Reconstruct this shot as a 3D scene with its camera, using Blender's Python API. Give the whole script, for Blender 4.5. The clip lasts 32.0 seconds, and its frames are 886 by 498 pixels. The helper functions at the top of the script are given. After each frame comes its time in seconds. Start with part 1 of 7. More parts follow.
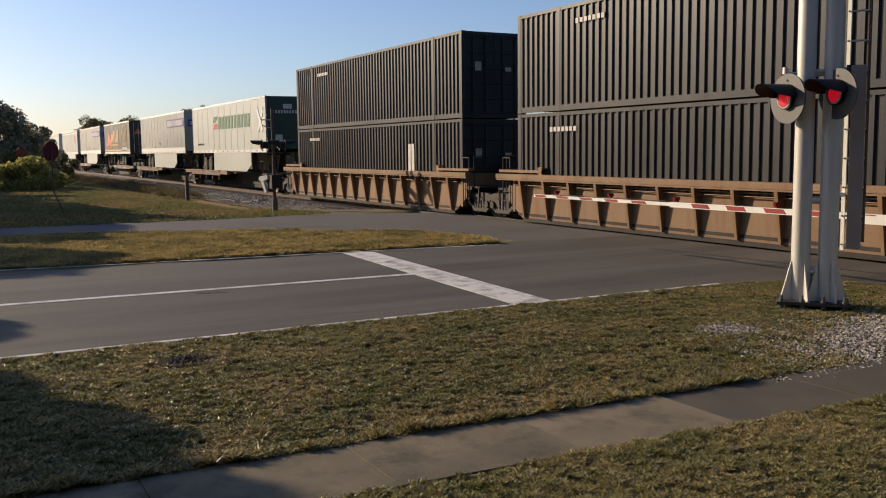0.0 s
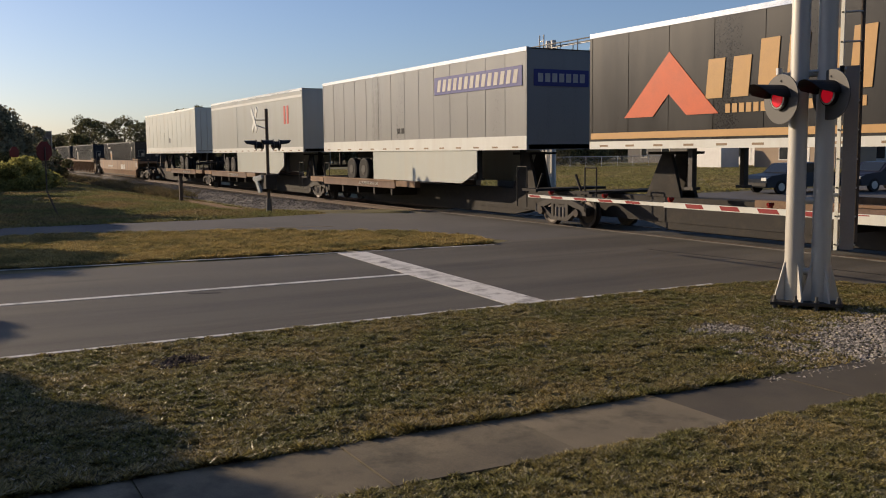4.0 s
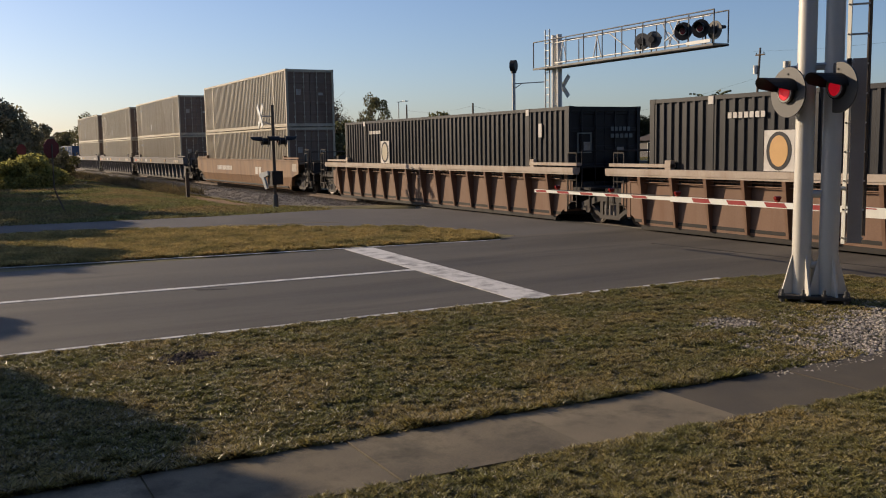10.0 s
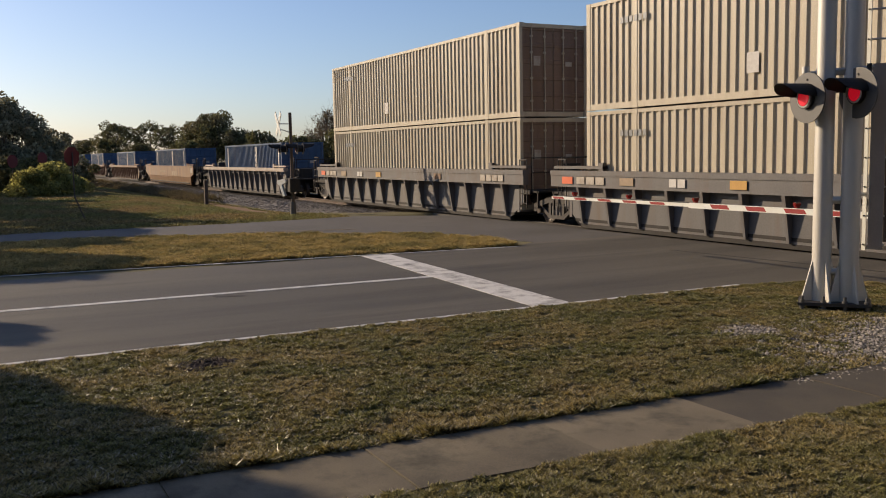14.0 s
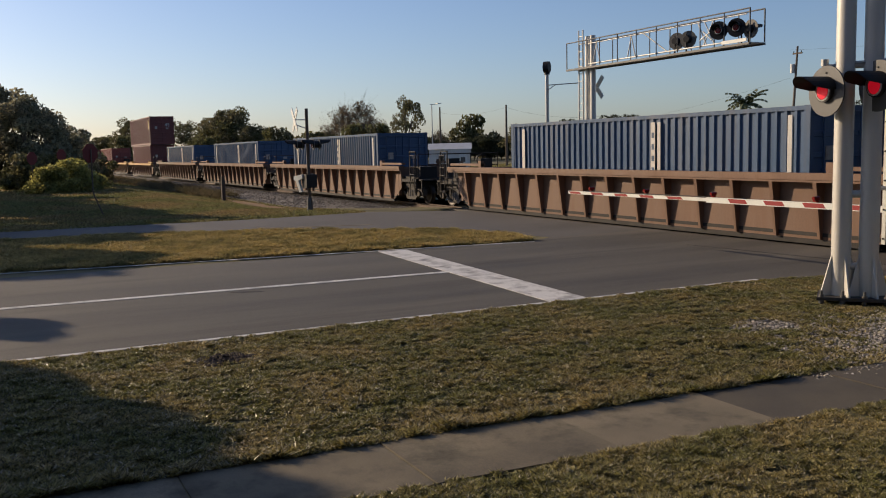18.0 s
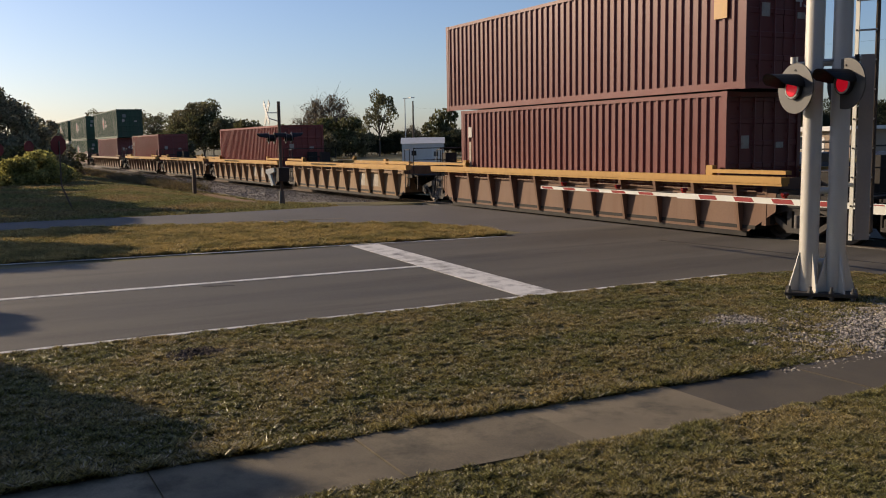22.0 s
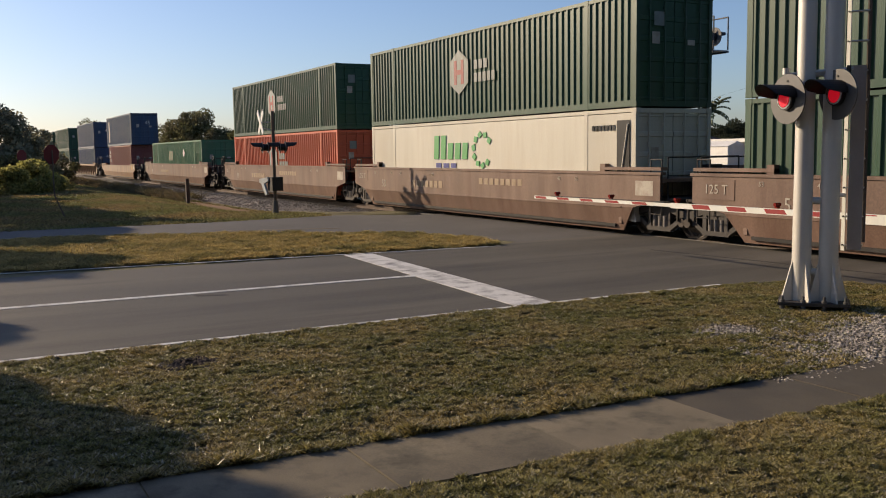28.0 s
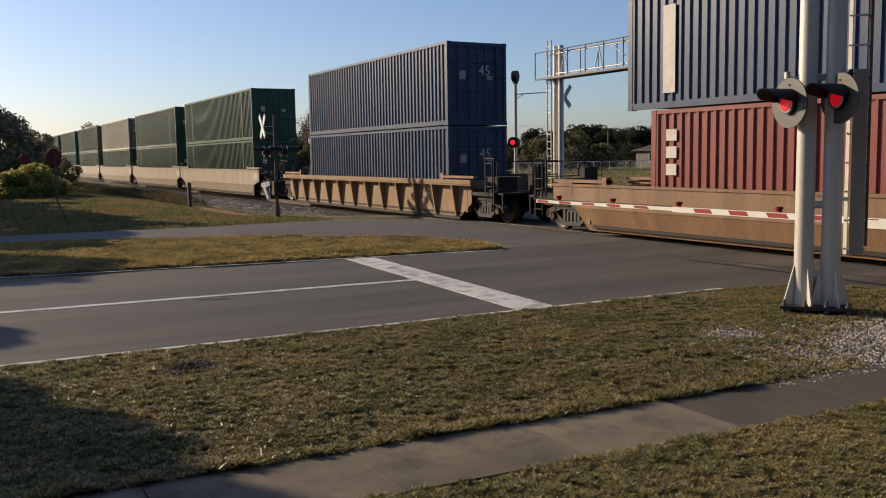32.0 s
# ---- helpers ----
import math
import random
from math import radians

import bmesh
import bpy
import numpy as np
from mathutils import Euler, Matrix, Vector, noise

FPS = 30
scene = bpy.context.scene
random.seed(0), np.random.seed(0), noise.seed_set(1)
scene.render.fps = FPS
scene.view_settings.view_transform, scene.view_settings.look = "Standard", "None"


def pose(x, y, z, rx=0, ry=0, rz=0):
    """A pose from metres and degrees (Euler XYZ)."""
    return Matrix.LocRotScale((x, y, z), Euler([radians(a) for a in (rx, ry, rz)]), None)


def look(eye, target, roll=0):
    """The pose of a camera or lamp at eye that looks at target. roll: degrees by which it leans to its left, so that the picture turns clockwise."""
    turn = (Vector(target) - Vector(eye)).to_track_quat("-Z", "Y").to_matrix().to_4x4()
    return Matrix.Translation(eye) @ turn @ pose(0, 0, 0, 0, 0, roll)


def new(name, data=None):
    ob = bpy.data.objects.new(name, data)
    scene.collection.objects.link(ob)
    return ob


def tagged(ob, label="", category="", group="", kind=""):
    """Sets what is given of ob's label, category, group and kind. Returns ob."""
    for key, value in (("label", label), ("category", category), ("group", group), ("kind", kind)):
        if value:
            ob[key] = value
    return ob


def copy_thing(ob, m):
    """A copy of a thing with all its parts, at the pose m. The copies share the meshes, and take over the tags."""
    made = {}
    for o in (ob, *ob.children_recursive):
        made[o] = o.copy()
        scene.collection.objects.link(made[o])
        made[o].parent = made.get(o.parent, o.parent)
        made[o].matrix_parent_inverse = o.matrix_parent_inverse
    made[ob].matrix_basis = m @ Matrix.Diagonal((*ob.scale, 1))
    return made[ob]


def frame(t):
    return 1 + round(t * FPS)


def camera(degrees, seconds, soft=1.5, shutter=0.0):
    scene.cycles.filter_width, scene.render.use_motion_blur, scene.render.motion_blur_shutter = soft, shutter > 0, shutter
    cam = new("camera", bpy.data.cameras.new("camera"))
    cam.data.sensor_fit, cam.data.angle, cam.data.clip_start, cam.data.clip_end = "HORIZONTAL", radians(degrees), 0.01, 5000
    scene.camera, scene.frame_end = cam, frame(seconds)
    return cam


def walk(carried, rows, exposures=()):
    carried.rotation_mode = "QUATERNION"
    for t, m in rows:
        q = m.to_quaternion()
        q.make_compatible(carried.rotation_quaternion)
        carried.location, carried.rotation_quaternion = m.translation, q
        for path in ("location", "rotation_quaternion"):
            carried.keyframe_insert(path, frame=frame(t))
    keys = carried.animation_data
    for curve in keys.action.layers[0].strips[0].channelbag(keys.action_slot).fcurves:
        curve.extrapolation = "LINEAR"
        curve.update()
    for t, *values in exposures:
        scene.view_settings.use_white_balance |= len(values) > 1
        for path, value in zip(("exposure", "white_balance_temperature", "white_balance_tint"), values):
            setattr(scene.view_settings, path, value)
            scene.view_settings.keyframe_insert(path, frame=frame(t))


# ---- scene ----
V = 20.796        # train speed, metres a second, towards +x
EYE = (0.0, 0.0, 2.23)
cam = camera(51.9, 32.0, soft=1.05)
TURNS = [(0, 83.77, 0.68, 61.16), (0.5, 83.65, 0.58, 61.03), (1, 83.57, 0.59, 60.98), (1.5, 83.55, 0.66, 60.83), (2, 83.71, 0.68, 60.70), (2.5, 83.85,
0.63, 60.79), (3, 83.82, 0.62, 60.80), (3.5, 83.79, 0.63, 60.80), (5.5, 83.76, 0.73, 60.80), (6, 83.65, 0.75, 60.67), (6.5, 83.65, 0.74, 60.66), (7,
83.55, 0.77, 60.57), (7.5, 83.49, 0.82, 60.54), (8, 83.45, 0.88, 60.78), (8.5, 83.39, 1.00, 60.99), (9, 83.43, 1.10, 61.03), (9.5, 83.48, 1.07,
61.04), (10, 83.49, 0.95, 61.18), (10.5, 83.54, 1.14, 61.40), (11, 83.67, 1.24, 61.56), (11.5, 83.92, 1.24, 61.54), (12, 83.84, 1.23, 61.59), (12.5,
83.82, 1.25, 61.98), (13, 84.08, 1.20, 62.39), (13.5, 84.02, 1.13, 62.37), (14, 83.94, 1.13, 62.25), (14.5, 83.70, 1.14, 62.17), (16.5, 83.34, 1.46,
62.12), (17, 83.54, 1.55, 62.40), (17.5, 83.66, 1.48, 62.88), (18, 83.67, 1.37, 63.26), (18.5, 83.54, 1.37, 63.15), (19, 83.34, 1.39, 62.63), (19.5,
83.21, 1.44, 62.23), (20, 83.20, 1.41, 62.16), (20.5, 83.15, 1.31, 62.07), (21, 83.15, 1.27, 61.92), (21.5, 83.19, 1.07, 61.81), (22, 83.28, 0.97,
61.57), (22.5, 83.47, 0.87, 61.32), (23, 83.63, 0.75, 61.30), (23.5, 83.70, 0.67, 61.29), (24, 83.65, 0.65, 61.32), (24.5, 83.76, 0.66, 61.33), (25,
83.84, 0.68, 61.39), (25.5, 83.73, 0.84, 61.45), (27.5, 83.89, 0.84, 61.10), (28, 83.88, 0.88, 61.18), (28.5, 83.86, 0.92, 61.23), (29, 84.01, 1.10,
61.41), (29.5, 83.86, 1.16, 61.36), (30, 83.76, 1.10, 61.33), (30.5, 83.90, 0.98, 61.42), (31, 84.09, 0.88, 61.46), (31.5, 84.18, 0.89, 61.39), (32,
84.13, 0.90, 61.29)]
walk(cam, [(t, pose(*EYE, rx, ry, rz)) for t, rx, ry, rz in TURNS], exposures=[(t, ev, 7000, 17) for t, ev in ((0, 0.1), (1, 0.12), (2, -0.14), (3, -0.15), (5.5, -0.07), (7, -0.03), (8, 0.04), (10, 0.0), (12, -0.05), (14, 0.02), (18, -0.06), (19, 0.06), (20, 0.0), (22, 0.04), (25, -0.02), (28, 0.12), (30, 0.06), (32, 0.07))])

# ---- world and sun ----
SUN_AZ, SUN_EL = 33.0, 19.5           # the light travels towards this bearing from +x
world = bpy.data.worlds.new("sky")
scene.world = world
world.use_nodes = True
wn = world.node_tree.nodes
wn.clear()
sky = wn.new("ShaderNodeTexSky")
sky.sky_type = "NISHITA"
sky.sun_disc = False
sky.sun_elevation = radians(SUN_EL)
sky.sun_rotation = radians(270 - SUN_AZ)
sky.altitude = 10
sky.air_density, sky.dust_density, sky.ozone_density = 0.92, 0.9, 3.7
bg = wn.new("ShaderNodeBackground")
bg.inputs[1].default_value = 0.117
wo = wn.new("ShaderNodeOutputWorld")
tone = wn.new("ShaderNodeMix")
tone.data_type, tone.blend_type = "RGBA", "MULTIPLY"
tone.inputs[0].default_value = 1
tone.inputs[7].default_value = (0.95, 1.0, 1.1, 1)
world.node_tree.links.new(sky.outputs[0], tone.inputs[6])
world.node_tree.links.new(tone.outputs[2], bg.inputs[0])
world.node_tree.links.new(bg.outputs[0], wo.inputs[0])
sun = bpy.data.lights.new("sun", "SUN")
sun.energy, sun.angle, sun.color = 5.0, radians(0.53), (1.0, 0.84, 0.6)
away = Vector((math.cos(radians(SUN_AZ)) * math.cos(radians(SUN_EL)), math.sin(radians(SUN_AZ)) * math.cos(radians(SUN_EL)), -math.sin(radians(SUN_EL))))
new("sun", sun).matrix_world = look((-40, -30, 40), Vector((-40, -30, 40)) + away)


# ---- mesh building ----
class Shape:
    """Vertices and faces that become one mesh."""

    def __init__(self):
        self.v, self.f, self.s = [], [], []

    def face(self, pts, smooth=False):
        n = len(self.v)
        self.v += [tuple(p) for p in pts]
        self.f.append(tuple(range(n, n + len(pts))))
        self.s.append(smooth)
        return self

    def hexa(self, p):
        """A solid from 8 corners: bottom four, then top four, both counter-clockwise."""
        n = len(self.v)
        self.v += [tuple(q) for q in p]
        for q in ((3, 2, 1, 0), (4, 5, 6, 7), (0, 1, 5, 4), (1, 2, 6, 5), (2, 3, 7, 6), (3, 0, 4, 7)):
            self.f.append(tuple(n + i for i in q))
            self.s.append(False)
        return self

    def box(self, x0, x1, y0, y1, z0, z1, m=None):
        p = [(x0, y0, z0), (x1, y0, z0), (x1, y1, z0), (x0, y1, z0), (x0, y0, z1), (x1, y0, z1), (x1, y1, z1), (x0, y1, z1)]
        if m is not None:
            p = [m @ Vector(q) for q in p]
        return self.hexa(p)

    def tube(self, a, b, r, r2=None, n=10, caps=True):
        a, b = Vector(a), Vector(b)
        r2 = r if r2 is None else r2
        w = (b - a).normalized()
        u = w.orthogonal().normalized()
        k = w.cross(u)
        c = [u * math.cos(2 * math.pi * i / n) + k * math.sin(2 * math.pi * i / n) for i in range(n)]
        s = len(self.v)
        self.v += [tuple(a + d * r) for d in c] + [tuple(b + d * r2) for d in c]
        for i in range(n):
            j = (i + 1) % n
            self.f.append((s + i, s + j, s + n + j, s + n + i))
            self.s.append(True)
        if caps:
            self.face([a + d * r for d in reversed(c)])
            self.face([b + d * r2 for d in c])
        return self

    def lathe(self, prof, n=24, at=(0, 0, 0)):
        """One closed piece turned about a line along y: prof holds (y, radius)."""
        s, k = len(self.v), len(prof)
        for y, r in prof:
            self.v += [(at[0] + r * math.cos(2 * math.pi * i / n), at[1] + y, at[2] + r * math.sin(2 * math.pi * i / n)) for i in range(n)]
        for j in range(k - 1):
            for i in range(n):
                q = (i + 1) % n
                self.f.append((s + j * n + i, s + (j + 1) * n + i, s + (j + 1) * n + q, s + j * n + q))
                self.s.append(False)
        self.f += [tuple(s + i for i in range(n)), tuple(s + (k - 1) * n + i for i in reversed(range(n)))]
        self.s += [False, False]
        return self

    def pipe(self, pts, r, n=8):
        for a, b in zip(pts, pts[1:]):
            self.tube(a, b, r, n=n)
        return self

    def slab(self, poly, z0, z1):
        """A flat plate: outline in x, y (counter-clockwise), from z0 to z1."""
        n, k = len(self.v), len(poly)
        self.v += [(x, y, z0) for x, y in poly] + [(x, y, z1) for x, y in poly]
        self.f += [tuple(n + i for i in reversed(range(k))), tuple(n + k + i for i in range(k))]
        self.f += [(n + i, n + (i + 1) % k, n + k + (i + 1) % k, n + k + i) for i in range(k)]
        self.s += [False] * (k + 2)
        return self

    def plate(self, poly, y0, y1):
        """A standing plate: outline in x, z, from y0 to y1."""
        n, k = len(self.v), len(poly)
        self.v += [(x, y0, z) for x, z in poly] + [(x, y1, z) for x, z in poly]
        self.f += [tuple(n + i for i in range(k)), tuple(n + k + i for i in reversed(range(k)))]
        self.f += [(n + (i + 1) % k, n + i, n + k + i, n + k + (i + 1) % k) for i in range(k)]
        self.s += [False] * (k + 2)
        return self

    def moved(self, m):
        self.v = [tuple(m @ Vector(q)) for q in self.v]
        return self

    def data(self, name):
        me = bpy.data.meshes.new(name)
        me.from_pydata(self.v, [], self.f)
        me.polygons.foreach_set("use_smooth", self.s)
        me.update()
        return me


def part(name, shape, material, parent=None, label="", at=None):
    """One mesh object under a thing or a part; shape may be a Shape or a mesh that is shared."""
    me = shape if isinstance(shape, bpy.types.Mesh) else shape.data(name)
    if not me.materials:
        me.materials.append(material)
    ob = new(name, me)
    ob.parent = parent
    if at is not None:
        ob.matrix_basis = at if isinstance(at, Matrix) else Matrix.Translation(at)
    if label:
        ob["label"] = label
    return ob


def thing(name, label, category, at=None, group="", kind=""):
    ob = new(name)
    ob.empty_display_size = 0.2
    if at is not None:
        ob.matrix_basis = at if isinstance(at, Matrix) else Matrix.Translation(at)
    return tagged(ob, label, category, group, kind)


def words(text, size, thick=0.004):
    """Flat lettering in the x, z plane, facing -y, centred, as a mesh."""
    cu = bpy.data.curves.new("lettering", "FONT")
    cu.body, cu.size, cu.extrude, cu.align_x, cu.align_y = text, size, thick, "CENTER", "CENTER"
    cu.resolution_u = 2
    ob = new("lettering", cu)
    me = bpy.data.meshes.new_from_object(ob.evaluated_get(bpy.context.evaluated_depsgraph_get()))
    bpy.data.objects.remove(ob)
    me.transform(Matrix.Rotation(radians(90), 4, "X"))
    return me


# ---- materials ----
def mat(name, color, rough=0.6, metal=0.0, vary=0.18, scale=3.0, grain=40.0, bump=0.0, dirt=None, dirt_amount=0.35, dirt_scale=0.6, streak=False, rand=0.0, spec=0.4):
    """Base colour with variation at two scales, stains, relief, and a gloss that follows them."""
    m = bpy.data.materials.new(name)
    m.use_nodes = True
    nt = m.node_tree
    N, L = nt.nodes, nt.links
    b = N["Principled BSDF"]
    b.inputs["Metallic"].default_value = metal
    b.inputs["Specular IOR Level"].default_value = spec
    tc = N.new("ShaderNodeTexCoord")
    mp = N.new("ShaderNodeMapping")
    mp.inputs["Scale"].default_value = (1, 1, 0.12) if streak is True else streak or (1, 1, 1)
    L.new(tc.outputs["Object"], mp.inputs[0])
    n1 = N.new("ShaderNodeTexNoise")
    n1.inputs["Scale"].default_value, n1.inputs["Detail"].default_value = scale, 5
    n2 = N.new("ShaderNodeTexNoise")
    n2.inputs["Scale"].default_value, n2.inputs["Detail"].default_value = grain, 3
    L.new(mp.outputs[0], n1.inputs["Vector"])
    L.new(tc.outputs["Object"], n2.inputs["Vector"])
    mix = N.new("ShaderNodeMix")
    mix.data_type = "FLOAT"
    mix.inputs[0].default_value = 0.4
    L.new(n1.outputs["Fac"], mix.inputs[2])
    L.new(n2.outputs["Fac"], mix.inputs[3])
    rng = N.new("ShaderNodeMapRange")
    rng.inputs[1].default_value, rng.inputs[2].default_value = 0.3, 0.7
    rng.inputs[3].default_value, rng.inputs[4].default_value = 1 - vary, 1 + vary
    L.new(mix.outputs[0], rng.inputs[0])
    col = N.new("ShaderNodeMix")
    col.data_type, col.blend_type = "RGBA", "MULTIPLY"
    col.inputs[0].default_value = 1
    col.inputs[6].default_value = (*color, 1)
    L.new(rng.outputs[0], col.inputs[7])
    out = col.outputs[2]
    if rand:
        oi = N.new("ShaderNodeObjectInfo")
        r2 = N.new("ShaderNodeMapRange")
        r2.inputs[3].default_value, r2.inputs[4].default_value = 1 - rand, 1 + rand
        L.new(oi.outputs["Random"], r2.inputs[0])
        c2 = N.new("ShaderNodeMix")
        c2.data_type, c2.blend_type = "RGBA", "MULTIPLY"
        c2.inputs[0].default_value = 1
        L.new(out, c2.inputs[6])
        L.new(r2.outputs[0], c2.inputs[7])
        out = c2.outputs[2]
    if dirt:
        n3 = N.new("ShaderNodeTexNoise")
        n3.inputs["Scale"].default_value, n3.inputs["Detail"].default_value, n3.inputs["Roughness"].default_value = dirt_scale, 8, 0.65
        L.new(mp.outputs[0], n3.inputs["Vector"])
        ramp = N.new("ShaderNodeMapRange")
        ramp.inputs[1].default_value, ramp.inputs[2].default_value = 0.48, 0.68
        ramp.inputs[4].default_value = dirt_amount
        L.new(n3.outputs["Fac"], ramp.inputs[0])
        dm = N.new("ShaderNodeMix")
        dm.data_type = "RGBA"
        L.new(ramp.outputs[0], dm.inputs[0])
        L.new(out, dm.inputs[6])
        dm.inputs[7].default_value = (*dirt, 1)
        out = dm.outputs[2]
    L.new(out, b.inputs["Base Color"])
    rr = N.new("ShaderNodeMapRange")
    rr.inputs[1].default_value, rr.inputs[2].default_value = 0.3, 0.7
    rr.inputs[3].default_value, rr.inputs[4].default_value = max(rough - 0.08, 0.02), min(rough + 0.12, 1)
    L.new(mix.outputs[0], rr.inputs[0])
    L.new(rr.outputs[0], b.inputs["Roughness"])
    if bump:
        bp = N.new("ShaderNodeBump")
        bp.inputs["Strength"].default_value, bp.inputs["Distance"].default_value = 0.6, bump
        L.new(n2.outputs["Fac"], bp.inputs["Height"])
        L.new(bp.outputs[0], b.inputs["Normal"])
    return m


def mat_island(name, color, vary=0.55, rough=0.9, tint=None, patch=1.2, thin=0.35, specks=0.0, spec=0.25):
    """For many small pieces in one mesh: each piece its own shade, and patches across the whole."""
    m = bpy.data.materials.new(name)
    m.use_nodes = True
    N, L = m.node_tree.nodes, m.node_tree.links
    b = N["Principled BSDF"]
    b.inputs["Roughness"].default_value = rough
    b.inputs["Specular IOR Level"].default_value = spec
    ge = N.new("ShaderNodeNewGeometry")
    rg = N.new("ShaderNodeMapRange")
    rg.inputs[3].default_value, rg.inputs[4].default_value = 1 - vary, 1 + vary
    L.new(ge.outputs["Random Per Island"], rg.inputs[0])
    no = N.new("ShaderNodeTexNoise")
    no.inputs["Scale"].default_value, no.inputs["Detail"].default_value = patch, 5
    tc = N.new("ShaderNodeTexCoord")
    L.new(tc.outputs["Object"], no.inputs["Vector"])
    ra = N.new("ShaderNodeMapRange")
    ra.inputs[1].default_value, ra.inputs[2].default_value = 0.42, 0.62
    L.new(no.outputs["Fac"], ra.inputs[0])
    c1 = N.new("ShaderNodeMix")
    c1.data_type = "RGBA"
    c1.inputs[6].default_value = (*color, 1)
    c1.inputs[7].default_value = (*(tint or color), 1)
    L.new(ra.outputs[0], c1.inputs[0])
    c2 = N.new("ShaderNodeMix")
    c2.data_type, c2.blend_type = "RGBA", "MULTIPLY"
    c2.inputs[0].default_value = 1
    L.new(c1.outputs[2], c2.inputs[6])
    L.new(rg.outputs[0], c2.inputs[7])
    shade = c2.outputs[2]
    if specks:       # a share of the pieces gets one pale tone
        gt = N.new("ShaderNodeMath")
        gt.operation = "GREATER_THAN"
        gt.inputs[1].default_value = 1 - specks
        L.new(ge.outputs["Random Per Island"], gt.inputs[0])
        c3 = N.new("ShaderNodeMix")
        c3.data_type = "RGBA"
        L.new(gt.outputs[0], c3.inputs[0])
        L.new(shade, c3.inputs[6])
        c3.inputs[7].default_value = (0.5, 0.45, 0.33, 1)
        shade = c3.outputs[2]
    L.new(shade, b.inputs["Base Color"])
    if thin:
        tr = N.new("ShaderNodeBsdfTranslucent")
        L.new(shade, tr.inputs[0])
        ms = N.new("ShaderNodeMixShader")
        ms.inputs[0].default_value = thin
        L.new(b.outputs[0], ms.inputs[1])
        L.new(tr.outputs[0], ms.inputs[2])
        L.new(ms.outputs[0], N["Material Output"].inputs[0])
    return m


def glow(name, color, power):
    m = bpy.data.materials.new(name)
    m.use_nodes = True
    b = m.node_tree.nodes["Principled BSDF"]
    b.inputs["Base Color"].default_value = (*color, 1)
    b.inputs["Emission Color"].default_value = (*color, 1)
    b.inputs["Emission Strength"].default_value = power
    b.inputs["Roughness"].default_value = 0.25
    return m


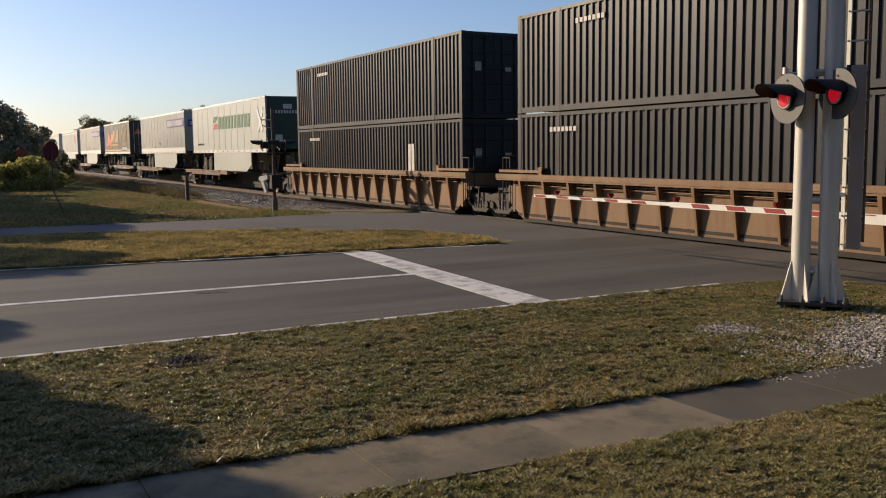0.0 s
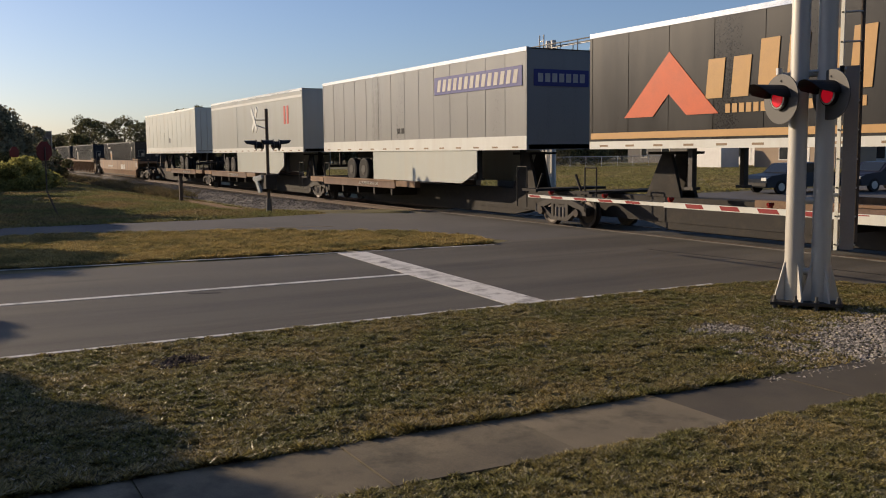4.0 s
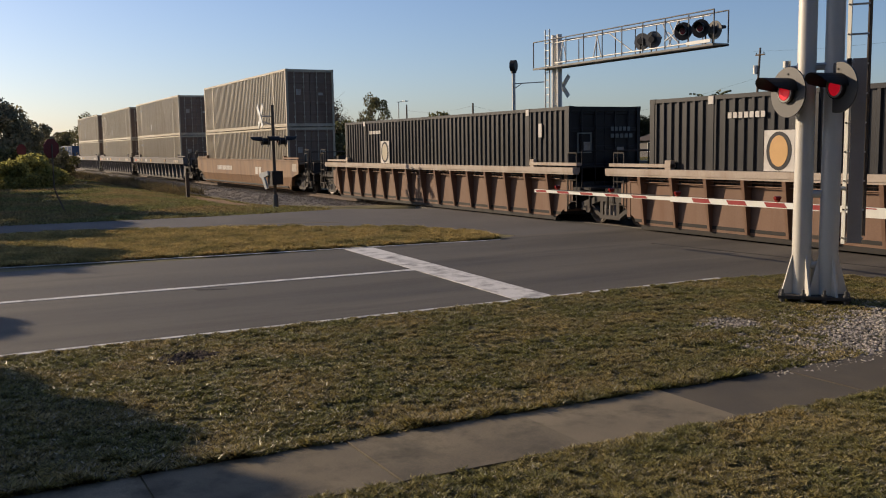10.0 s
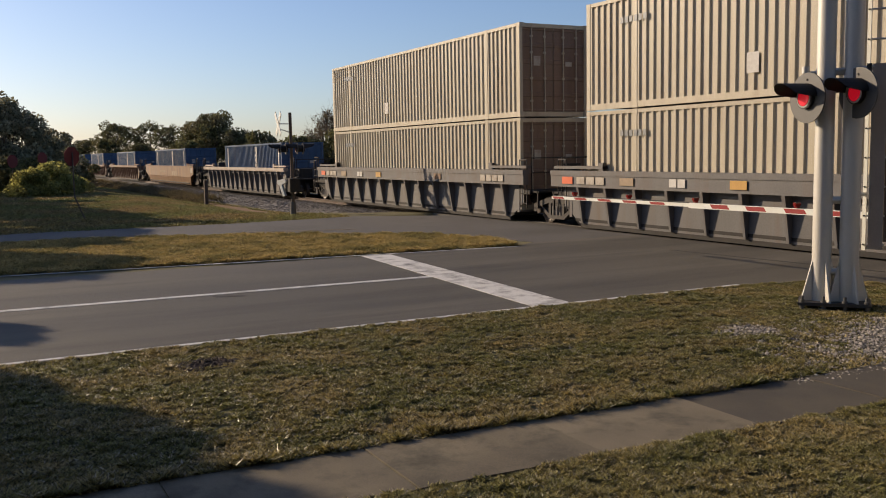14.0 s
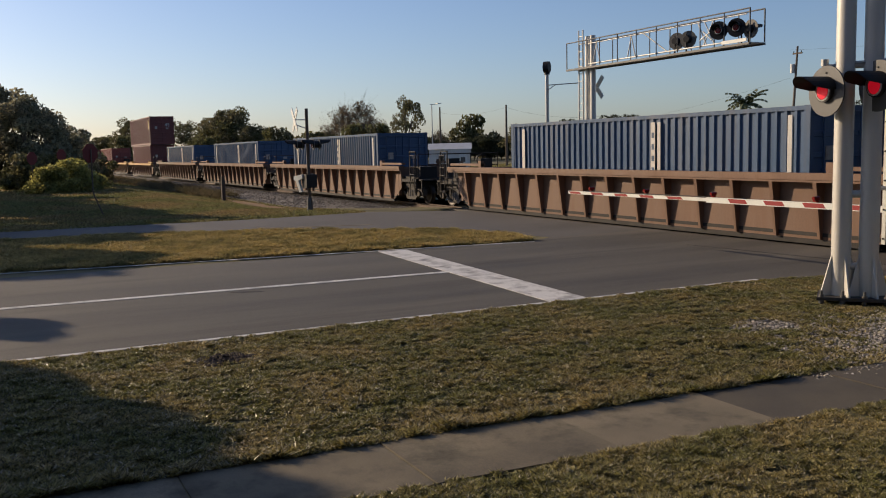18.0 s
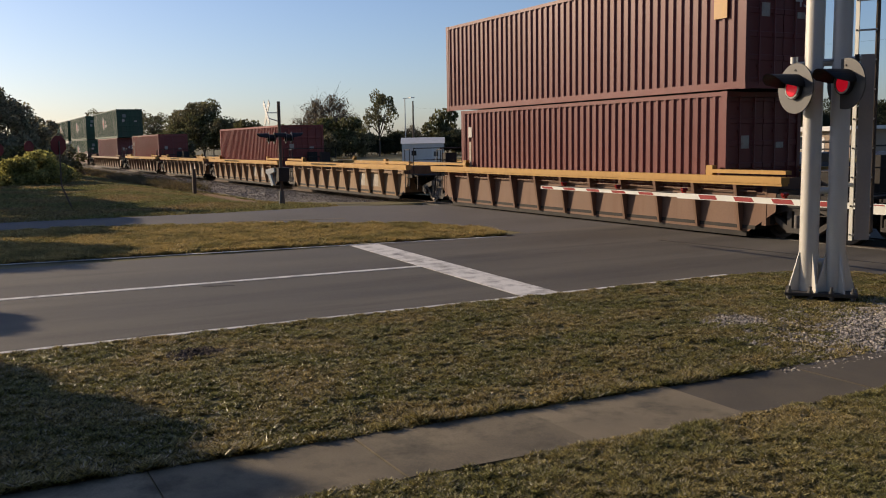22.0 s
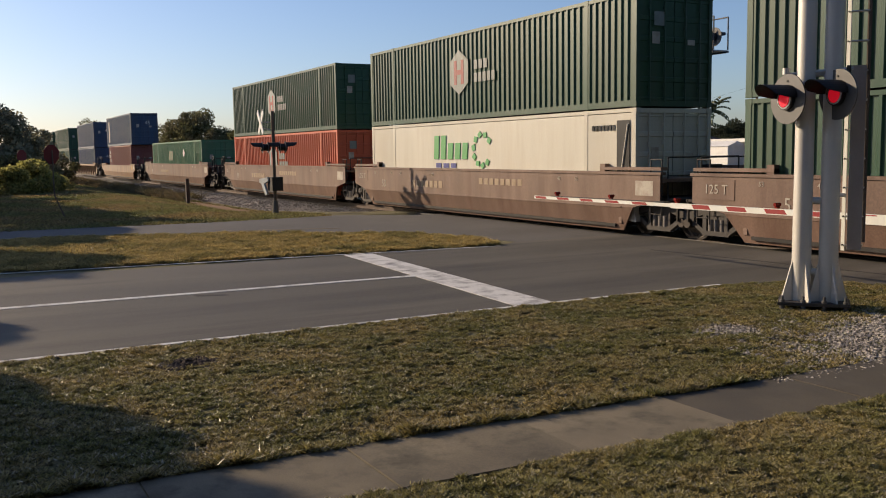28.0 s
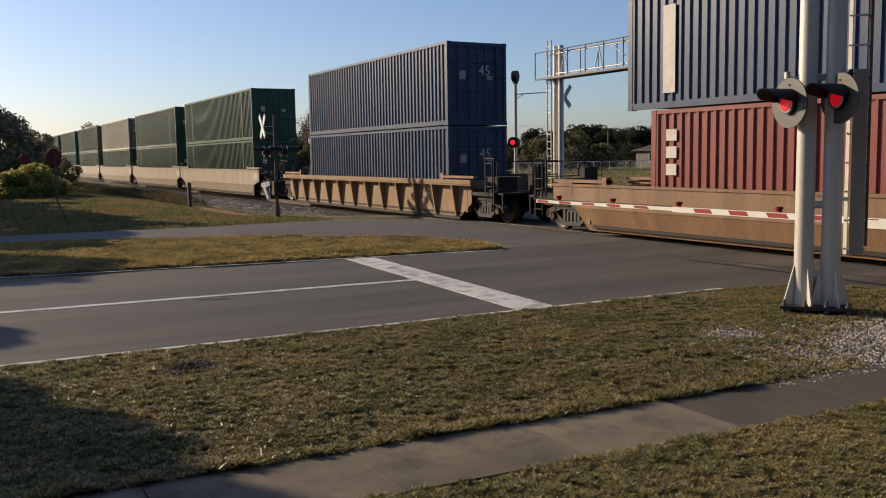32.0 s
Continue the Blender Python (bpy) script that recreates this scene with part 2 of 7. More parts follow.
RUST = (0.13, 0.055, 0.025)
GRIME = (0.035, 0.03, 0.026)
M = dict(
    asphalt=mat("asphalt", (0.087, 0.079, 0.066), 0.78, vary=0.5, scale=0.8, grain=45, bump=0.008, dirt=(0.042, 0.039, 0.036), dirt_amount=0.9, dirt_scale=0.7, streak=(1.0, 0.13, 1)),
    asphalt_old=mat("asphalt_old", (0.1, 0.094, 0.088), 0.85, vary=0.22, scale=0.5, grain=60, bump=0.006, dirt=(0.07, 0.066, 0.06), dirt_amount=0.6, dirt_scale=0.4),
    concrete=mat("concrete", (0.175, 0.145, 0.098), 0.85, vary=0.45, scale=1.4, grain=90, bump=0.004, dirt=(0.07, 0.062, 0.042), dirt_amount=0.95, dirt_scale=2.3, rand=0.14),
    concrete_dark=mat("concrete_dark", (0.092, 0.078, 0.058), 0.85, vary=0.3, scale=1.6, grain=90, bump=0.004, dirt=(0.05, 0.047, 0.044), dirt_amount=0.5, dirt_scale=1.1),
    paint_line=mat("road_paint", (0.62, 0.61, 0.58), 0.7, vary=0.12, scale=2.0, grain=30, dirt=(0.13, 0.125, 0.12), dirt_amount=0.85, dirt_scale=2.4),
    soil=mat("lawn_soil", (0.13, 0.115, 0.05), 0.95, vary=0.35, scale=0.7, grain=30, bump=0.02, dirt=(0.16, 0.13, 0.06), dirt_amount=0.7, dirt_scale=0.5),
    ballast=mat("ballast", (0.17, 0.155, 0.14), 0.95, vary=0.5, scale=5, grain=18, bump=0.05, dirt=(0.08, 0.07, 0.06), dirt_amount=0.5, dirt_scale=0.8),
    steel=mat("galvanised_steel", (0.5, 0.5, 0.48), 0.45, 0.35, vary=0.1, scale=4, grain=60, dirt=(0.25, 0.24, 0.22), dirt_amount=0.35, dirt_scale=2),
    alu=mat("silver_painted_pole", (0.58, 0.56, 0.51), 0.42, 0.15, vary=0.07, scale=2.5, grain=70, dirt=(0.4, 0.38, 0.34), dirt_amount=0.4, dirt_scale=1.4, streak=True),
    rail=mat("rail_steel", (0.085, 0.06, 0.048), 0.5, 0.6, vary=0.2, scale=3, grain=30),
    tie=mat("sleeper_wood", (0.1, 0.08, 0.065), 0.9, vary=0.3, scale=4, grain=30, bump=0.01, rand=0.2),
    disc=mat("grey_signal_background", (0.092, 0.09, 0.086), 0.5, vary=0.08, scale=4, grain=40),
    guard=mat("grey_guard_sheet", (0.33, 0.29, 0.26), 0.6, vary=0.1, scale=4, grain=40),
    rim=mat("dull_wheel_rim", (0.06, 0.057, 0.055), 0.5, 0.4, vary=0.15, scale=6, grain=40),
    sign_red=mat("dull_red_sign", (0.13, 0.012, 0.012), 0.6, vary=0.15, scale=3, grain=30),
    black=mat("black_steel", (0.012, 0.012, 0.013), 0.6, vary=0.3, scale=5, grain=30),
    underframe=mat("grimy_underframe", (0.021, 0.0185, 0.0165), 0.75, vary=0.4, scale=4, grain=30, dirt=(0.05, 0.038, 0.028), dirt_amount=0.5, dirt_scale=3),
    wheel=mat("wheel_steel", (0.05, 0.042, 0.037), 0.5, 0.6, vary=0.3, scale=4, grain=20),
    tyre=mat("tyre_rubber", (0.014, 0.014, 0.014), 0.8, vary=0.3, scale=5, grain=40),
    white=mat("white_paint", (0.68, 0.7, 0.66), 0.45, vary=0.06, scale=1.5, grain=30, dirt=(0.5, 0.46, 0.4), dirt_amount=0.35, dirt_scale=1.2, streak=True),
    red=mat("red_paint", (0.27, 0.01, 0.012), 0.45, vary=0.1, scale=3, grain=40, dirt=(0.15, 0.03, 0.03), dirt_amount=0.4, dirt_scale=3),
    lens=glow("lit_red_lens", (0.75, 0.012, 0.03), 0.36),
    lens_far=glow("red_signal_lens", (1.0, 0.02, 0.03), 1.0),
    lens_off=mat("dark_red_lens", (0.2, 0.01, 0.009), 0.15, vary=0.05),
    cast=mat("dusty_cast_steel", (0.048, 0.042, 0.037), 0.7, vary=0.35, scale=5, grain=30, dirt=(0.03, 0.026, 0.022), dirt_amount=0.6, dirt_scale=4),
    dust=mat("pale_road_dust", (0.2, 0.185, 0.16), 0.9, vary=0.35, scale=2.0, grain=40, dirt=(0.06, 0.055, 0.05), dirt_amount=0.95, dirt_scale=3.0),
    palm=mat("palm_leaf", (0.07, 0.085, 0.035), 0.6, vary=0.3, scale=1, grain=8),
    bark=mat("bark", (0.1, 0.08, 0.06), 0.95, vary=0.3, scale=3, grain=20, bump=0.02),
    wood=mat("weathered_pole_wood", (0.13, 0.1, 0.075), 0.9, vary=0.25, scale=3, grain=30, streak=True),
    glass=mat("dark_window_glass", (0.02, 0.025, 0.03), 0.08, vary=0.05, spec=0.6),
)

# ---- ground, roads, track ----
def road_x(x, y):
    """The road runs a little askew to the track's normal."""
    return x + 0.045 * y


YR = 16.83


def spaced(*runs):
    out = []
    for a, b, n in runs:
        out += [a + (b - a) * i / n for i in range(n)]
    return out + [runs[-1][1]]


def ground_height(x, y):
    h = -0.02
    if x < -30:      # beside the track the ground lies lower than the rails
        k = min(1, (-30 - x) / 12) * max(0, min(1, (y - 8) / 4)) * max(0, min(1, (26 - y) / 5))
        h -= 0.45 * k
    if -8 > x > -30.5 and 13 < y < 21:
        h = -0.28
    if x >= -8 and 13.5 < y < 20.5:
        h = -0.4
    if -30 < x < -3 and -2 < y < 13:
        h += 0.018 * noise.noise((x * 0.9, y * 0.9, 1.0))
    return h


gx = spaced((-2500, -400, 8), (-400, -120, 14), (-120, -40, 32), (-40, 4, 88), (4, 60, 14), (60, 2500, 8))
gy = spaced((-2500, -200, 8), (-200, -20, 12), (-20, -2, 9), (-2, 26, 70), (26, 60, 17), (60, 300, 16), (300, 2500, 8))
g = Shape()
g.v = [(x, y, ground_height(x, y)) for x in gx for y in gy]
ny = len(gy)
g.f = [(i * ny + j, (i + 1) * ny + j, (i + 1) * ny + j + 1, i * ny + j + 1) for i in range(len(gx) - 1) for j in range(ny - 1)]
g.s = [True] * len(g.f)
part("ground", g, M["soil"])
tagged(bpy.data.objects["ground"], "mown lawn with dry brown patches", "ground", kind="structure")


def strip(name, xs0, xs1, y0, y1, z0, z1, material, label, category, n=1):
    pts = [(road_x(xs0, y0), y0), (road_x(xs1, y0), y0), (road_x(xs1, y1), y1), (road_x(xs0, y1), y1)]
    return tagged(part(name, Shape().slab(pts, z0, z1), material), label, category, kind="structure")


def edge_e(y):
    return -10.97 + 0.024 * y


def lane(y):
    return -14.97 + 0.056 * y


def edge_w(y):
    return -19.65 + (0.142 if y > 0 else 0.05) * y


tagged(part("road", Shape().slab([(edge_w(-60) - 0.12, -60), (edge_e(-60) + 0.06, -60), (edge_e(11) + 0.06, 11), (-10.2, 12.6), (-8.6, 13.4), (-8.6, 15.4), (-18.6, 15.4), (-18.6, 12.2), (edge_w(11.5) - 0.12, 11.5)], -0.25, 0.0), M["asphalt"]),
       "worn grey asphalt carriageway", "road", kind="structure")
road2 = Shape().slab([(-30.9, -60), (-25.5, -60), (-27.3, 0), (-27.0, 3.0), (-25.4, 7.0), (-22.6, 10.9), (-20.0, 12.1), (-18.6, 12.3), (-18.6, 15.4), (-28.4, 15.4), (-30.6, 12.4), (-30.2, 8.0), (-31.0, 1.5)], -0.25, -0.004)
tagged(part("side_road", road2, M["asphalt_old"]), "pale grey asphalt of the second carriageway", "road", kind="structure")
# crossing: panels between and beside the rails
for k, (a, b) in enumerate(((15.4, 16.04), (16.2, 17.46), (17.62, 19.0))):
    tagged(part("crossing_panel", Shape().slab([(-30.2, a), (-8.6, a), (-8.6, b), (-30.2, b)], -0.25, -0.012), M["asphalt"]), "dark asphalt crossing panel beside the rails", "road", "panels of the crossing", "structure")
tagged(part("crossing_panel_edge", Shape().slab([(-30.2, 15.88), (-8.6, 15.88), (-8.6, 16.0), (-30.2, 16.0)], -0.012, -0.004), M["dust"]), "pale dusty edge of the crossing beside the rail", "road", kind="structure")
tagged(part("far_road", Shape().slab([(-30, 19.0), (-8.6, 19.0), (-7.4, 60), (-5, 140), (-30, 140), (-32.5, 60), (-32.5, 24)], -0.2, -0.006), M["asphalt_old"]), "grey asphalt road beyond the track", "road", kind="structure")
for name, fn, a, b, y1, lb in (
        ("edge_line", edge_e, -0.06, 0.03, 11.0, "worn white line along the road edge"),
        ("lane_line", lane, -0.085, 0.085, 7.4, "worn white line between two lanes"),
        ("edge_line", edge_w, -0.03, 0.06, 11.4, "worn white line along the road edge")):
    pts = [(fn(y) + a, y) for y in (-60, 0, y1)] + [(fn(y) + b, y) for y in (y1, 0, -60)]
    tagged(part(name, Shape().slab(pts[::-1], 0.0, 0.006), M["paint_line"]), lb, "road marking", kind="structure")
tagged(part("stop_line", Shape().slab([(-10.86, 7.12), (-10.84, 7.76), (-18.3, 8.26), (-18.42, 7.62)][::-1], 0.0, 0.007), M["paint_line"]), "broad worn white stop line across two lanes", "road marking", kind="structure")
tagged(part("road_patch", Shape().slab([(-14.56, 3.42), (-14.42, 3.44), (-14.26, 3.9), (-14.4, 3.86)], 0.0, 0.003), M["underframe"]), "small dark hollow in the asphalt", "road", kind="structure")
tagged(part("shoulder_line", Shape().slab([(-15.3, 13.62), (-8.6, 14.3), (-8.6, 14.36), (-15.3, 13.68)], 0.0, 0.004), M["black"]), "thin dark line across the asphalt", "road", kind="structure")
# pale strip that paints a sunlit stretch between the tree shadows
tagged(part("drive_line", Shape().slab([(-26.6, 7.3), (-26.4, 7.3), (-25.2, 10.3), (-25.4, 10.3)], -0.004, 0.002), M["concrete"]), "pale streak painted for sunlit road on the second carriageway", "road marking", kind="structure")

# sidewalk slabs with recessed joints
walk_slabs = tagged(new("sidewalk"), "pale concrete sidewalk with weathered slabs", "pavement", kind="structure")
ys_j = [-12.44 + 1.5 * i for i in range(23)]
for a, b in zip(ys_j, ys_j[1:]):
    k = 0.052
    pts = [(-6.42 + k * (a + 0.005), a + 0.005), (-5.42 + k * (a + 0.005), a + 0.005), (-5.42 + k * (b - 0.005), b - 0.005), (-6.42 + k * (b - 0.005), b - 0.005)]
    dark = a > 5.4
    tilt = 0.006 * math.sin(a * 3.1)
    part("slab", Shape().slab(pts, -0.15, 0.0 + tilt), M["concrete_dark"] if dark else M["concrete"], walk_slabs, "dark stained slab" if dark else "")
part("joint_filler", Shape().slab([(-6.4 - 0.6, -12), (-5.45 - 0.6, -12), (-5.45 + 1.15, 22), (-6.4 + 1.15, 22)], -0.16, -0.06), M["black"], walk_slabs)

# track
for k, y in enumerate((YR - 0.7535, YR + 0.7535)):
    s = Shape()
    s.box(-900, 200, y - 0.036, y + 0.036, -0.045, 0.0).box(-900, 200, y - 0.01, y + 0.01, -0.15, -0.045).box(-900, 200, y - 0.07, y + 0.07, -0.172, -0.15)
    tagged(part("rail", s, M["rail"]), "worn steel rail", "railway track", "rails", "structure")
bal = Shape()
prof = [(12.6, -0.62), (13.4, -0.5), (14.6, -0.25), (15.3, -0.2), (18.4, -0.2), (19.2, -0.26), (20.6, -0.62)]
xs = [-900, -400, -200] + [-150 + i * 1.5 for i in range(80)]
for x in xs:
    bal.v += [(x, y, z + (0.03 * noise.noise((x * 0.8, y, 3.0)))) for y, z in prof]
n = len(prof)
bal.f = [(i * n + j, (i + 1) * n + j, (i + 1) * n + j + 1, i * n + j + 1) for i in range(len(xs) - 1) for j in range(n - 1)]
bal.s = [True] * len(bal.f)
tagged(part("ballast_bed", bal, M["ballast"]), "grey crushed stone ballast under the track", "ballast", kind="structure")
part("ballast_bed_near", Shape().slab([(-8.6, 13.6), (200, 13.6), (200, 20.5), (-8.6, 20.5)], -0.5, -0.19), M["ballast"])
tagged(bpy.data.objects["ballast_bed_near"], "grey crushed stone ballast under the track", "ballast", kind="structure")
ties = tagged(new("sleepers"), "weathered timber sleepers in the ballast", "railway track", kind="structure")
tie = Shape().box(-0.11, 0.11, YR - 1.3, YR + 1.3, -0.3, -0.172).data("sleeper")
tie.materials.append(M["tie"])
for i in range(110):
    part("sleeper", tie, None, ties, "", (-31.2 - i * 0.54, 0, 0.004 * math.sin(i * 7)))


def stones(name, count, place, size, material, label, seed, squash=0.6):
    """Many loose stones in one mesh."""
    r = np.random.default_rng(seed)
    base = np.array([(1, 0, 0), (0, 1, 0), (-1, 0, 0), (0, -1, 0), (0, 0, 1), (0, 0, -1)], float)
    tri = np.array([(0, 1, 4), (1, 2, 4), (2, 3, 4), (3, 0, 4), (1, 0, 5), (2, 1, 5), (3, 2, 5), (0, 3, 5)])
    pts = np.array([place(r) for _ in range(count)])
    sc = size * r.uniform(0.5, 1.25, (count, 1, 1)) * r.uniform(0.7, 1.3, (count, 6, 1))
    ang = r.uniform(0, 6.28, count)
    v = base[None] * sc
    v[:, :, 2] *= squash
    c, s_ = np.cos(ang)[:, None], np.sin(ang)[:, None]
    v = np.stack([v[:, :, 0] * c - v[:, :, 1] * s_, v[:, :, 0] * s_ + v[:, :, 1] * c, v[:, :, 2]], 2) + pts[:, None, :]
    f = (tri[None] + 6 * np.arange(count)[:, None, None]).reshape(-1, 3)
    me = bpy.data.meshes.new(name)
    me.from_pydata(v.reshape(-1, 3).tolist(), [], f.tolist())
    return tagged(part(name, me, material), label, "gravel", kind="stuff")


def gravel_depth(x, y):
    """Below one inside the gravel bed beside the mast or in the small spill beside it."""
    bed = ((x + 6.0) / 2.55) ** 2 + ((y - 10.05) / 3.1) ** 2
    spill = ((x + 7.95) / 0.55) ** 2 + ((y - 8.42) / 0.5) ** 2
    return np.minimum(bed, spill)


def gravel_spot(r):
    while True:
        x, y = r.uniform(-10.0, -4.2), r.uniform(6.6, 13.4)
        d = float(gravel_depth(x, y)) + 0.5 * noise.noise((x * 1.2, y * 1.2, 0)) + 0.45 * noise.noise((x * 4, y * 4, 5))
        if d < 0.8 and x < -5.95 + 0.052 * y + 0.1 * r.random() - 0.35 * (r.random() > 0.03):
            return x, y, -0.02 + r.uniform(0, 0.02)


def ballast_spot(r):
    y = 12.9 + 3.3 * r.random()
    return -30.5 - 60 * r.random() ** 1.6, y, float(np.interp(y, [12.6, 13.4, 14.6, 15.3, 16.2], [-0.62, -0.5, -0.25, -0.2, -0.2])) + 0.01


stones("gravel", 20000, gravel_spot, 0.019, mat_island("gravel_stones", (0.38, 0.34, 0.29), 0.8, thin=0, specks=0.08), "pale grey gravel round the mast foot", 5)
stones("track_stones", 9000, ballast_spot, 0.05, mat_island("ballast_stones", (0.17, 0.155, 0.14), thin=0), "loose grey ballast stones", 6)

# ---- crossing signals ----
def flasher(parent, at, facing, lit=True, r=0.31, lens=None, back="disc"):
    """A round background with lamp and hood; facing: degrees from +x in which the lamp looks."""
    m = Matrix.Translation(at) @ Matrix.Rotation(radians(facing - 270), 4, "Z")     # built facing -y
    d = part("background", Shape().tube((0, 0.0, 0), (0, 0.02, 0), r, n=36).moved(m), M[back], parent, "round background disc")
    part("lamp_housing", Shape().tube((0, 0.02, 0), (0, 0.2, 0), 0.15, 0.12, n=20).tube((0, -0.05, 0), (0, 0, 0), 0.15, n=24).moved(m), M["black"], d, "black lamp housing")
    part("lens", Shape().tube((0, -0.066, 0), (0, -0.05, 0), 0.1, 0.115, n=24).moved(m), (lens or M["lens"]) if lit else M["lens_off"], d, "red lens, lit" if lit else "dark red lens")
    ring = Shape()
    for i in range(24):
        a0, a1 = 2 * math.pi * i / 24, 2 * math.pi * (i + 1) / 24
        ring.face([(k * math.cos(a), -0.058 - e, k * math.sin(a)) for k, a, e in ((0.112, a0, 0.006), (0.112, a1, 0.006), (0.134, a1, 0), (0.134, a0, 0))])
    part("bezel", ring.moved(m), M["steel"], d, "bright metal bezel")
    part("bolt", Shape().tube((0, -0.012, r * 0.72), (0, 0, r * 0.72), 0.014, n=8).moved(m), M["black"], d)
    s = Shape()
    n = 14
    for i in range(n):
        a0, a1 = radians(-2 + 184 * i / n), radians(-2 + 184 * (i + 1) / n)
        q = [(0.185 * math.cos(a), y, 0.02 + 0.165 * math.sin(a)) for a, y in ((a0, 0.0), (a1, 0.0), (a1, -0.1 - 0.36 * max(0, math.sin(a1)) ** 0.28), (a0, -0.1 - 0.36 * max(0, math.sin(a0)) ** 0.28))]
        s.face(q)
        s.face([(x * 1.04, y, z * 1.04) for x, y, z in reversed(q)])
    part("hood", s.moved(m), M["black"], d, "black sheet-metal hood")
    return d


def crossbuck(parent, at, turn, size=0.6):
    for k in (48, -48):
        m = Matrix.Translation(at) @ Matrix.Rotation(radians(turn), 4, "Z") @ Matrix.Rotation(radians(k), 4, "Y")
        part("crossbuck_blade", Shape().box(-size, size, -0.012 if k > 0 else 0.014, 0.012 if k > 0 else 0.038, -0.11, 0.11).moved(m), M["white"], parent, "white crossbuck board")


# the cantilever mast beside the sidewalk
p1, p2 = Vector((-8.594, 10.372, 0)), Vector((-8.327, 10.588, 0))
near = thing("cantilever_mast", "silver twin-pole crossing signal mast with two lit red flashers", "crossing signal", (0, 0, 0))
side = (p2 - p1).normalized()
for p in (p1, p2):
    pole = part("pole", Shape().tube(p + Vector((0, 0, 0.09)), p + Vector((0, 0, 7.5)), 0.128, 0.118, n=32), M["alu"], near, "silver-painted steel pole")
    for k in range(4):
        a = radians(45 + 90 * k + 20)
        u = Vector((math.cos(a), math.sin(a), 0))
        w = Vector((-u.y, u.x, 0)) * 0.012
        s = Shape()
        q = [p + u * 0.12, p + u * 0.28, p + u * 0.135]
        z = (0.1, 0.1, 0.64)
        s.face([q[0] - w + Vector((0, 0, z[0])), q[1] - w + Vector((0, 0, z[1])), q[2] - w + Vector((0, 0, z[2]))])
        s.face([q[2] + w + Vector((0, 0, z[2])), q[1] + w + Vector((0, 0, z[1])), q[0] + w + Vector((0, 0, z[0]))])
        s.face([q[1] - w + Vector((0, 0, 0.1)), q[1] + w + Vector((0, 0, 0.1)), q[2] + w + Vector((0, 0, 0.64)), q[2] - w + Vector((0, 0, 0.64))])
        part("gusset", s, M["alu"], pole)
ang = math.degrees(math.atan2(side.y, side.x))
mid = (p1 + p2) / 2
part("base_plate", Shape().box(-0.46, 0.46, -0.3, 0.3, 0.06, 0.1).moved(Matrix.Translation(mid) @ Matrix.Rotation(radians(ang), 4, "Z")), M["cast"], near, "thick grey steel base plate on levelling nuts")
part("footing", Shape().box(-0.42, 0.42, -0.26, 0.26, -0.3, -0.001).moved(Matrix.Translation(mid) @ Matrix.Rotation(radians(ang), 4, "Z")), M["concrete_dark"], near, "low concrete footing")
for i in range(8):
    c0 = mid + Vector((0, 0, 0)) + side * (-0.4 + 0.267 * (i % 4)) + Vector((-side.y, side.x, 0)) * (0.26 if i > 3 else -0.26)
    part("bolt", Shape().tube(c0 + Vector((0, 0, -0.01)), c0 + Vector((0, 0, 0.19)), 0.02, n=8).tube(c0 + Vector((0, 0, 0.1)), c0 + Vector((0, 0, 0.135)), 0.036, n=6).tube(c0 + Vector((0, 0, 0.02)), c0 + Vector((0, 0, 0.06)), 0.036, n=6), M["disc"], near)
for z in (0.5, 1.48, 3.2, 4.4):
    part("strut", Shape().tube(p1 + side * 0.1 + Vector((0, 0, z)), p2 - side * 0.1 + Vector((0, 0, z)), 0.05, n=16), M["alu"], near)
part("cross_arm", Shape().tube(Vector((-8.78, 10.24, 3.2)), Vector((-8.08, 10.66, 3.24)), 0.022, n=12).tube((-8.8, 10.22, 3.2), (-8.8, 10.22, 3.29), 0.05, n=10), M["steel"], near, "grey pipe arm for the flashers")
flasher(near, (-8.66, 10.09, 2.86), 261, True, 0.335)
flasher(near, (-8.17, 10.47, 2.9), 261, True, 0.335)
for q in ((-8.6, 10.28, 2.86), (-8.12, 10.62, 2.9)):
    part("hanger", Shape().tube(q, (q[0], q[1], 3.28), 0.03, n=8), M["underframe"], near)
# ladder on the mast's far side, with its guard
lad = thing("mast_ladder", "pale ladder with a grey guard panel on the signal mast", "ladder", (0, 0, 0))
lu = Vector((0.78, 0.62, 0))
l0 = Vector((-8.335, 10.885, 0))
for k, mt in ((0.0, "white"), (0.25, "tie")):
    q = l0 + lu * k
    part("rail", Shape().box(-0.028, 0.028, -0.008, 0.008, 0.78 if k == 0 else 0.9, 7.4).moved(Matrix.Translation(q) @ Matrix.Rotation(radians(4), 4, "Z")), M[mt], lad)
for i in range(17):
    z = 0.86 + 0.395 * i
    part("rail_bolt", Shape().tube(l0 + Vector((0.0, -0.022, z)), l0 + Vector((0.0, -0.006, z)), 0.013, n=8), M["black"], lad)
    part("rung", Shape().tube(l0 + Vector((0, 0, z)), l0 + lu * 0.25 + Vector((0, 0, z)), 0.014, n=8), M["steel"], lad)
part("guard_panel", Shape().box(0.045, 0.23, -0.06, -0.035, 0.8, 3.3).moved(Matrix.Translation(l0) @ Matrix.Rotation(radians(38.5), 4, "Z")), M["guard"], lad, "grey sheet guard panel")
for z in (1.55, 3.0, 4.6):
    part("bracket", Shape().tube(p2 + Vector((0, 0, z)), l0 + Vector((0, 0, z)), 0.03, n=8), M["white"], lad)

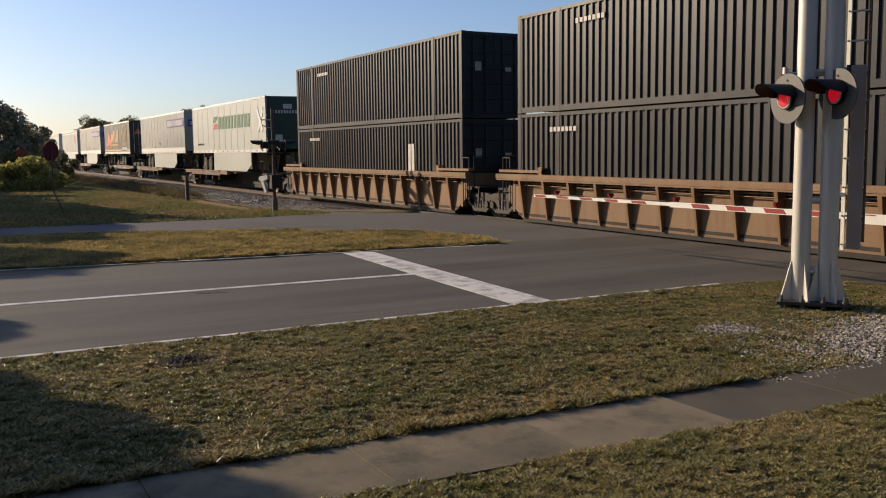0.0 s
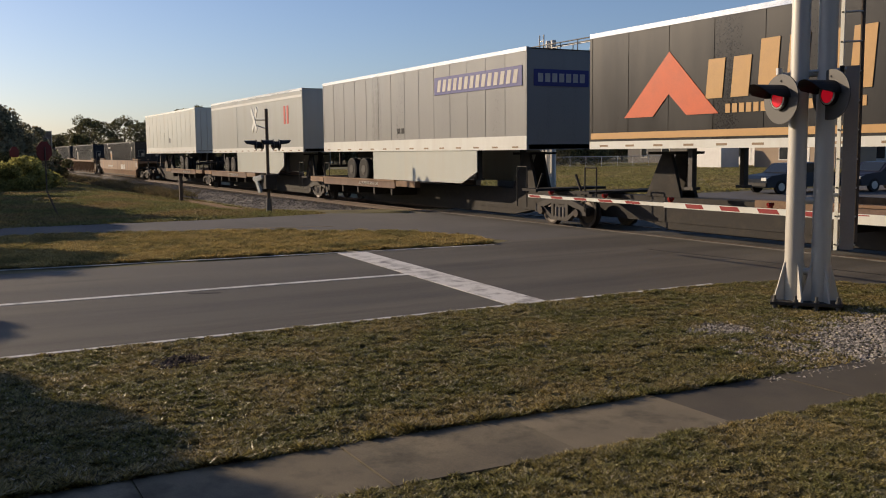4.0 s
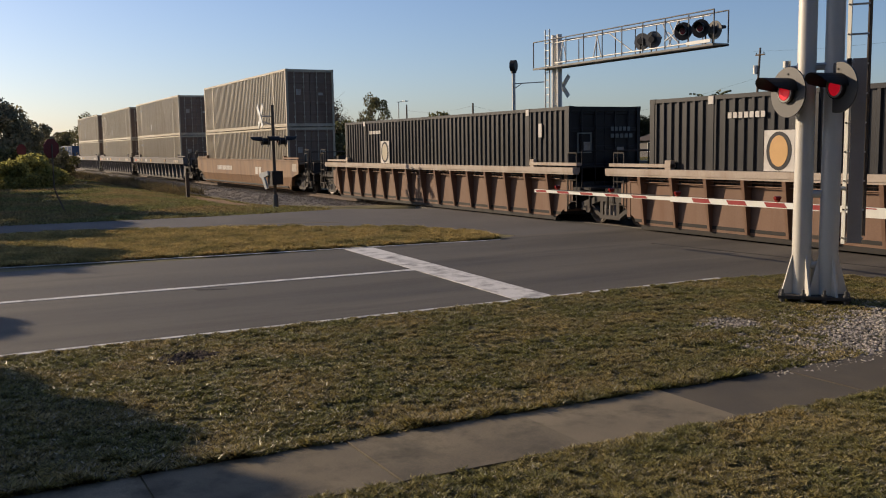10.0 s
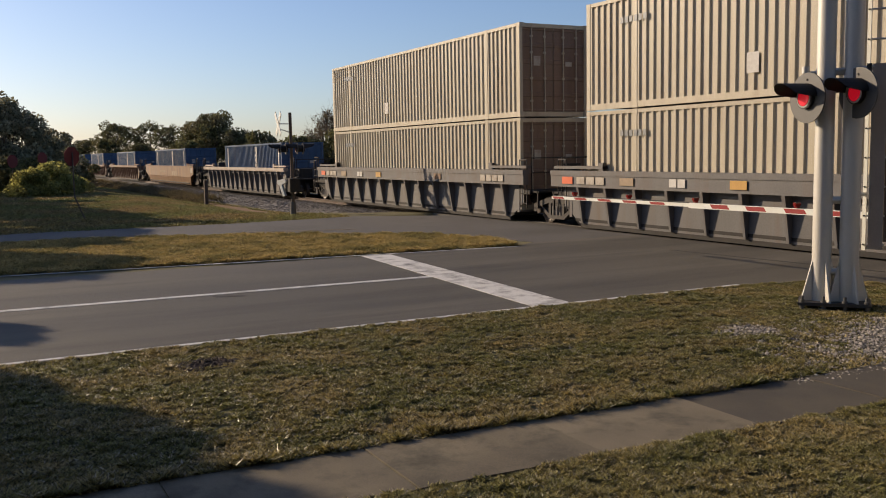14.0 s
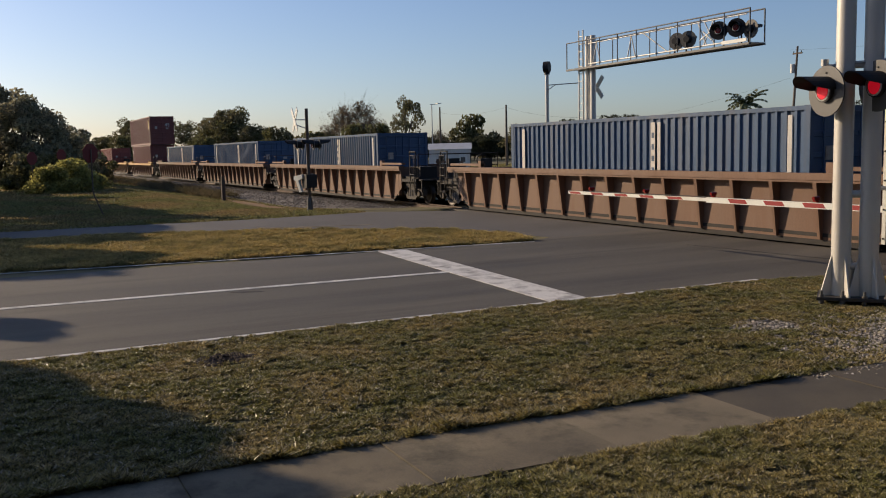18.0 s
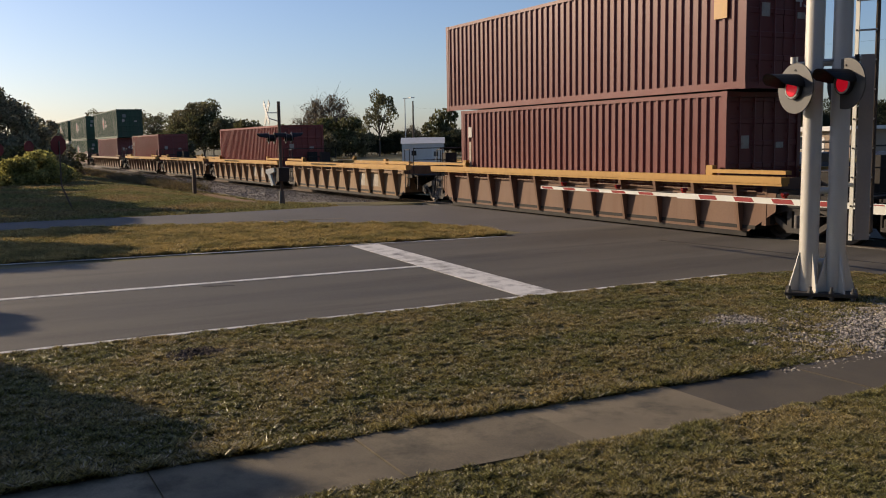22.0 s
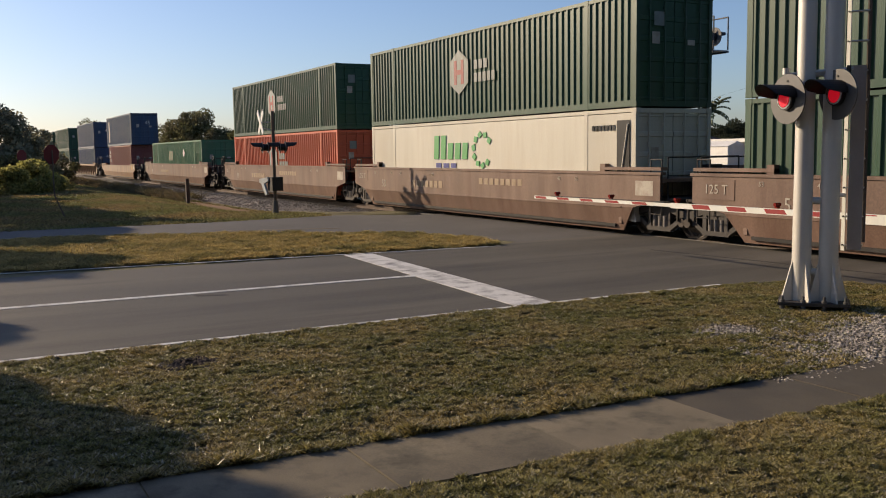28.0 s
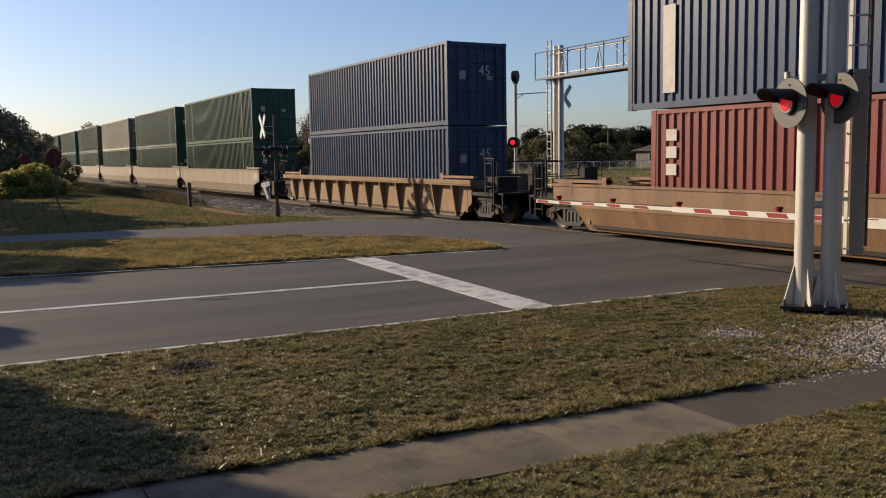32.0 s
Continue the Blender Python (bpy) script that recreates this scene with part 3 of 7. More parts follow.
# the lowered gate
gate = thing("crossing_gate", "lowered gate arm striped red and white with small red lamps", "crossing gate", (0, 0, 0))
GY, GZ = 11.6, 1.2
ga, gb = -16.85, -6.2
part("arm", Shape().box(ga, -12.5, GY - 0.016, GY + 0.016, GZ - 0.032, GZ + 0.032).box(-12.5, gb, GY - 0.026, GY + 0.026, GZ - 0.052, GZ + 0.042), M["white"], gate, "white gate arm")
x = ga + 0.02
i = 0
while x < -8.1:
    wd = 0.405
    t0, t1 = (0.018, 0.034) if x + wd < -12.5 else (0.028, 0.054)
    if i % 2 == 0 and not (x < -12.5 < x + wd):
        lean = 0.06
        part("stripe", Shape().plate([(x + lean, GZ - t1 + (0.014 if t1 > 0.04 else 0.008)), (x + wd + lean, GZ - t1 + (0.014 if t1 > 0.04 else 0.008)), (x + wd, GZ + min(t1, 0.044) - 0.01), (x, GZ + min(t1, 0.044) - 0.01)], GY - t0, GY + t0), M["red"], gate, "red reflective stripe")
    x += wd
    i += 1
for x in (-16.0, -14.2, -12.35, -10.1):
    part("arm_lamp", Shape().box(x - 0.03, x + 0.03, GY - 0.03, GY + 0.03, GZ + 0.05, GZ + 0.1).tube((x, GY - 0.06, GZ + 0.11), (x, GY + 0.06, GZ + 0.11), 0.03, n=14), M["lens_off"], gate, "small red arm lamp")
part("wire", Shape().tube((-16.2, GY - 0.03, GZ + 0.045), (-12.5, GY - 0.03, GZ + 0.055), 0.008, n=5), M["black"], gate)
part("arm_plate", Shape().box(-7.7, gb - 0.6, GY - 0.045, GY - 0.028, GZ - 0.11, GZ + 0.075), M["white"], gate, "white plate of the arm's root")
for x in (-7.55, -7.1):
    for z in (-0.06, 0.03):
        part("plate_bolt", Shape().tube((x, GY - 0.055, GZ + z), (x, GY - 0.045, GZ + z), 0.014, n=8), M["black"], gate)
part("counterweight", Shape().box(-7.0, -6.3, GY - 0.12, GY + 0.12, GZ - 0.2, GZ + 0.16).box(-8.7, -6.9, GY - 0.08, GY - 0.05, GZ - 0.1, GZ + 0.02), M["white"], gate, "white counterweight bars")
gate.matrix_basis = Matrix.Translation((-9, GY, 0)) @ Matrix.Rotation(radians(-0.1), 4, "Y") @ Matrix.Translation((9, -GY, 0))
part("gate_post", Shape().tube((-6.1, GY + 0.25, -0.1), (-6.1, GY + 0.25, 4.0), 0.06, n=16).box(-6.35, -5.85, GY + 0.02, GY + 0.5, 0.85, 1.45).tube((-6.1, GY + 0.25, -0.1), (-6.1, GY + 0.25, 0.2), 0.2, n=16), M["alu"], gate, "silver post with the gate's machine box")

# the flasher mast across the road
fm = thing("flasher_mast", "slim crossing mast with crossbuck, flashers and a white gate counterweight", "crossing signal", (0, 0, 0))
fx, fy = -35.75, 11.85
part("pole", Shape().tube((fx, fy, -0.25), (fx, fy, 3.95), 0.065, n=16), M["wood"], fm, "dark weathered pole")
part("base", Shape().tube((fx, fy, -0.4), (fx, fy, 0.35), 0.14, 0.1, n=16), M["disc"], fm)
part("arm_bracket", Shape().tube((fx, fy, 3.5), (fx - 0.05, fy - 0.5, 3.5), 0.02, n=8).tube((fx, fy, 3.15), (fx - 0.05, fy - 0.45, 3.3), 0.02, n=8), M["steel"], fm)
crossbuck(fm, (fx - 0.05, fy - 0.5, 3.5), -3, 0.58)
part("flasher_arm", Shape().tube((fx - 0.62, fy - 0.25, 2.62), (fx + 0.5, fy + 0.25, 2.62), 0.025, n=8), M["black"], fm)
for k in (-1, 1):
    flasher(fm, (fx + k * 0.48, fy + k * 0.2 - 0.12, 2.5), 262, k < 0, 0.23, M["lens_off"], "disc")
    flasher(fm, (fx + k * 0.48, fy + k * 0.2 + 0.14, 2.5), 82, False, 0.23, None, "disc")
part("machine_box", Shape().box(fx - 0.3, fx + 0.3, fy - 0.2, fy + 0.25, 0.75, 1.3), M["underframe"], fm, "dark gate machine box")
part("counterweight", Shape().plate([(-0.62, 1.22), (-0.1, 1.3), (-0.06, 1.14), (-0.34, 1.04), (-0.14, 0.6), (-0.28, 0.56), (-0.5, 1.02), (-0.64, 1.08)], -0.05, 0.05).moved(Matrix.Translation((fx, fy - 0.2, 0)) @ Matrix.Rotation(radians(20), 4, "Z")), M["white"], fm, "white counterweight arms")

# the cantilever with flashers beyond the track
cy, cx = 24.6, -34.0
far = thing("signal_cantilever", "silver cantilever with walkway, crossbuck and flashers over the road", "crossing signal", (0, 0, 0))
for dx in (-0.17, 0.22):
    part("pole", Shape().tube((cx + dx, cy, -0.1), (cx + dx, cy, 7.05), 0.13, 0.12, n=18), M["alu"], far, "silver-painted pole")
part("footing", Shape().box(cx - 0.6, cx + 0.6, cy - 0.5, cy + 0.5, -0.3, 0.05), M["concrete"], far)
AX0, AX1, AZ = cx - 1.3, -24.1, 5.68
for yo in (-0.35, 0.35):
    part("lower_beam", Shape().box(AX0, AX1, cy + yo - 0.05, cy + yo + 0.05, AZ - 0.1, AZ - 0.02), M["disc"], far)
    part("hand_rail", Shape().pipe([(AX0, cy + yo, AZ), (AX0, cy + yo, AZ + 1.15), (AX1, cy + yo, AZ + 1.15), (AX1, cy + yo, AZ)], 0.026, 8), M["disc"], far)
    for i in range(1, 9):
        x = AX0 + (AX1 - AX0) * i / 9
        part("stanchion", Shape().tube((x, cy + yo, AZ), (x, cy + yo, AZ + 1.15), 0.022, n=8), M["disc"], far)
part("walkway", Shape().box(AX0, AX1, cy - 0.33, cy + 0.33, AZ - 0.05, AZ - 0.01), M["steel"], far, "steel grating walkway")
part("end_box", Shape().box(AX1 - 1.3, AX1 - 0.1, cy - 0.42, cy - 0.36, AZ + 0.02, AZ + 0.14), M["white"], far)
lx = cx - 0.55
for dx in (-0.16, 0.16):
    part("ladder_rail", Shape().tube((lx + dx, cy - 0.1, 0.6), (lx + dx, cy - 0.1, 7.35), 0.034, n=8), M["alu"], far)
for i in range(20):
    part("ladder_rung", Shape().tube((lx - 0.16, cy - 0.1, 0.8 + i * 0.33), (lx + 0.16, cy - 0.1, 0.8 + i * 0.33), 0.02, n=6), M["alu"], far)
crossbuck(far, (-33.95, cy + 0.3, 4.78), 4, 0.62)
part("sign_bracket", Shape().tube((cx + 0.2, cy, 4.78), (-33.8, cy + 0.28, 4.78), 0.025, n=8), M["alu"], far)
part("truss_rail", Shape().tube((cx + 0.3, cy - 0.3, AZ + 0.98), (AX1 - 0.2, cy - 0.3, AZ + 0.98), 0.02, n=8).tube((cx + 0.3, cy - 0.3, AZ + 0.1), (AX1 - 0.2, cy - 0.3, AZ + 0.1), 0.03, n=8), M["alu"], far, "pale inner truss rails")
for a, b in ((-33.1, -33.35), (-33.1, -32.85), (-30.7, -30.95), (-30.7, -30.45), (-29.9, -28.5), (-26.75, -26.3), (-26.4, -25.9), (-25.95, -26.45)):
    part("truss_brace", Shape().tube((a, cy - 0.3, AZ + 0.96), (b, cy - 0.3, AZ + 0.12), 0.024, n=6), M["alu"], far)
part("lamp_bracket", Shape().tube((-26.5, cy - 0.42, AZ + 0.3), (-25.8, cy - 0.42, AZ + 0.62), 0.03, n=6).tube((-26.35, cy - 0.42, AZ + 0.6), (-25.9, cy - 0.42, AZ + 0.25), 0.03, n=6), M["white"], far)
for i, (x, f, lit) in enumerate(((-28.15, 112, False), (-27.5, 112, False), (-25.52, 300, True), (-24.65, 300, True), (-24.3, 92, False))):
    flasher(far, (x, cy - 0.45 if f == 300 else cy - 0.1, AZ + (0.54 if f == 300 else 0.46)), f, lit, 0.33, M["lens_off"], "black" if f == 300 else "disc")
    part("lamp_pipe", Shape().tube((x, cy - 0.2, AZ), (x, cy - 0.2, AZ + 0.65), 0.03, n=8), M["black"], far)

# bell mast with a small lit red lamp beside it
bm_ = thing("bell_mast", "slim steel mast with a round dark bell head and side arm", "signal mast", (0, 0, 0))
bx, by = -37.2, 24.4
part("pole", Shape().tube((bx, by, -0.4), (bx, by, 5.75), 0.085, n=14), M["steel"], bm_)
part("head", Shape().tube((bx - 0.1, by - 0.08, 5.95), (bx + 0.1, by + 0.08, 5.95), 0.27, n=24).tube((bx, by, 5.6), (bx, by, 5.78), 0.14, 0.1, n=12), M["black"], bm_, "round dark head")
part("side_arm", Shape().tube((bx, by, 5.1), (bx + 1.35, by + 0.9, 5.12), 0.025, n=8).tube((bx, by, 4.85), (bx + 0.35, by + 0.25, 5.1), 0.02, n=8), M["steel"], bm_)
part("lamp_head", Shape().tube((bx + 0.2, by - 0.3, 2.8), (bx - 0.05, by, 2.8), 0.26, n=20), M["black"], bm_, "dark lamp head")
part("lamp_lens", Shape().tube((bx + 0.23, by - 0.335, 2.8), (bx + 0.19, by - 0.29, 2.8), 0.12, n=16), M["lens_far"], bm_, "lit red lens")
part("cabinet", Shape().box(bx - 0.5, bx + 0.9, by - 0.3, by + 0.5, -0.4, 1.25), M["underframe"], bm_, "dark relay cabinet")


# ---- poles, sheds and houses beyond the track ----
def along(bearing, d):
    """A place at a bearing, degrees from -x towards +y, and a distance."""
    return -d * math.cos(radians(bearing)), d * math.sin(radians(bearing))


def utility_pole(x, y, h, label, arm=True, lean=0.0):
    u = thing("utility_pole", label, "utility pole", (x, y, -0.3), "utility poles")
    part("pole", Shape().tube((0, 0, 0), (lean, 0, h + 0.3), 0.16, 0.1, n=12), M["wood"], u)
    if arm:
        part("crossarm", Shape().box(-0.6 + lean, 0.6 + lean, -0.06, 0.06, h - 0.5, h - 0.36), M["wood"], u)
        for k in (-0.5, 0.0, 0.5):
            part("insulator", Shape().tube((k + lean, 0, h - 0.36), (k + lean, 0, h - 0.18), 0.05, n=8), M["glass"], u)
        part("transformer", Shape().tube((lean * 0.8 - 0.35, -0.1, h - 2.4), (lean * 0.8 - 0.35, -0.1, h - 1.5), 0.24, n=14), M["steel"], u, "grey can transformer")
    return u

# ---- trees ----
def leaves(r, centres, radii, count, size, squash=0.8, flat=0.0):
    """Leaf blades scattered round clump centres; returns vertices and faces of one mesh."""
    k = r.integers(0, len(centres), count)
    d = r.normal(size=(count, 3))
    d /= np.linalg.norm(d, axis=1)[:, None]
    d *= (radii[k] * r.uniform(0.35, 1.0, count) ** 0.5)[:, None]
    d[:, 2] *= squash
    p = centres[k] + d
    u = r.normal(size=(count, 3))
    u[:, 2] -= flat
    u /= np.linalg.norm(u, axis=1)[:, None]
    w = np.cross(u, r.normal(size=(count, 3)))
    w /= np.linalg.norm(w, axis=1)[:, None]
    s = size * r.uniform(0.6, 1.3, count)[:, None]
    v = np.stack([p - u * s * 0.6, p + w * s * 0.35, p + u * s * 0.6, p - w * s * 0.35], 1).reshape(-1, 3)
    return v, np.arange(4 * count).reshape(-1, 4)


def raw_mesh(name, v, f, material):
    me = bpy.data.meshes.new(name)
    n, k = len(f), f.shape[1]
    me.vertices.add(len(v))
    me.vertices.foreach_set("co", np.ascontiguousarray(v, dtype=np.float32).ravel())
    me.loops.add(n * k)
    me.loops.foreach_set("vertex_index", np.ascontiguousarray(f, dtype=np.int32).ravel())
    me.polygons.add(n)
    me.polygons.foreach_set("loop_start", np.arange(0, n * k, k, dtype=np.int32))
    me.update(calc_edges=True)
    me.materials.append(material)
    return me


# first material, later the stand's: leaf colour raised to imitate haze and backlight
LEAF = dict(dark=mat_island("haze_pale_foliage", (0.25, 0.24, 0.15), 0.5, 0.75, (0.28, 0.25, 0.16), 0.6, 0.5),
            olive=mat_island("olive_foliage", (0.125, 0.125, 0.055), 0.5, 0.75, (0.165, 0.145, 0.08), 0.5),
            dry=mat_island("dry_foliage", (0.2, 0.155, 0.11), 0.5, 0.8, (0.14, 0.12, 0.07), 0.6),
            yellow=mat_island("yellow_green_foliage", (0.34, 0.32, 0.1), 0.5, 0.75, (0.24, 0.23, 0.08), 0.8, 0.5))
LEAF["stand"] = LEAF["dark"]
LEAF["dark"] = mat_island("dark_green_foliage", (0.036, 0.045, 0.024), 0.4, 0.8, (0.052, 0.057, 0.031), 0.3, 0.4)
KINDS = {}


def tree_kind(kind, h, spread, seed, count=2600, leaf=0.3, low=0.3, clumps=26):
    """A tree with a forked trunk and a crown of leaf clumps; built once a kind."""
    r = np.random.default_rng(seed)
    t = thing("tree", {"stand": "dense broadleaf tree with leaves coloured pale for backlight haze", "dark": "dark green broadleaf tree with an uneven crown", "olive": "olive green tree with a loose crown", "dry": "leafless pale tree with fine twigs",
                       "yellow": "dense yellow-green bush beside the track"}[kind], "tree", None, "trees")
    wood = Shape()
    wood.tube((0, 0, -0.5), (0.1, 0.05, h * low), 0.035 * h * 0.6, 0.025 * h * 0.6, n=9, caps=False)
    cs, rs = [], []
    for i in range(clumps):
        a, e = r.uniform(0, 6.28), r.uniform(-0.2, 1.0)
        k = spread * r.uniform(0.25, 0.95) * math.sqrt(max(0.15, 1 - max(0, e) ** 2))
        c = np.array([k * math.cos(a), k * math.sin(a), h * (low + 0.12) + (h * (0.84 - low)) * max(0, e * 0.75 + 0.2)])
        cs.append(c)
        rs.append(spread * r.uniform(0.18, 0.36))
        if i % 2 == 0 or kind == "dry":
            b = Vector((0.1, 0.05, h * low * r.uniform(0.8, 1.15)))
            m = b.lerp(Vector(c), 0.55) + Vector((0, 0, 0.06 * h))
            wood.tube(b, m, 0.011 * h, 0.007 * h, n=6, caps=False).tube(m, c, 0.007 * h, 0.002 * h, n=5, caps=False)
            if kind == "dry":
                for q in range(24):
                    tip = Vector(c) + Vector(r.normal(size=3)) * spread * 0.22 + Vector((0, 0, 0.12 * spread))
                    wood.tube(m.lerp(Vector(c), r.uniform(0.3, 1)), tip, 0.0022 * h, 0.0007 * h, n=3, caps=False)
    part("trunk", wood, M["bark"], t)
    if kind == "dry":
        count = count // 2
    v, f = leaves(r, np.array(cs), np.array(rs), count, leaf)
    part("crown", raw_mesh("crown", v, f, LEAF[kind]), LEAF[kind], t)
    return t


def tree(key, x, y, z=-0.05, turn=0.0, scale=1.0, tall=1.0):
    if key not in KINDS:
        KINDS[key] = tree_kind(*TREES[key])
    c = copy_thing(KINDS[key], pose(x, y, z, 0, 0, turn))
    c.scale = (scale, scale, scale * tall)
    return c


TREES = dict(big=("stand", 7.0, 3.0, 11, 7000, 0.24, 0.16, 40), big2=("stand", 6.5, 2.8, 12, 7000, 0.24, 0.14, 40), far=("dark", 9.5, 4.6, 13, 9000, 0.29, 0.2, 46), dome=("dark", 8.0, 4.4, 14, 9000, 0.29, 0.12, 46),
             loose=("olive", 10.0, 4.4, 15, 2600, 0.36, 0.3, 24), bare=("dry", 11.0, 4.2, 16, 2400, 0.3, 0.25, 24), scrub=("olive", 3.2, 2.6, 17, 2600, 0.3, 0.05, 20), bush=("yellow", 2.0, 1.6, 18, 3000, 0.16, 0.02, 22),
             hazy=("olive", 8.0, 4.4, 24, 9000, 0.29, 0.12, 46), street=("dark", 8.0, 3.0, 19, 12000, 0.36, 0.3, 30), lawn=("dark", 8.0, 2.7, 23, 15000, 0.34, 0.26, 44), ball=("dark", 4.5, 0.75, 20, 5000, 0.16, 0.62, 18))


def on_bearing(mark, d):
    return along(28.8 + math.degrees(math.atan((mark - 784) / 1611)), d)


# the stand beside the track, its leaves paled for haze, then the trees behind the train
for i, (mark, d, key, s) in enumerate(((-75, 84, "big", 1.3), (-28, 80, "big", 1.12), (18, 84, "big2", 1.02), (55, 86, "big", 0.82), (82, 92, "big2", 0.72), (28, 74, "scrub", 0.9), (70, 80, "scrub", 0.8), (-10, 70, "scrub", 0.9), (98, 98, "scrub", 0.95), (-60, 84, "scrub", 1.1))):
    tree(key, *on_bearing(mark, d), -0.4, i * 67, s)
def grove(first, rows):
    for i, (mark, d, key, s, tl) in enumerate(rows, first):
        tree(key, *on_bearing(mark, d), -0.1, i * 53, s, tl)


# hazy trees: dome shape in paler olive leaf, the colour standing for distance haze
grove(0, ((40, 230, "hazy", 1.0, 1.0), (120, 220, "hazy", 0.95, 0.9), (165, 200, "loose", 1.0, 1.0), (180, 215, "loose", 1.05, 0.95), (235, 195, "loose", 1.0, 0.98), (275, 190, "loose", 0.95, 0.93), (215, 180, "hazy", 0.8, 0.8),
    (320, 175, "hazy", 1.1, 1.05), (352, 170, "hazy", 1.2, 1.08), (390, 165, "hazy", 0.95, 0.95), (430, 160, "scrub", 1.7, 1.2), (470, 170, "hazy", 0.65, 0.62), (150, 175, "scrub", 1.5, 1.2), (300, 150, "scrub", 1.4, 1.1)))
grove(14, ((530, 150, "dome", 0.68, 0.92), (548, 165, "bare", 0.95, 1.0), (578, 160, "bare", 1.05, 0.95), (602, 165, "bare", 0.85, 0.9), (625, 155, "loose", 0.7, 0.72), (560, 140, "scrub", 1.5, 1.3), (610, 140, "scrub", 1.5, 1.3),
    (500, 140, "scrub", 1.5, 1.1), (662, 150, "loose", 0.72, 1.5), (648, 170, "far", 0.6, 0.7), (690, 165, "dome", 0.6, 0.75), (722, 160, "bare", 0.55, 0.9), (745, 160, "dome", 0.62, 0.7), (780, 165, "scrub", 1.7, 1.5)))
grove(28, ((815, 160, "dome", 0.62, 0.65), (858, 150, "loose", 0.78, 0.75), (885, 155, "dome", 0.6, 0.65), (925, 160, "dome", 0.65, 0.62), (960, 165, "far", 0.6, 0.6), (1000, 160, "far", 0.62, 0.6), (1023, 170, "loose", 0.5, 1.35),
    (1040, 150, "far", 0.6, 0.55), (1075, 155, "dome", 0.72, 0.7), (1110, 150, "far", 0.65, 0.58), (1135, 160, "dome", 0.6, 0.6), (1175, 170, "far", 0.72, 0.65), (1205, 165, "dome", 0.7, 0.68), (1240, 175, "dome", 0.7, 0.66)))
grove(42, ((1285, 165, "far", 0.72, 0.68), (1300, 150, "dome", 0.6, 0.6), (1355, 160, "far", 0.66, 0.66), (1390, 165, "dome", 0.7, 0.7), (1430, 160, "far", 0.6, 0.6), (1475, 155, "dome", 0.7, 0.7), (1520, 150, "far", 0.75, 0.75),
    (1560, 155, "dome", 0.8, 0.8), (1610, 150, "far", 0.8, 0.8), (1055, 120, "scrub", 1.0, 1.1), (1005, 118, "scrub", 1.1, 1.3), (945, 120, "scrub", 1.1, 1.2), (880, 125, "scrub", 1.1, 1.1)))
pick = random.Random(7)
for i in range(46):
    mark = 945 + i * 15.5 + pick.uniform(-6, 6)
    tree(pick.choice(("far", "dome", "dome")), *on_bearing(mark, pick.uniform(165, 190)), -0.1, i * 37, pick.uniform(0.72, 0.98), pick.uniform(0.8, 1.1))
for i in range(34):
    mark = 395 + i * 16.5 + pick.uniform(-6, 6)
    tree(pick.choice(("scrub", "dome", "loose")), *on_bearing(mark, pick.uniform(170, 195)), -0.1, i * 41, pick.uniform(0.5, 0.62), pick.uniform(0.8, 1.15))
for i in range(26):
    mark = 520 + i * 17 + pick.uniform(-6, 6)
    tree("dome", *on_bearing(mark, pick.uniform(150, 165)), -0.1, i * 47, pick.uniform(0.42, 0.55), pick.uniform(0.9, 1.1))
# bushes and scrub in front of the track
for i, (mark, d, s) in enumerate(((30, 62, 1.0), (52, 63, 1.15), (74, 64, 1.0), (94, 66, 0.75), (6, 62, 0.95), (64, 66, 1.2))):
    tree("bush", *on_bearing(mark, d), -0.3, i * 71, s)
# street trees that stand beside the view and shade the left of the lawn and roads; the last three are added out of view
# to block sky light
for x, y, s in ((-37.6, -9.7, 1.0), (-39.2, -6.1, 0.8), (-44.3, -7.2, 0.95), (-50, -5.6, 1.0), (-55, -6.3, 1.0), (-60, -7.5, 1.0), (-64.7, -8.0, 1.0), (-74, -8.2, 0.95), (-69.4, -7.8, 1.05), (-79, -8.0, 0.9),
                (-4, 23.6, 1.25), (3, 23.4, 1.2), (11, 9.5, 1.1)):
    tree("street", x, y, -0.05, x * 31, s)
# unseen big trees, added to cut sky light on container ends and shade
for x, y, s in ((3, 32.5, 2.3), (15, 31.5, 2.2), (28, 31.5, 2.3), (42, 31, 2.2), (17, 2, 2.2), (31, 1.5, 2.3), (45, 2, 2.2), (9, -15, 2.0), (-6, -27, 2.2), (-24, -35, 2.2), (24, -12, 2.1)):
    tree("dome", x, y, -0.05, x * 31, s)
tree("lawn", -19.5, -8.0, -0.05, 40, 0.745)
tree("lawn", -18.2, -9.0, -0.05, 160, 0.7)
# round crown added out of view to cast the small oval shadow at left
tree("ball", -24.9, -7.7, -0.05, 0, 1.25)
for ob in KINDS.values():
    for o in (*ob.children_recursive, ob):
        bpy.data.objects.remove(o)


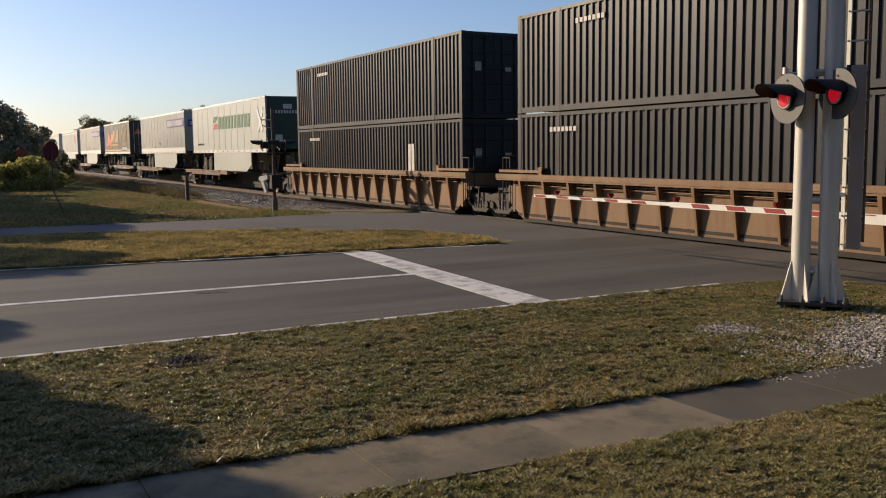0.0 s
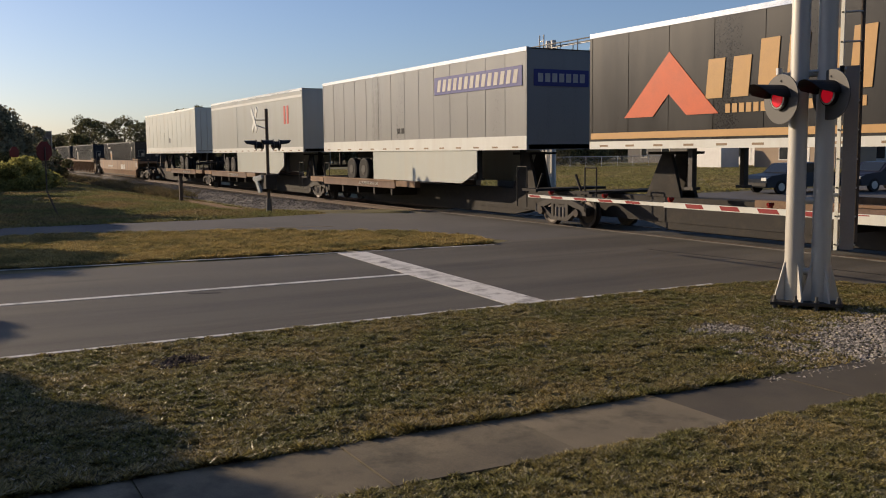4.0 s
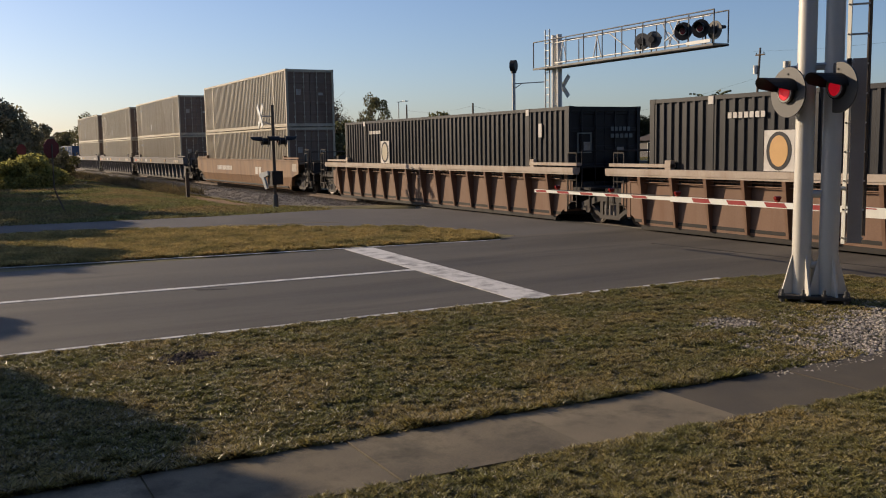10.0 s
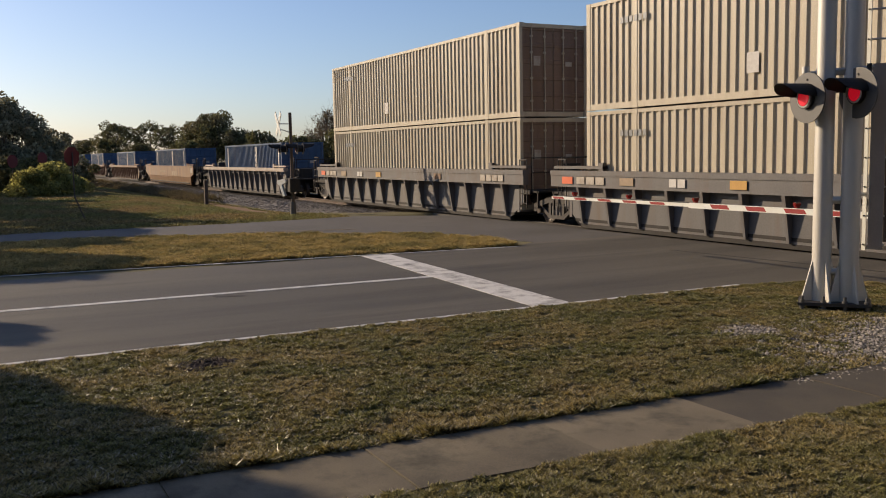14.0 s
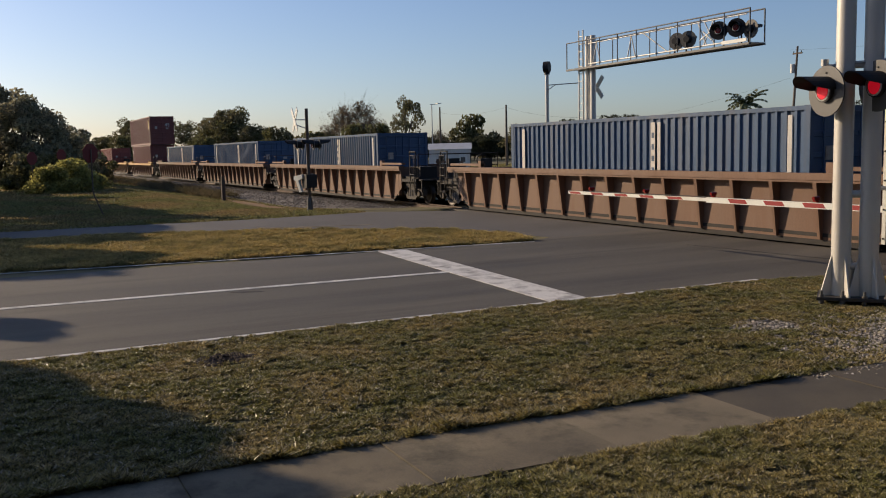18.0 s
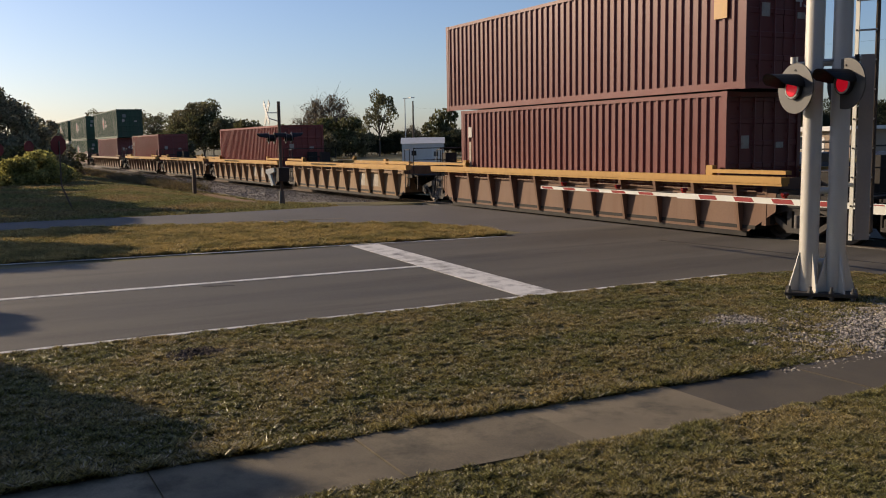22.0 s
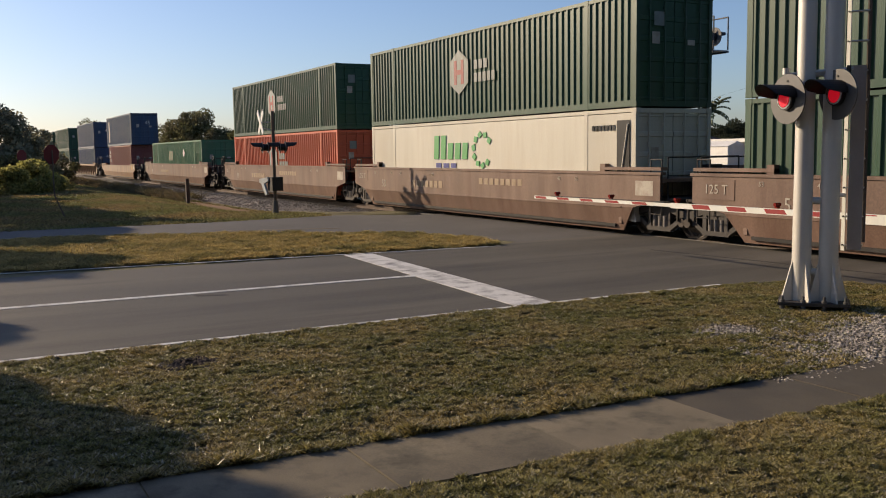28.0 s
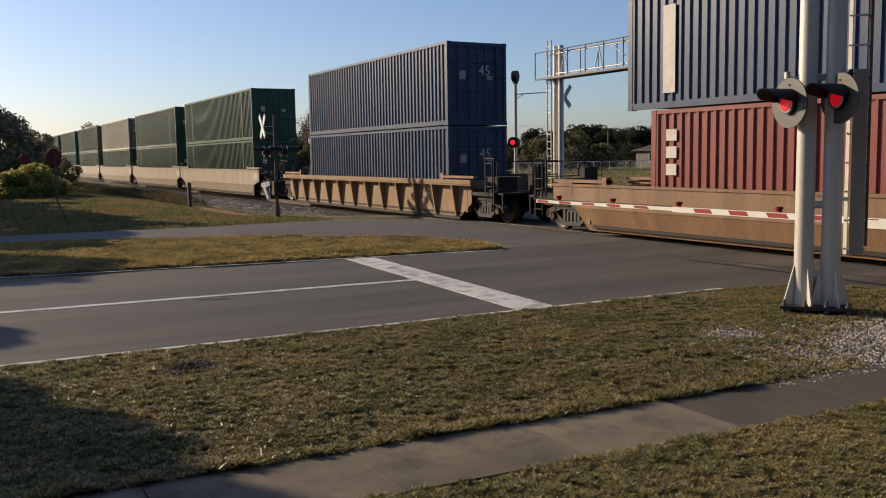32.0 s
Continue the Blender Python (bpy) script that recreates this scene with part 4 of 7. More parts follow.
def palm(x, y, h, s=1.0):
    p = thing("palm_tree", "tall palm with drooping feathered fronds", "tree", (x, y, -0.1), "palms")
    part("trunk", Shape().tube((0, 0, 0), (0.15, 0, h), 0.2, 0.14, n=9), M["bark"], p)
    r = random.Random(int(h * 10))
    for i in range(26):
        a, e = i * 2.4 + r.random(), r.uniform(0.1, 2.5)
        sh = Shape()
        prev = None
        for k in range(7):
            t = k / 6
            rad, z = 2.3 * s * t, h + 1.3 * s * e * t - 1.7 * s * t * t
            c = Vector((0.15 + rad * math.cos(a), rad * math.sin(a), z))
            w = 0.34 * s * math.sin(math.pi * min(1, 0.15 + t * 0.85)) * Vector((-math.sin(a), math.cos(a), 0))
            row = [c - w + Vector((0, 0, -0.18 * s)), c, c + w + Vector((0, 0, -0.18 * s))]
            if prev:
                for j in (0, 1):
                    m0, m1 = prev[j].lerp(row[j], 0.75), prev[j + 1].lerp(row[j + 1], 0.75)
                    sh.face([prev[j], prev[j + 1], m1, m0])
            prev = row
        part("frond", sh, M["palm"], p)


palm(*on_bearing(1252, 140), 7.6, 1.35)
palm(*on_bearing(1240, 150), 5.6, 1.1)
palm(*on_bearing(1340, 150), 5.8, 1.0)

# ---- houses and sheds ----
HOUSE = dict(white=mat("white_siding", (0.62, 0.61, 0.58), 0.7, vary=0.08, scale=1, grain=20, dirt=(0.45, 0.42, 0.38), dirt_amount=0.4, dirt_scale=0.8), grey=mat("grey_stucco", (0.11, 0.105, 0.1), 0.9, vary=0.12, scale=1, grain=20),
             beige=mat("beige_stucco", (0.3, 0.23, 0.17), 0.9, vary=0.1, scale=1, grain=20), roof=mat("brown_shingles", (0.06, 0.045, 0.038), 0.9, vary=0.25, scale=2, grain=12), pale_roof=mat("pale_flat_roof", (0.6, 0.59, 0.56), 0.8, vary=0.1))


def house(mark, d, w, depth, wall_h, wall, roof, roof_h, label, turn, eaves=0.5, windows=(), name="house", door=None, z=0.0):
    x, y = on_bearing(mark, d)
    b = thing(name, label, "house" if name == "house" else "shed", pose(x, y, z, 0, 0, turn))
    wl = part("wall", Shape().box(-w / 2, w / 2, 0, depth, -0.3, wall_h), HOUSE[wall], b)
    if roof_h > 0.4:
        s = Shape()
        e = eaves
        q = [(-w / 2 - e, -e, wall_h), (w / 2 + e, -e, wall_h), (w / 2 + e, depth + e, wall_h), (-w / 2 - e, depth + e, wall_h)]
        r0, r1 = Vector((-w / 2 - e + (0 if name == "shed" else depth * 0.4), depth / 2, wall_h + roof_h)), Vector((w / 2 + e - (0 if name == "shed" else depth * 0.4), depth / 2, wall_h + roof_h))
        s.face([q[0], q[1], r1, r0]).face([q[2], q[3], r0, r1]).face([q[1], q[2], r1]).face([q[3], q[0], r0]).face([q[3], q[2], q[1], q[0]])
        part("roof", s, HOUSE[roof], b)
    else:
        part("roof", Shape().box(-w / 2 - eaves, w / 2 + eaves, -eaves, depth + eaves, wall_h, wall_h + roof_h), HOUSE[roof], b)
        part("fascia", Shape().box(-w / 2 - eaves - 0.03, w / 2 + eaves + 0.03, -eaves - 0.03, -eaves, wall_h - 0.12, wall_h + roof_h + 0.02), HOUSE["white"], b, "white fascia board")
    for wx, wz, ww, wh in windows:
        wi = part("window", Shape().box(wx - ww / 2, wx + ww / 2, -0.03, 0.02, wz, wz + wh), M["glass"], b, "dark window pane")
        part("window_frame", Shape().box(wx - ww / 2 - 0.08, wx + ww / 2 + 0.08, -0.05, -0.02, wz - 0.08, wz).box(wx - ww / 2 - 0.08, wx + ww / 2 + 0.08, -0.05, -0.02, wz + wh, wz + wh + 0.08)
             .box(wx - ww / 2 - 0.08, wx - ww / 2, -0.05, -0.02, wz, wz + wh).box(wx + ww / 2, wx + ww / 2 + 0.08, -0.05, -0.02, wz, wz + wh), HOUSE["white"], wi)
    if door:
        part("door", Shape().box(door - 0.5, door + 0.5, -0.04, 0.02, 0.0, 2.05), HOUSE["white"], b)
    return b


house(1262, 101, 4.6, 2.2, 2.3, "white", "white", 0.55, "small white metal shed with a low gable roof", -10, 0.12, [], "shed")
house(1300, 116, 17.0, 5, 2.9, "white", "pale_roof", 0.3, "low pale house with a flat white-edged roof", -10, 0.9, [(-3, 1, 1.4, 1.1), (1.5, 1, 1.4, 1.1)], door=3.6)
house(1170, 132, 15, 7, 2.4, "grey", "roof", 1.5, "grey house with a brown hipped roof", -10, 0.7, [(-3, 0.9, 1.5, 1.2), (2.5, 0.9, 1.8, 1.2)])
house(1412, 96, 11, 5, 2.75, "beige", "pale_roof", 0.28, "low beige house with a flat pale roof", -8, 0.7, [(-1.2, 0.9, 1.2, 1.2)], door=1.8)
house(1530, 100, 7.5, 7, 2.8, "white", "pale_roof", 0.3, "low white house with a flat pale roof", 35, 0.6, [(-2, 0.9, 1.4, 1.2), (1.6, 0.9, 1.4, 1.2)])
house(738, 92, 4.2, 3.0, 2.1, "white", "white", 0.6, "small pale shed with a gable roof", 62, 0.12, [(-0.9, 0.9, 0.5, 0.5)], "shed")
board = thing("sign_board", "small white sign board on a thin post", "sign", pose(*on_bearing(761, 80), 0, 0, 0, 55))
part("post", Shape().tube((0, 0.04, -0.2), (0, 0.04, 1.8), 0.04, n=8), M["steel"], board)
part("panel", Shape().box(-0.37, 0.37, -0.02, 0.02, 0.85, 1.8), M["white"], board)
part("inset", Shape().box(-0.2, 0.2, -0.026, -0.02, 0.98, 1.4), M["disc"], board, "grey inset on the board")
# chain-link fence
fence = thing("fence", "chain-link fence with thin steel posts", "fence", (0, 0, 0))
f0, f1 = Vector((*on_bearing(905, 104), 0)), Vector((*on_bearing(1238, 112), 0))
part("top_rail", Shape().tube(f0 + Vector((0, 0, 1.25)), f1 + Vector((0, 0, 1.25)), 0.035, n=6), M["steel"], fence)
for i in range(13):
    q = f0.lerp(f1, i / 12)
    part("post", Shape().tube(q + Vector((0, 0, -0.2)), q + Vector((0, 0, 1.3)), 0.035, n=6), M["steel"], fence)
s = Shape()
for i in range(150):
    a, b = f0.lerp(f1, i / 150), f0.lerp(f1, (i + 2) / 150)
    s.tube(a, b + Vector((0, 0, 1.22)), 0.006, n=3, caps=False).tube(b, a + Vector((0, 0, 1.22)), 0.006, n=3, caps=False)
tagged(part("mesh", s, M["steel"], fence), kind="stuff")
utility_pole(*on_bearing(1329, 103), 11.8, "weathered wooden utility pole with a transformer", True, 0.75)
utility_pole(*on_bearing(838, 104), 6.9, "dark wooden pole behind the track", False)
utility_pole(*on_bearing(722, 130), 8.0, "distant wooden utility pole", False)
utility_pole(*on_bearing(1072, 140), 5.5, "distant wooden utility pole", False)
lamp = thing("street_lamp", "tall twin-armed street lamp", "street lamp", (*on_bearing(708, 150), 0))
part("pole", Shape().tube((0, 0, -0.2), (0, 0, 9.3), 0.1, 0.07, n=8), M["steel"], lamp)
part("arm", Shape().tube((-0.2, -0.2, 9.3), (0.9, 0.9, 9.4), 0.05, n=6), M["steel"], lamp)
part("head", Shape().box(0.3, 1.3, 0.5, 1.1, 9.36, 9.5), M["white"], lamp, "pale lamp head")
wire = thing("power_line", "thin sagging power lines between poles", "cable", (0, 0, 0))
for a, b, za, zb in ((on_bearing(838, 104), on_bearing(1000, 100), 6.6, 5.2), (on_bearing(1327, 103), on_bearing(1030, 190), 8.6, 6.4), (on_bearing(1327, 103), on_bearing(1800, 90), 11.5, 11.5), (on_bearing(722, 130), on_bearing(838, 104), 7.2, 6.6)):
    pts = [Vector((a[0] + (b[0] - a[0]) * t, a[1] + (b[1] - a[1]) * t, za + (zb - za) * t - 2.0 * t * (1 - t))) for t in [i / 10 for i in range(11)]]
    part("wire", Shape().pipe(pts, 0.009, 4), M["black"], wire)


# parked cars beyond the track
def parked_car(mark, d, turn, color, label):
    x, y = on_bearing(mark, d)
    c = thing("car", label, "car", pose(x, y, 0, 0, 0, turn), "parked cars")
    pm = mat("car_paint_" + color[0], color[1], 0.42, vary=0.05, spec=0.3)
    prof = [(-2.2, 0.3), (2.2, 0.3), (2.25, 0.7), (1.95, 0.85), (1.0, 0.95), (0.45, 1.4), (-0.9, 1.45), (-1.6, 1.0), (-2.2, 0.9)]
    part("body", Shape().plate(prof, -0.88, 0.88), pm, c)
    part("windscreen", Shape().hexa([(0.98, -0.74, 0.975), (1.0, -0.74, 0.985), (1.0, 0.74, 0.985), (0.98, 0.74, 0.975), (0.47, -0.66, 1.385), (0.49, -0.66, 1.4), (0.49, 0.66, 1.4), (0.47, 0.66, 1.385)]), M["glass"], c)
    part("bumper", Shape().box(2.18, 2.3, -0.86, 0.86, 0.36, 0.52), M["black"], c)
    for sg in (-1, 1):
        part("side_window", Shape().plate([(-1.35, 0.98), (0.8, 0.98), (0.4, 1.34), (-0.85, 1.38)], *sorted((sg * 0.885, sg * 0.87))), M["glass"], c)
        part("headlamp", Shape().box(2.16, 2.262, *sorted((sg * 0.5, sg * 0.84)), 0.62, 0.76), M["white"], c, "pale headlamp")
        for wx in (-1.35, 1.4):
            w = part("wheel", Shape().tube((wx, sg * 0.72, 0.32), (wx, sg * 0.9, 0.32), 0.32, n=18), M["tyre"], c)
            part("rim", Shape().tube((wx, sg * 0.9, 0.32), (wx, sg * 0.91, 0.32), 0.19, n=14), M["steel"], w)


parked_car(1412, 47, 262, ("blue", (0.012, 0.02, 0.035)), "dark blue car waiting beyond the track")
parked_car(1572, 50, 262, ("dark", (0.012, 0.014, 0.03)), "dark car waiting beyond the track")

# stop signs, posts and markers on the left lawn
def sign(mark, d, z, label, lean=0.0):
    x, y = on_bearing(mark, d)
    s = thing("stop_sign", label, "traffic sign", pose(x, y, -0.15, 0, 0, 127))
    part("post", Shape().tube((0, 0, -0.2), (lean, 0.0, z + 0.4), 0.03, n=8), M["wood"], s)
    part("face", Shape().plate([(lean + 0.4 * math.cos(radians(45 * k + 22.5)), z + 0.15 + 0.42 * math.sin(radians(45 * k + 22.5))) for k in range(8)], -0.055, -0.035), M["sign_red"], s, "red eight-sided face")


sign(42, 65, 2.35, "red stop sign on a thin wooden post")
sign(-12, 62, 2.2, "red stop sign on a thin wooden post")
sg = thing("leaning_sign", "red eight-sided sign on a leaning bent post", "traffic sign", (*on_bearing(118, 37), -0.1))
part("post", Shape().tube((0, 0, -0.2), (-0.05, -0.42, 0.95), 0.03, n=8).tube((-0.05, -0.42, 0.95), (-0.15, -0.4, 2.6), 0.025, n=8), M["wood"], sg)
part("face", Shape().plate([(0.38 * math.cos(radians(45 * k + 22.5)), 0.38 * math.sin(radians(45 * k + 22.5))) for k in range(8)], -0.01, 0.01).moved(Matrix.Translation((-0.15, -0.43, 2.45)) @ Matrix.Rotation(radians(127), 4, "Z")), M["sign_red"], sg, "red eight-sided face")
mk = thing("marker_post", "short dark timber marker post beside the track", "post", (*on_bearing(332, 52.5), -0.4))
part("post", Shape().box(-0.11, 0.11, -0.09, 0.09, -0.2, 1.35), M["tie"], mk)

# ---- the train ----
YC = 16.83          # centre line of the track
WELL_W = 1.465      # half width of a well car
rolling = []        # (thing, place at the clip's start)


def paint(name, color, rough=0.42, dirt=GRIME, amount=0.35, vary=0.12):
    return mat(name, color, rough, vary=vary, scale=1.2, grain=25, dirt=dirt, dirt_amount=amount, dirt_scale=1.3, streak=True, rand=0.08, spec=0.35)


P = dict(
    black=paint("black_container_paint", (0.01, 0.0115, 0.0155), 0.42, (0.035, 0.034, 0.036), 0.25),
    tan=paint("tan_container_paint", (0.47, 0.415, 0.31), 0.45, (0.24, 0.17, 0.1), 0.4),
    tan_rust=paint("rust_stained_door_paint", (0.2, 0.135, 0.095), 0.55, (0.1, 0.05, 0.03), 0.6, 0.25),
    blue=paint("blue_container_paint", (0.036, 0.085, 0.165), 0.38, (0.16, 0.13, 0.1), 0.4),
    navy=paint("navy_container_paint", (0.025, 0.056, 0.115), 0.38, (0.12, 0.1, 0.08), 0.3),
    brown=paint("brown_container_paint", (0.165, 0.042, 0.038), 0.42, (0.11, 0.045, 0.035), 0.35),
    maroon=paint("red_oxide_container_paint", (0.22, 0.05, 0.042), 0.42, (0.15, 0.05, 0.035), 0.35),
    red=paint("orange_red_container_paint", (0.5, 0.095, 0.04), 0.5, (0.25, 0.06, 0.03), 0.3),
    green=paint("green_container_paint", (0.017, 0.065, 0.035), 0.4, (0.09, 0.09, 0.06), 0.3),
    green_light=paint("faded_green_container_paint", (0.06, 0.19, 0.1), 0.5, (0.15, 0.13, 0.08), 0.35),
    cream=paint("cream_container_paint", (0.52, 0.5, 0.42), 0.45, (0.4, 0.33, 0.24), 0.35),
    trailer_white=paint("white_trailer_skin", (0.5, 0.53, 0.49), 0.38, (0.5, 0.46, 0.38), 0.35, 0.05),
    trailer_plain=paint("plain_pale_trailer_skin", (0.36, 0.38, 0.36), 0.38, (0.3, 0.28, 0.24), 0.35, 0.05),
    trailer_grey=paint("grey_trailer_skin", (0.285, 0.29, 0.28), 0.3, (0.24, 0.235, 0.22), 0.15, 0.06),
    trailer_black=paint("black_trailer_skin", (0.012, 0.0115, 0.0115), 0.32, (0.04, 0.036, 0.032), 0.25, 0.06),
    trailer_green=paint("dark_green_trailer_front", (0.02, 0.05, 0.035), 0.35, (0.08, 0.07, 0.06), 0.25, 0.06),
    rib_brown=paint("rusty_brown_well_paint", (0.175, 0.1, 0.064), 0.6, RUST, 0.55, 0.2),
    rib_orange=paint("orange_brown_well_paint", (0.215, 0.125, 0.064), 0.6, RUST, 0.6, 0.3),
    rib_grey=paint("grey_well_paint", (0.13, 0.125, 0.122), 0.6, (0.12, 0.08, 0.055), 0.6, 0.25),
    rib_tan=paint("buff_well_paint", (0.26, 0.165, 0.092), 0.65, RUST, 0.55, 0.25),
    smooth_buff=paint("pale_buff_well_paint", (0.29, 0.235, 0.17), 0.6, (0.16, 0.115, 0.075), 0.5, 0.18),
    yellow=paint("yellow_chord_paint", (0.48, 0.275, 0.075), 0.6, (0.3, 0.16, 0.06), 0.4, 0.12),
    smooth_orange=paint("faded_orange_well_paint", (0.225, 0.13, 0.07), 0.5, (0.115, 0.068, 0.045), 0.8, 0.35),
    smooth_brown=paint("dull_brown_well_paint", (0.16, 0.098, 0.07), 0.5, (0.1, 0.05, 0.034), 0.8, 0.35),
    chord_pale=paint("pale_chord_paint", (0.4, 0.335, 0.275), 0.6, (0.2, 0.12, 0.07), 0.5, 0.15),
    mark=mat("white_marking", (0.55, 0.53, 0.49), 0.6, vary=0.1, scale=5, grain=40, dirt=(0.35, 0.3, 0.26), dirt_amount=0.5, dirt_scale=3),
    faded=mat("faded_marking", (0.4, 0.36, 0.3), 0.6, vary=0.2, scale=5, grain=40, dirt=(0.2, 0.13, 0.09), dirt_amount=0.6, dirt_scale=3),
    faded_scrawl=mat("faded_orange_scrawl", (0.12, 0.13, 0.07), 0.6, vary=0.4, scale=6, grain=30, dirt=(0.07, 0.17, 0.1), dirt_amount=0.8, dirt_scale=5),
    faded_low=mat("worn_off_marking", (0.3, 0.22, 0.14), 0.6, vary=0.2, scale=5, grain=40, dirt=(0.22, 0.14, 0.08), dirt_amount=0.7, dirt_scale=3),
    badge=mat("faded_badge", (0.19, 0.21, 0.19), 0.55, vary=0.2, scale=5, grain=30),
    badge_red=mat("dull_red_badge_bars", (0.26, 0.05, 0.045), 0.55, vary=0.2, scale=5, grain=30),
    logo_green=mat("green_lettering", (0.025, 0.14, 0.06), 0.5, vary=0.1),
    logo_bright=mat("bright_green_mark", (0.07, 0.32, 0.1), 0.5, vary=0.1),
    logo_red=mat("red_mark", (0.5, 0.05, 0.035), 0.5, vary=0.1),
    logo_orange=mat("orange_mark", (0.65, 0.12, 0.04), 0.5, vary=0.1),
    logo_gold=mat("gold_mark", (0.55, 0.32, 0.12), 0.5, vary=0.1),
    logo_blue=mat("blue_panel", (0.04, 0.05, 0.22), 0.45, vary=0.1),
    chrome=mat("polished_metal", (0.5, 0.5, 0.5), 0.2, 0.9, vary=0.08),
)


def fold(x0, x1, y, z0, z1, sign, pitch=0.278, depth=0.045):
    """A trapezoid-corrugated sheet from x0 to x1, its outer face at y; sign -1: it faces -y."""
    s = Shape()
    n = max(1, round((x1 - x0) / pitch))
    p = (x1 - x0) / n
    prof = [(x0, 0.0)]
    for i in range(n):
        a = x0 + i * p
        prof += [(a + p * 0.26, 0.0), (a + p * 0.4, depth), (a + p * 0.86, depth), (a + p, 0.0)]
    for x, d in prof:
        s.v += [(x, y - sign * d, z0), (x, y - sign * d, z1)]
    for i in range(len(prof) - 1):
        q = (2 * i, 2 * i + 2, 2 * i + 3, 2 * i + 1)
        s.f.append(q if sign < 0 else q[::-1])
        s.s.append(False)
    return s


BOXES = {}


def container(L, color, height=2.9, smooth=False):
    """A freight container; its origin is in the middle of its underside, doors at +x. Built once a kind, then copied."""
    key = (L, color, height, smooth)
    return BOXES.get(key) or BOXES.setdefault(key, make_container(L, color, height, smooth))


def make_container(L, color, H, smooth):
    m = P[color]
    w = 1.295 if L > 14 else 1.22
    ft = {16.15: "53-foot", 13.72: "45-foot", 12.19: "40-foot"}[L]
    tone = {"black": "black", "tan": "dirty tan", "blue": "blue-grey", "navy": "dark blue", "brown": "dull brown", "maroon": "red-brown", "red": "orange-red",
            "green": "dark green", "green_light": "faded green", "cream": "cream-white"}[color]
    c = thing("shipping_container", f"{tone} {ft} {'smooth-sided' if smooth else 'corrugated'} steel container on a well car", "container", group="containers of the train")
    h = L / 2
    posts = [-h, h - 0.16] if L < 14 else [-h, -6.1, 5.94, h - 0.16]
    for sgn in (-1, 1):
        y = sgn * (w - 0.012)
        for a, b in zip(posts, posts[1:]):
            if smooth:
                part("side_panel", Shape().box(a + 0.16, b, min(y, y - sgn * 0.04), max(y, y - sgn * 0.04), 0.2, H - 0.12), m, c)
            else:
                part("side_panel", fold(a + 0.16, b, y, 0.17, H - 0.1, sgn), m, c)
        for a in posts:
            e = Shape().box(a, a + 0.16, min(y + sgn * 0.012, y - sgn * 0.1), max(y + sgn * 0.012, y - sgn * 0.1), 0.0, H)
            if a in (posts[0], posts[-1]) or L > 14:
                for z in (0.0, H - 0.12):
                    e.box(a - 0.004, a + 0.178, min(y + sgn * 0.016, y - sgn * 0.15), max(y + sgn * 0.016, y - sgn * 0.15), z - 0.002, z + 0.122)
            part("corner_post" if a in (posts[0], posts[-1]) else "mid_post", e, m, c)
        part("top_rail", Shape().box(-h + 0.16, h - 0.16, min(y + sgn * 0.008, y - sgn * 0.06), max(y + sgn * 0.008, y - sgn * 0.06), H - 0.1, H - 0.005), m, c)
        part("bottom_rail", Shape().box(-h + 0.16, h - 0.16, min(y + sgn * 0.008, y - sgn * 0.06), max(y + sgn * 0.008, y - sgn * 0.06), 0.01, 0.17), m, c)
    part("roof", Shape().box(-h + 0.05, h - 0.05, -w + 0.06, w - 0.06, H - 0.06, H - 0.02), m, c)
    part("floor", Shape().box(-h + 0.05, h - 0.05, -w + 0.07, w - 0.07, 0.06, 0.14), M["underframe"], c)
    part("front_wall", Shape().box(-h + 0.02, -h + 0.06, -w + 0.1, w - 0.1, 0.1, H - 0.06), m, c)
    part("door_sill", Shape().box(h - 0.12, h - 0.002, -w + 0.1, w - 0.1, 0.01, 0.16), m, c)
    part("door_header", Shape().box(h - 0.12, h - 0.002, -w + 0.1, w - 0.1, H - 0.13, H - 0.01), m, c)
    for sgn in (-1, 1):
        a, b = (-w + 0.1, -0.01) if sgn < 0 else (0.01, w - 0.1)
        d = Shape()
        prof = [(0.17, 0.03)]
        for i in range(5):
            z0, z1 = 0.18 + i * (H - 0.34) / 5, 0.18 + (i + 1) * (H - 0.34) / 5
            prof += [(z0 + 0.05, 0.03), (z0 + 0.07, 0.05), (z1 - 0.07, 0.05), (z1 - 0.05, 0.03)]
        prof.append((H - 0.14, 0.03))
        for z, dp in prof:
            d.v += [(h - dp, a, z), (h - dp, b, z)]
        d.f = [(2 * i, 2 * i + 1, 2 * i + 3, 2 * i + 2) for i in range(len(prof) - 1)]
        d.s = [False] * len(d.f)
        door = part("door", d, P["tan_rust"] if color == "tan" else m, c)
        for k in (0.3, 0.72):
            y = a + (b - a) * k
            r = Shape().tube((h - 0.012, y, 0.1), (h - 0.012, y, H - 0.08), 0.02, n=6)
            for z in (0.5, 1.2, 2.0, 2.5):
                r.box(h - 0.04, h - 0.005, y - 0.05, y + 0.05, z - 0.03, z + 0.03)
            part("lock_rod", r, m, door)
        part("placard", Shape().box(h - 0.03, h - 0.022, (a + b) / 2 - 0.15, (a + b) / 2 + 0.1, H * 0.55, H * 0.55 + (0.3 if sgn < 0 else 0.14)), P["faded"], door, "pale worn placard")
    bpy.context.view_layer.update()
    return c


def load(L, color, x_left, z, height=2.9, smooth=False, label=""):
    """Puts a container with its far end at x_left above z; returns it."""
    at = pose(x_left + L / 2, YC, z)
    c = copy_thing(container(L, color, height, smooth), at)
    if label:
        c["label"] = label
    rolling.append((c, at))
    return c


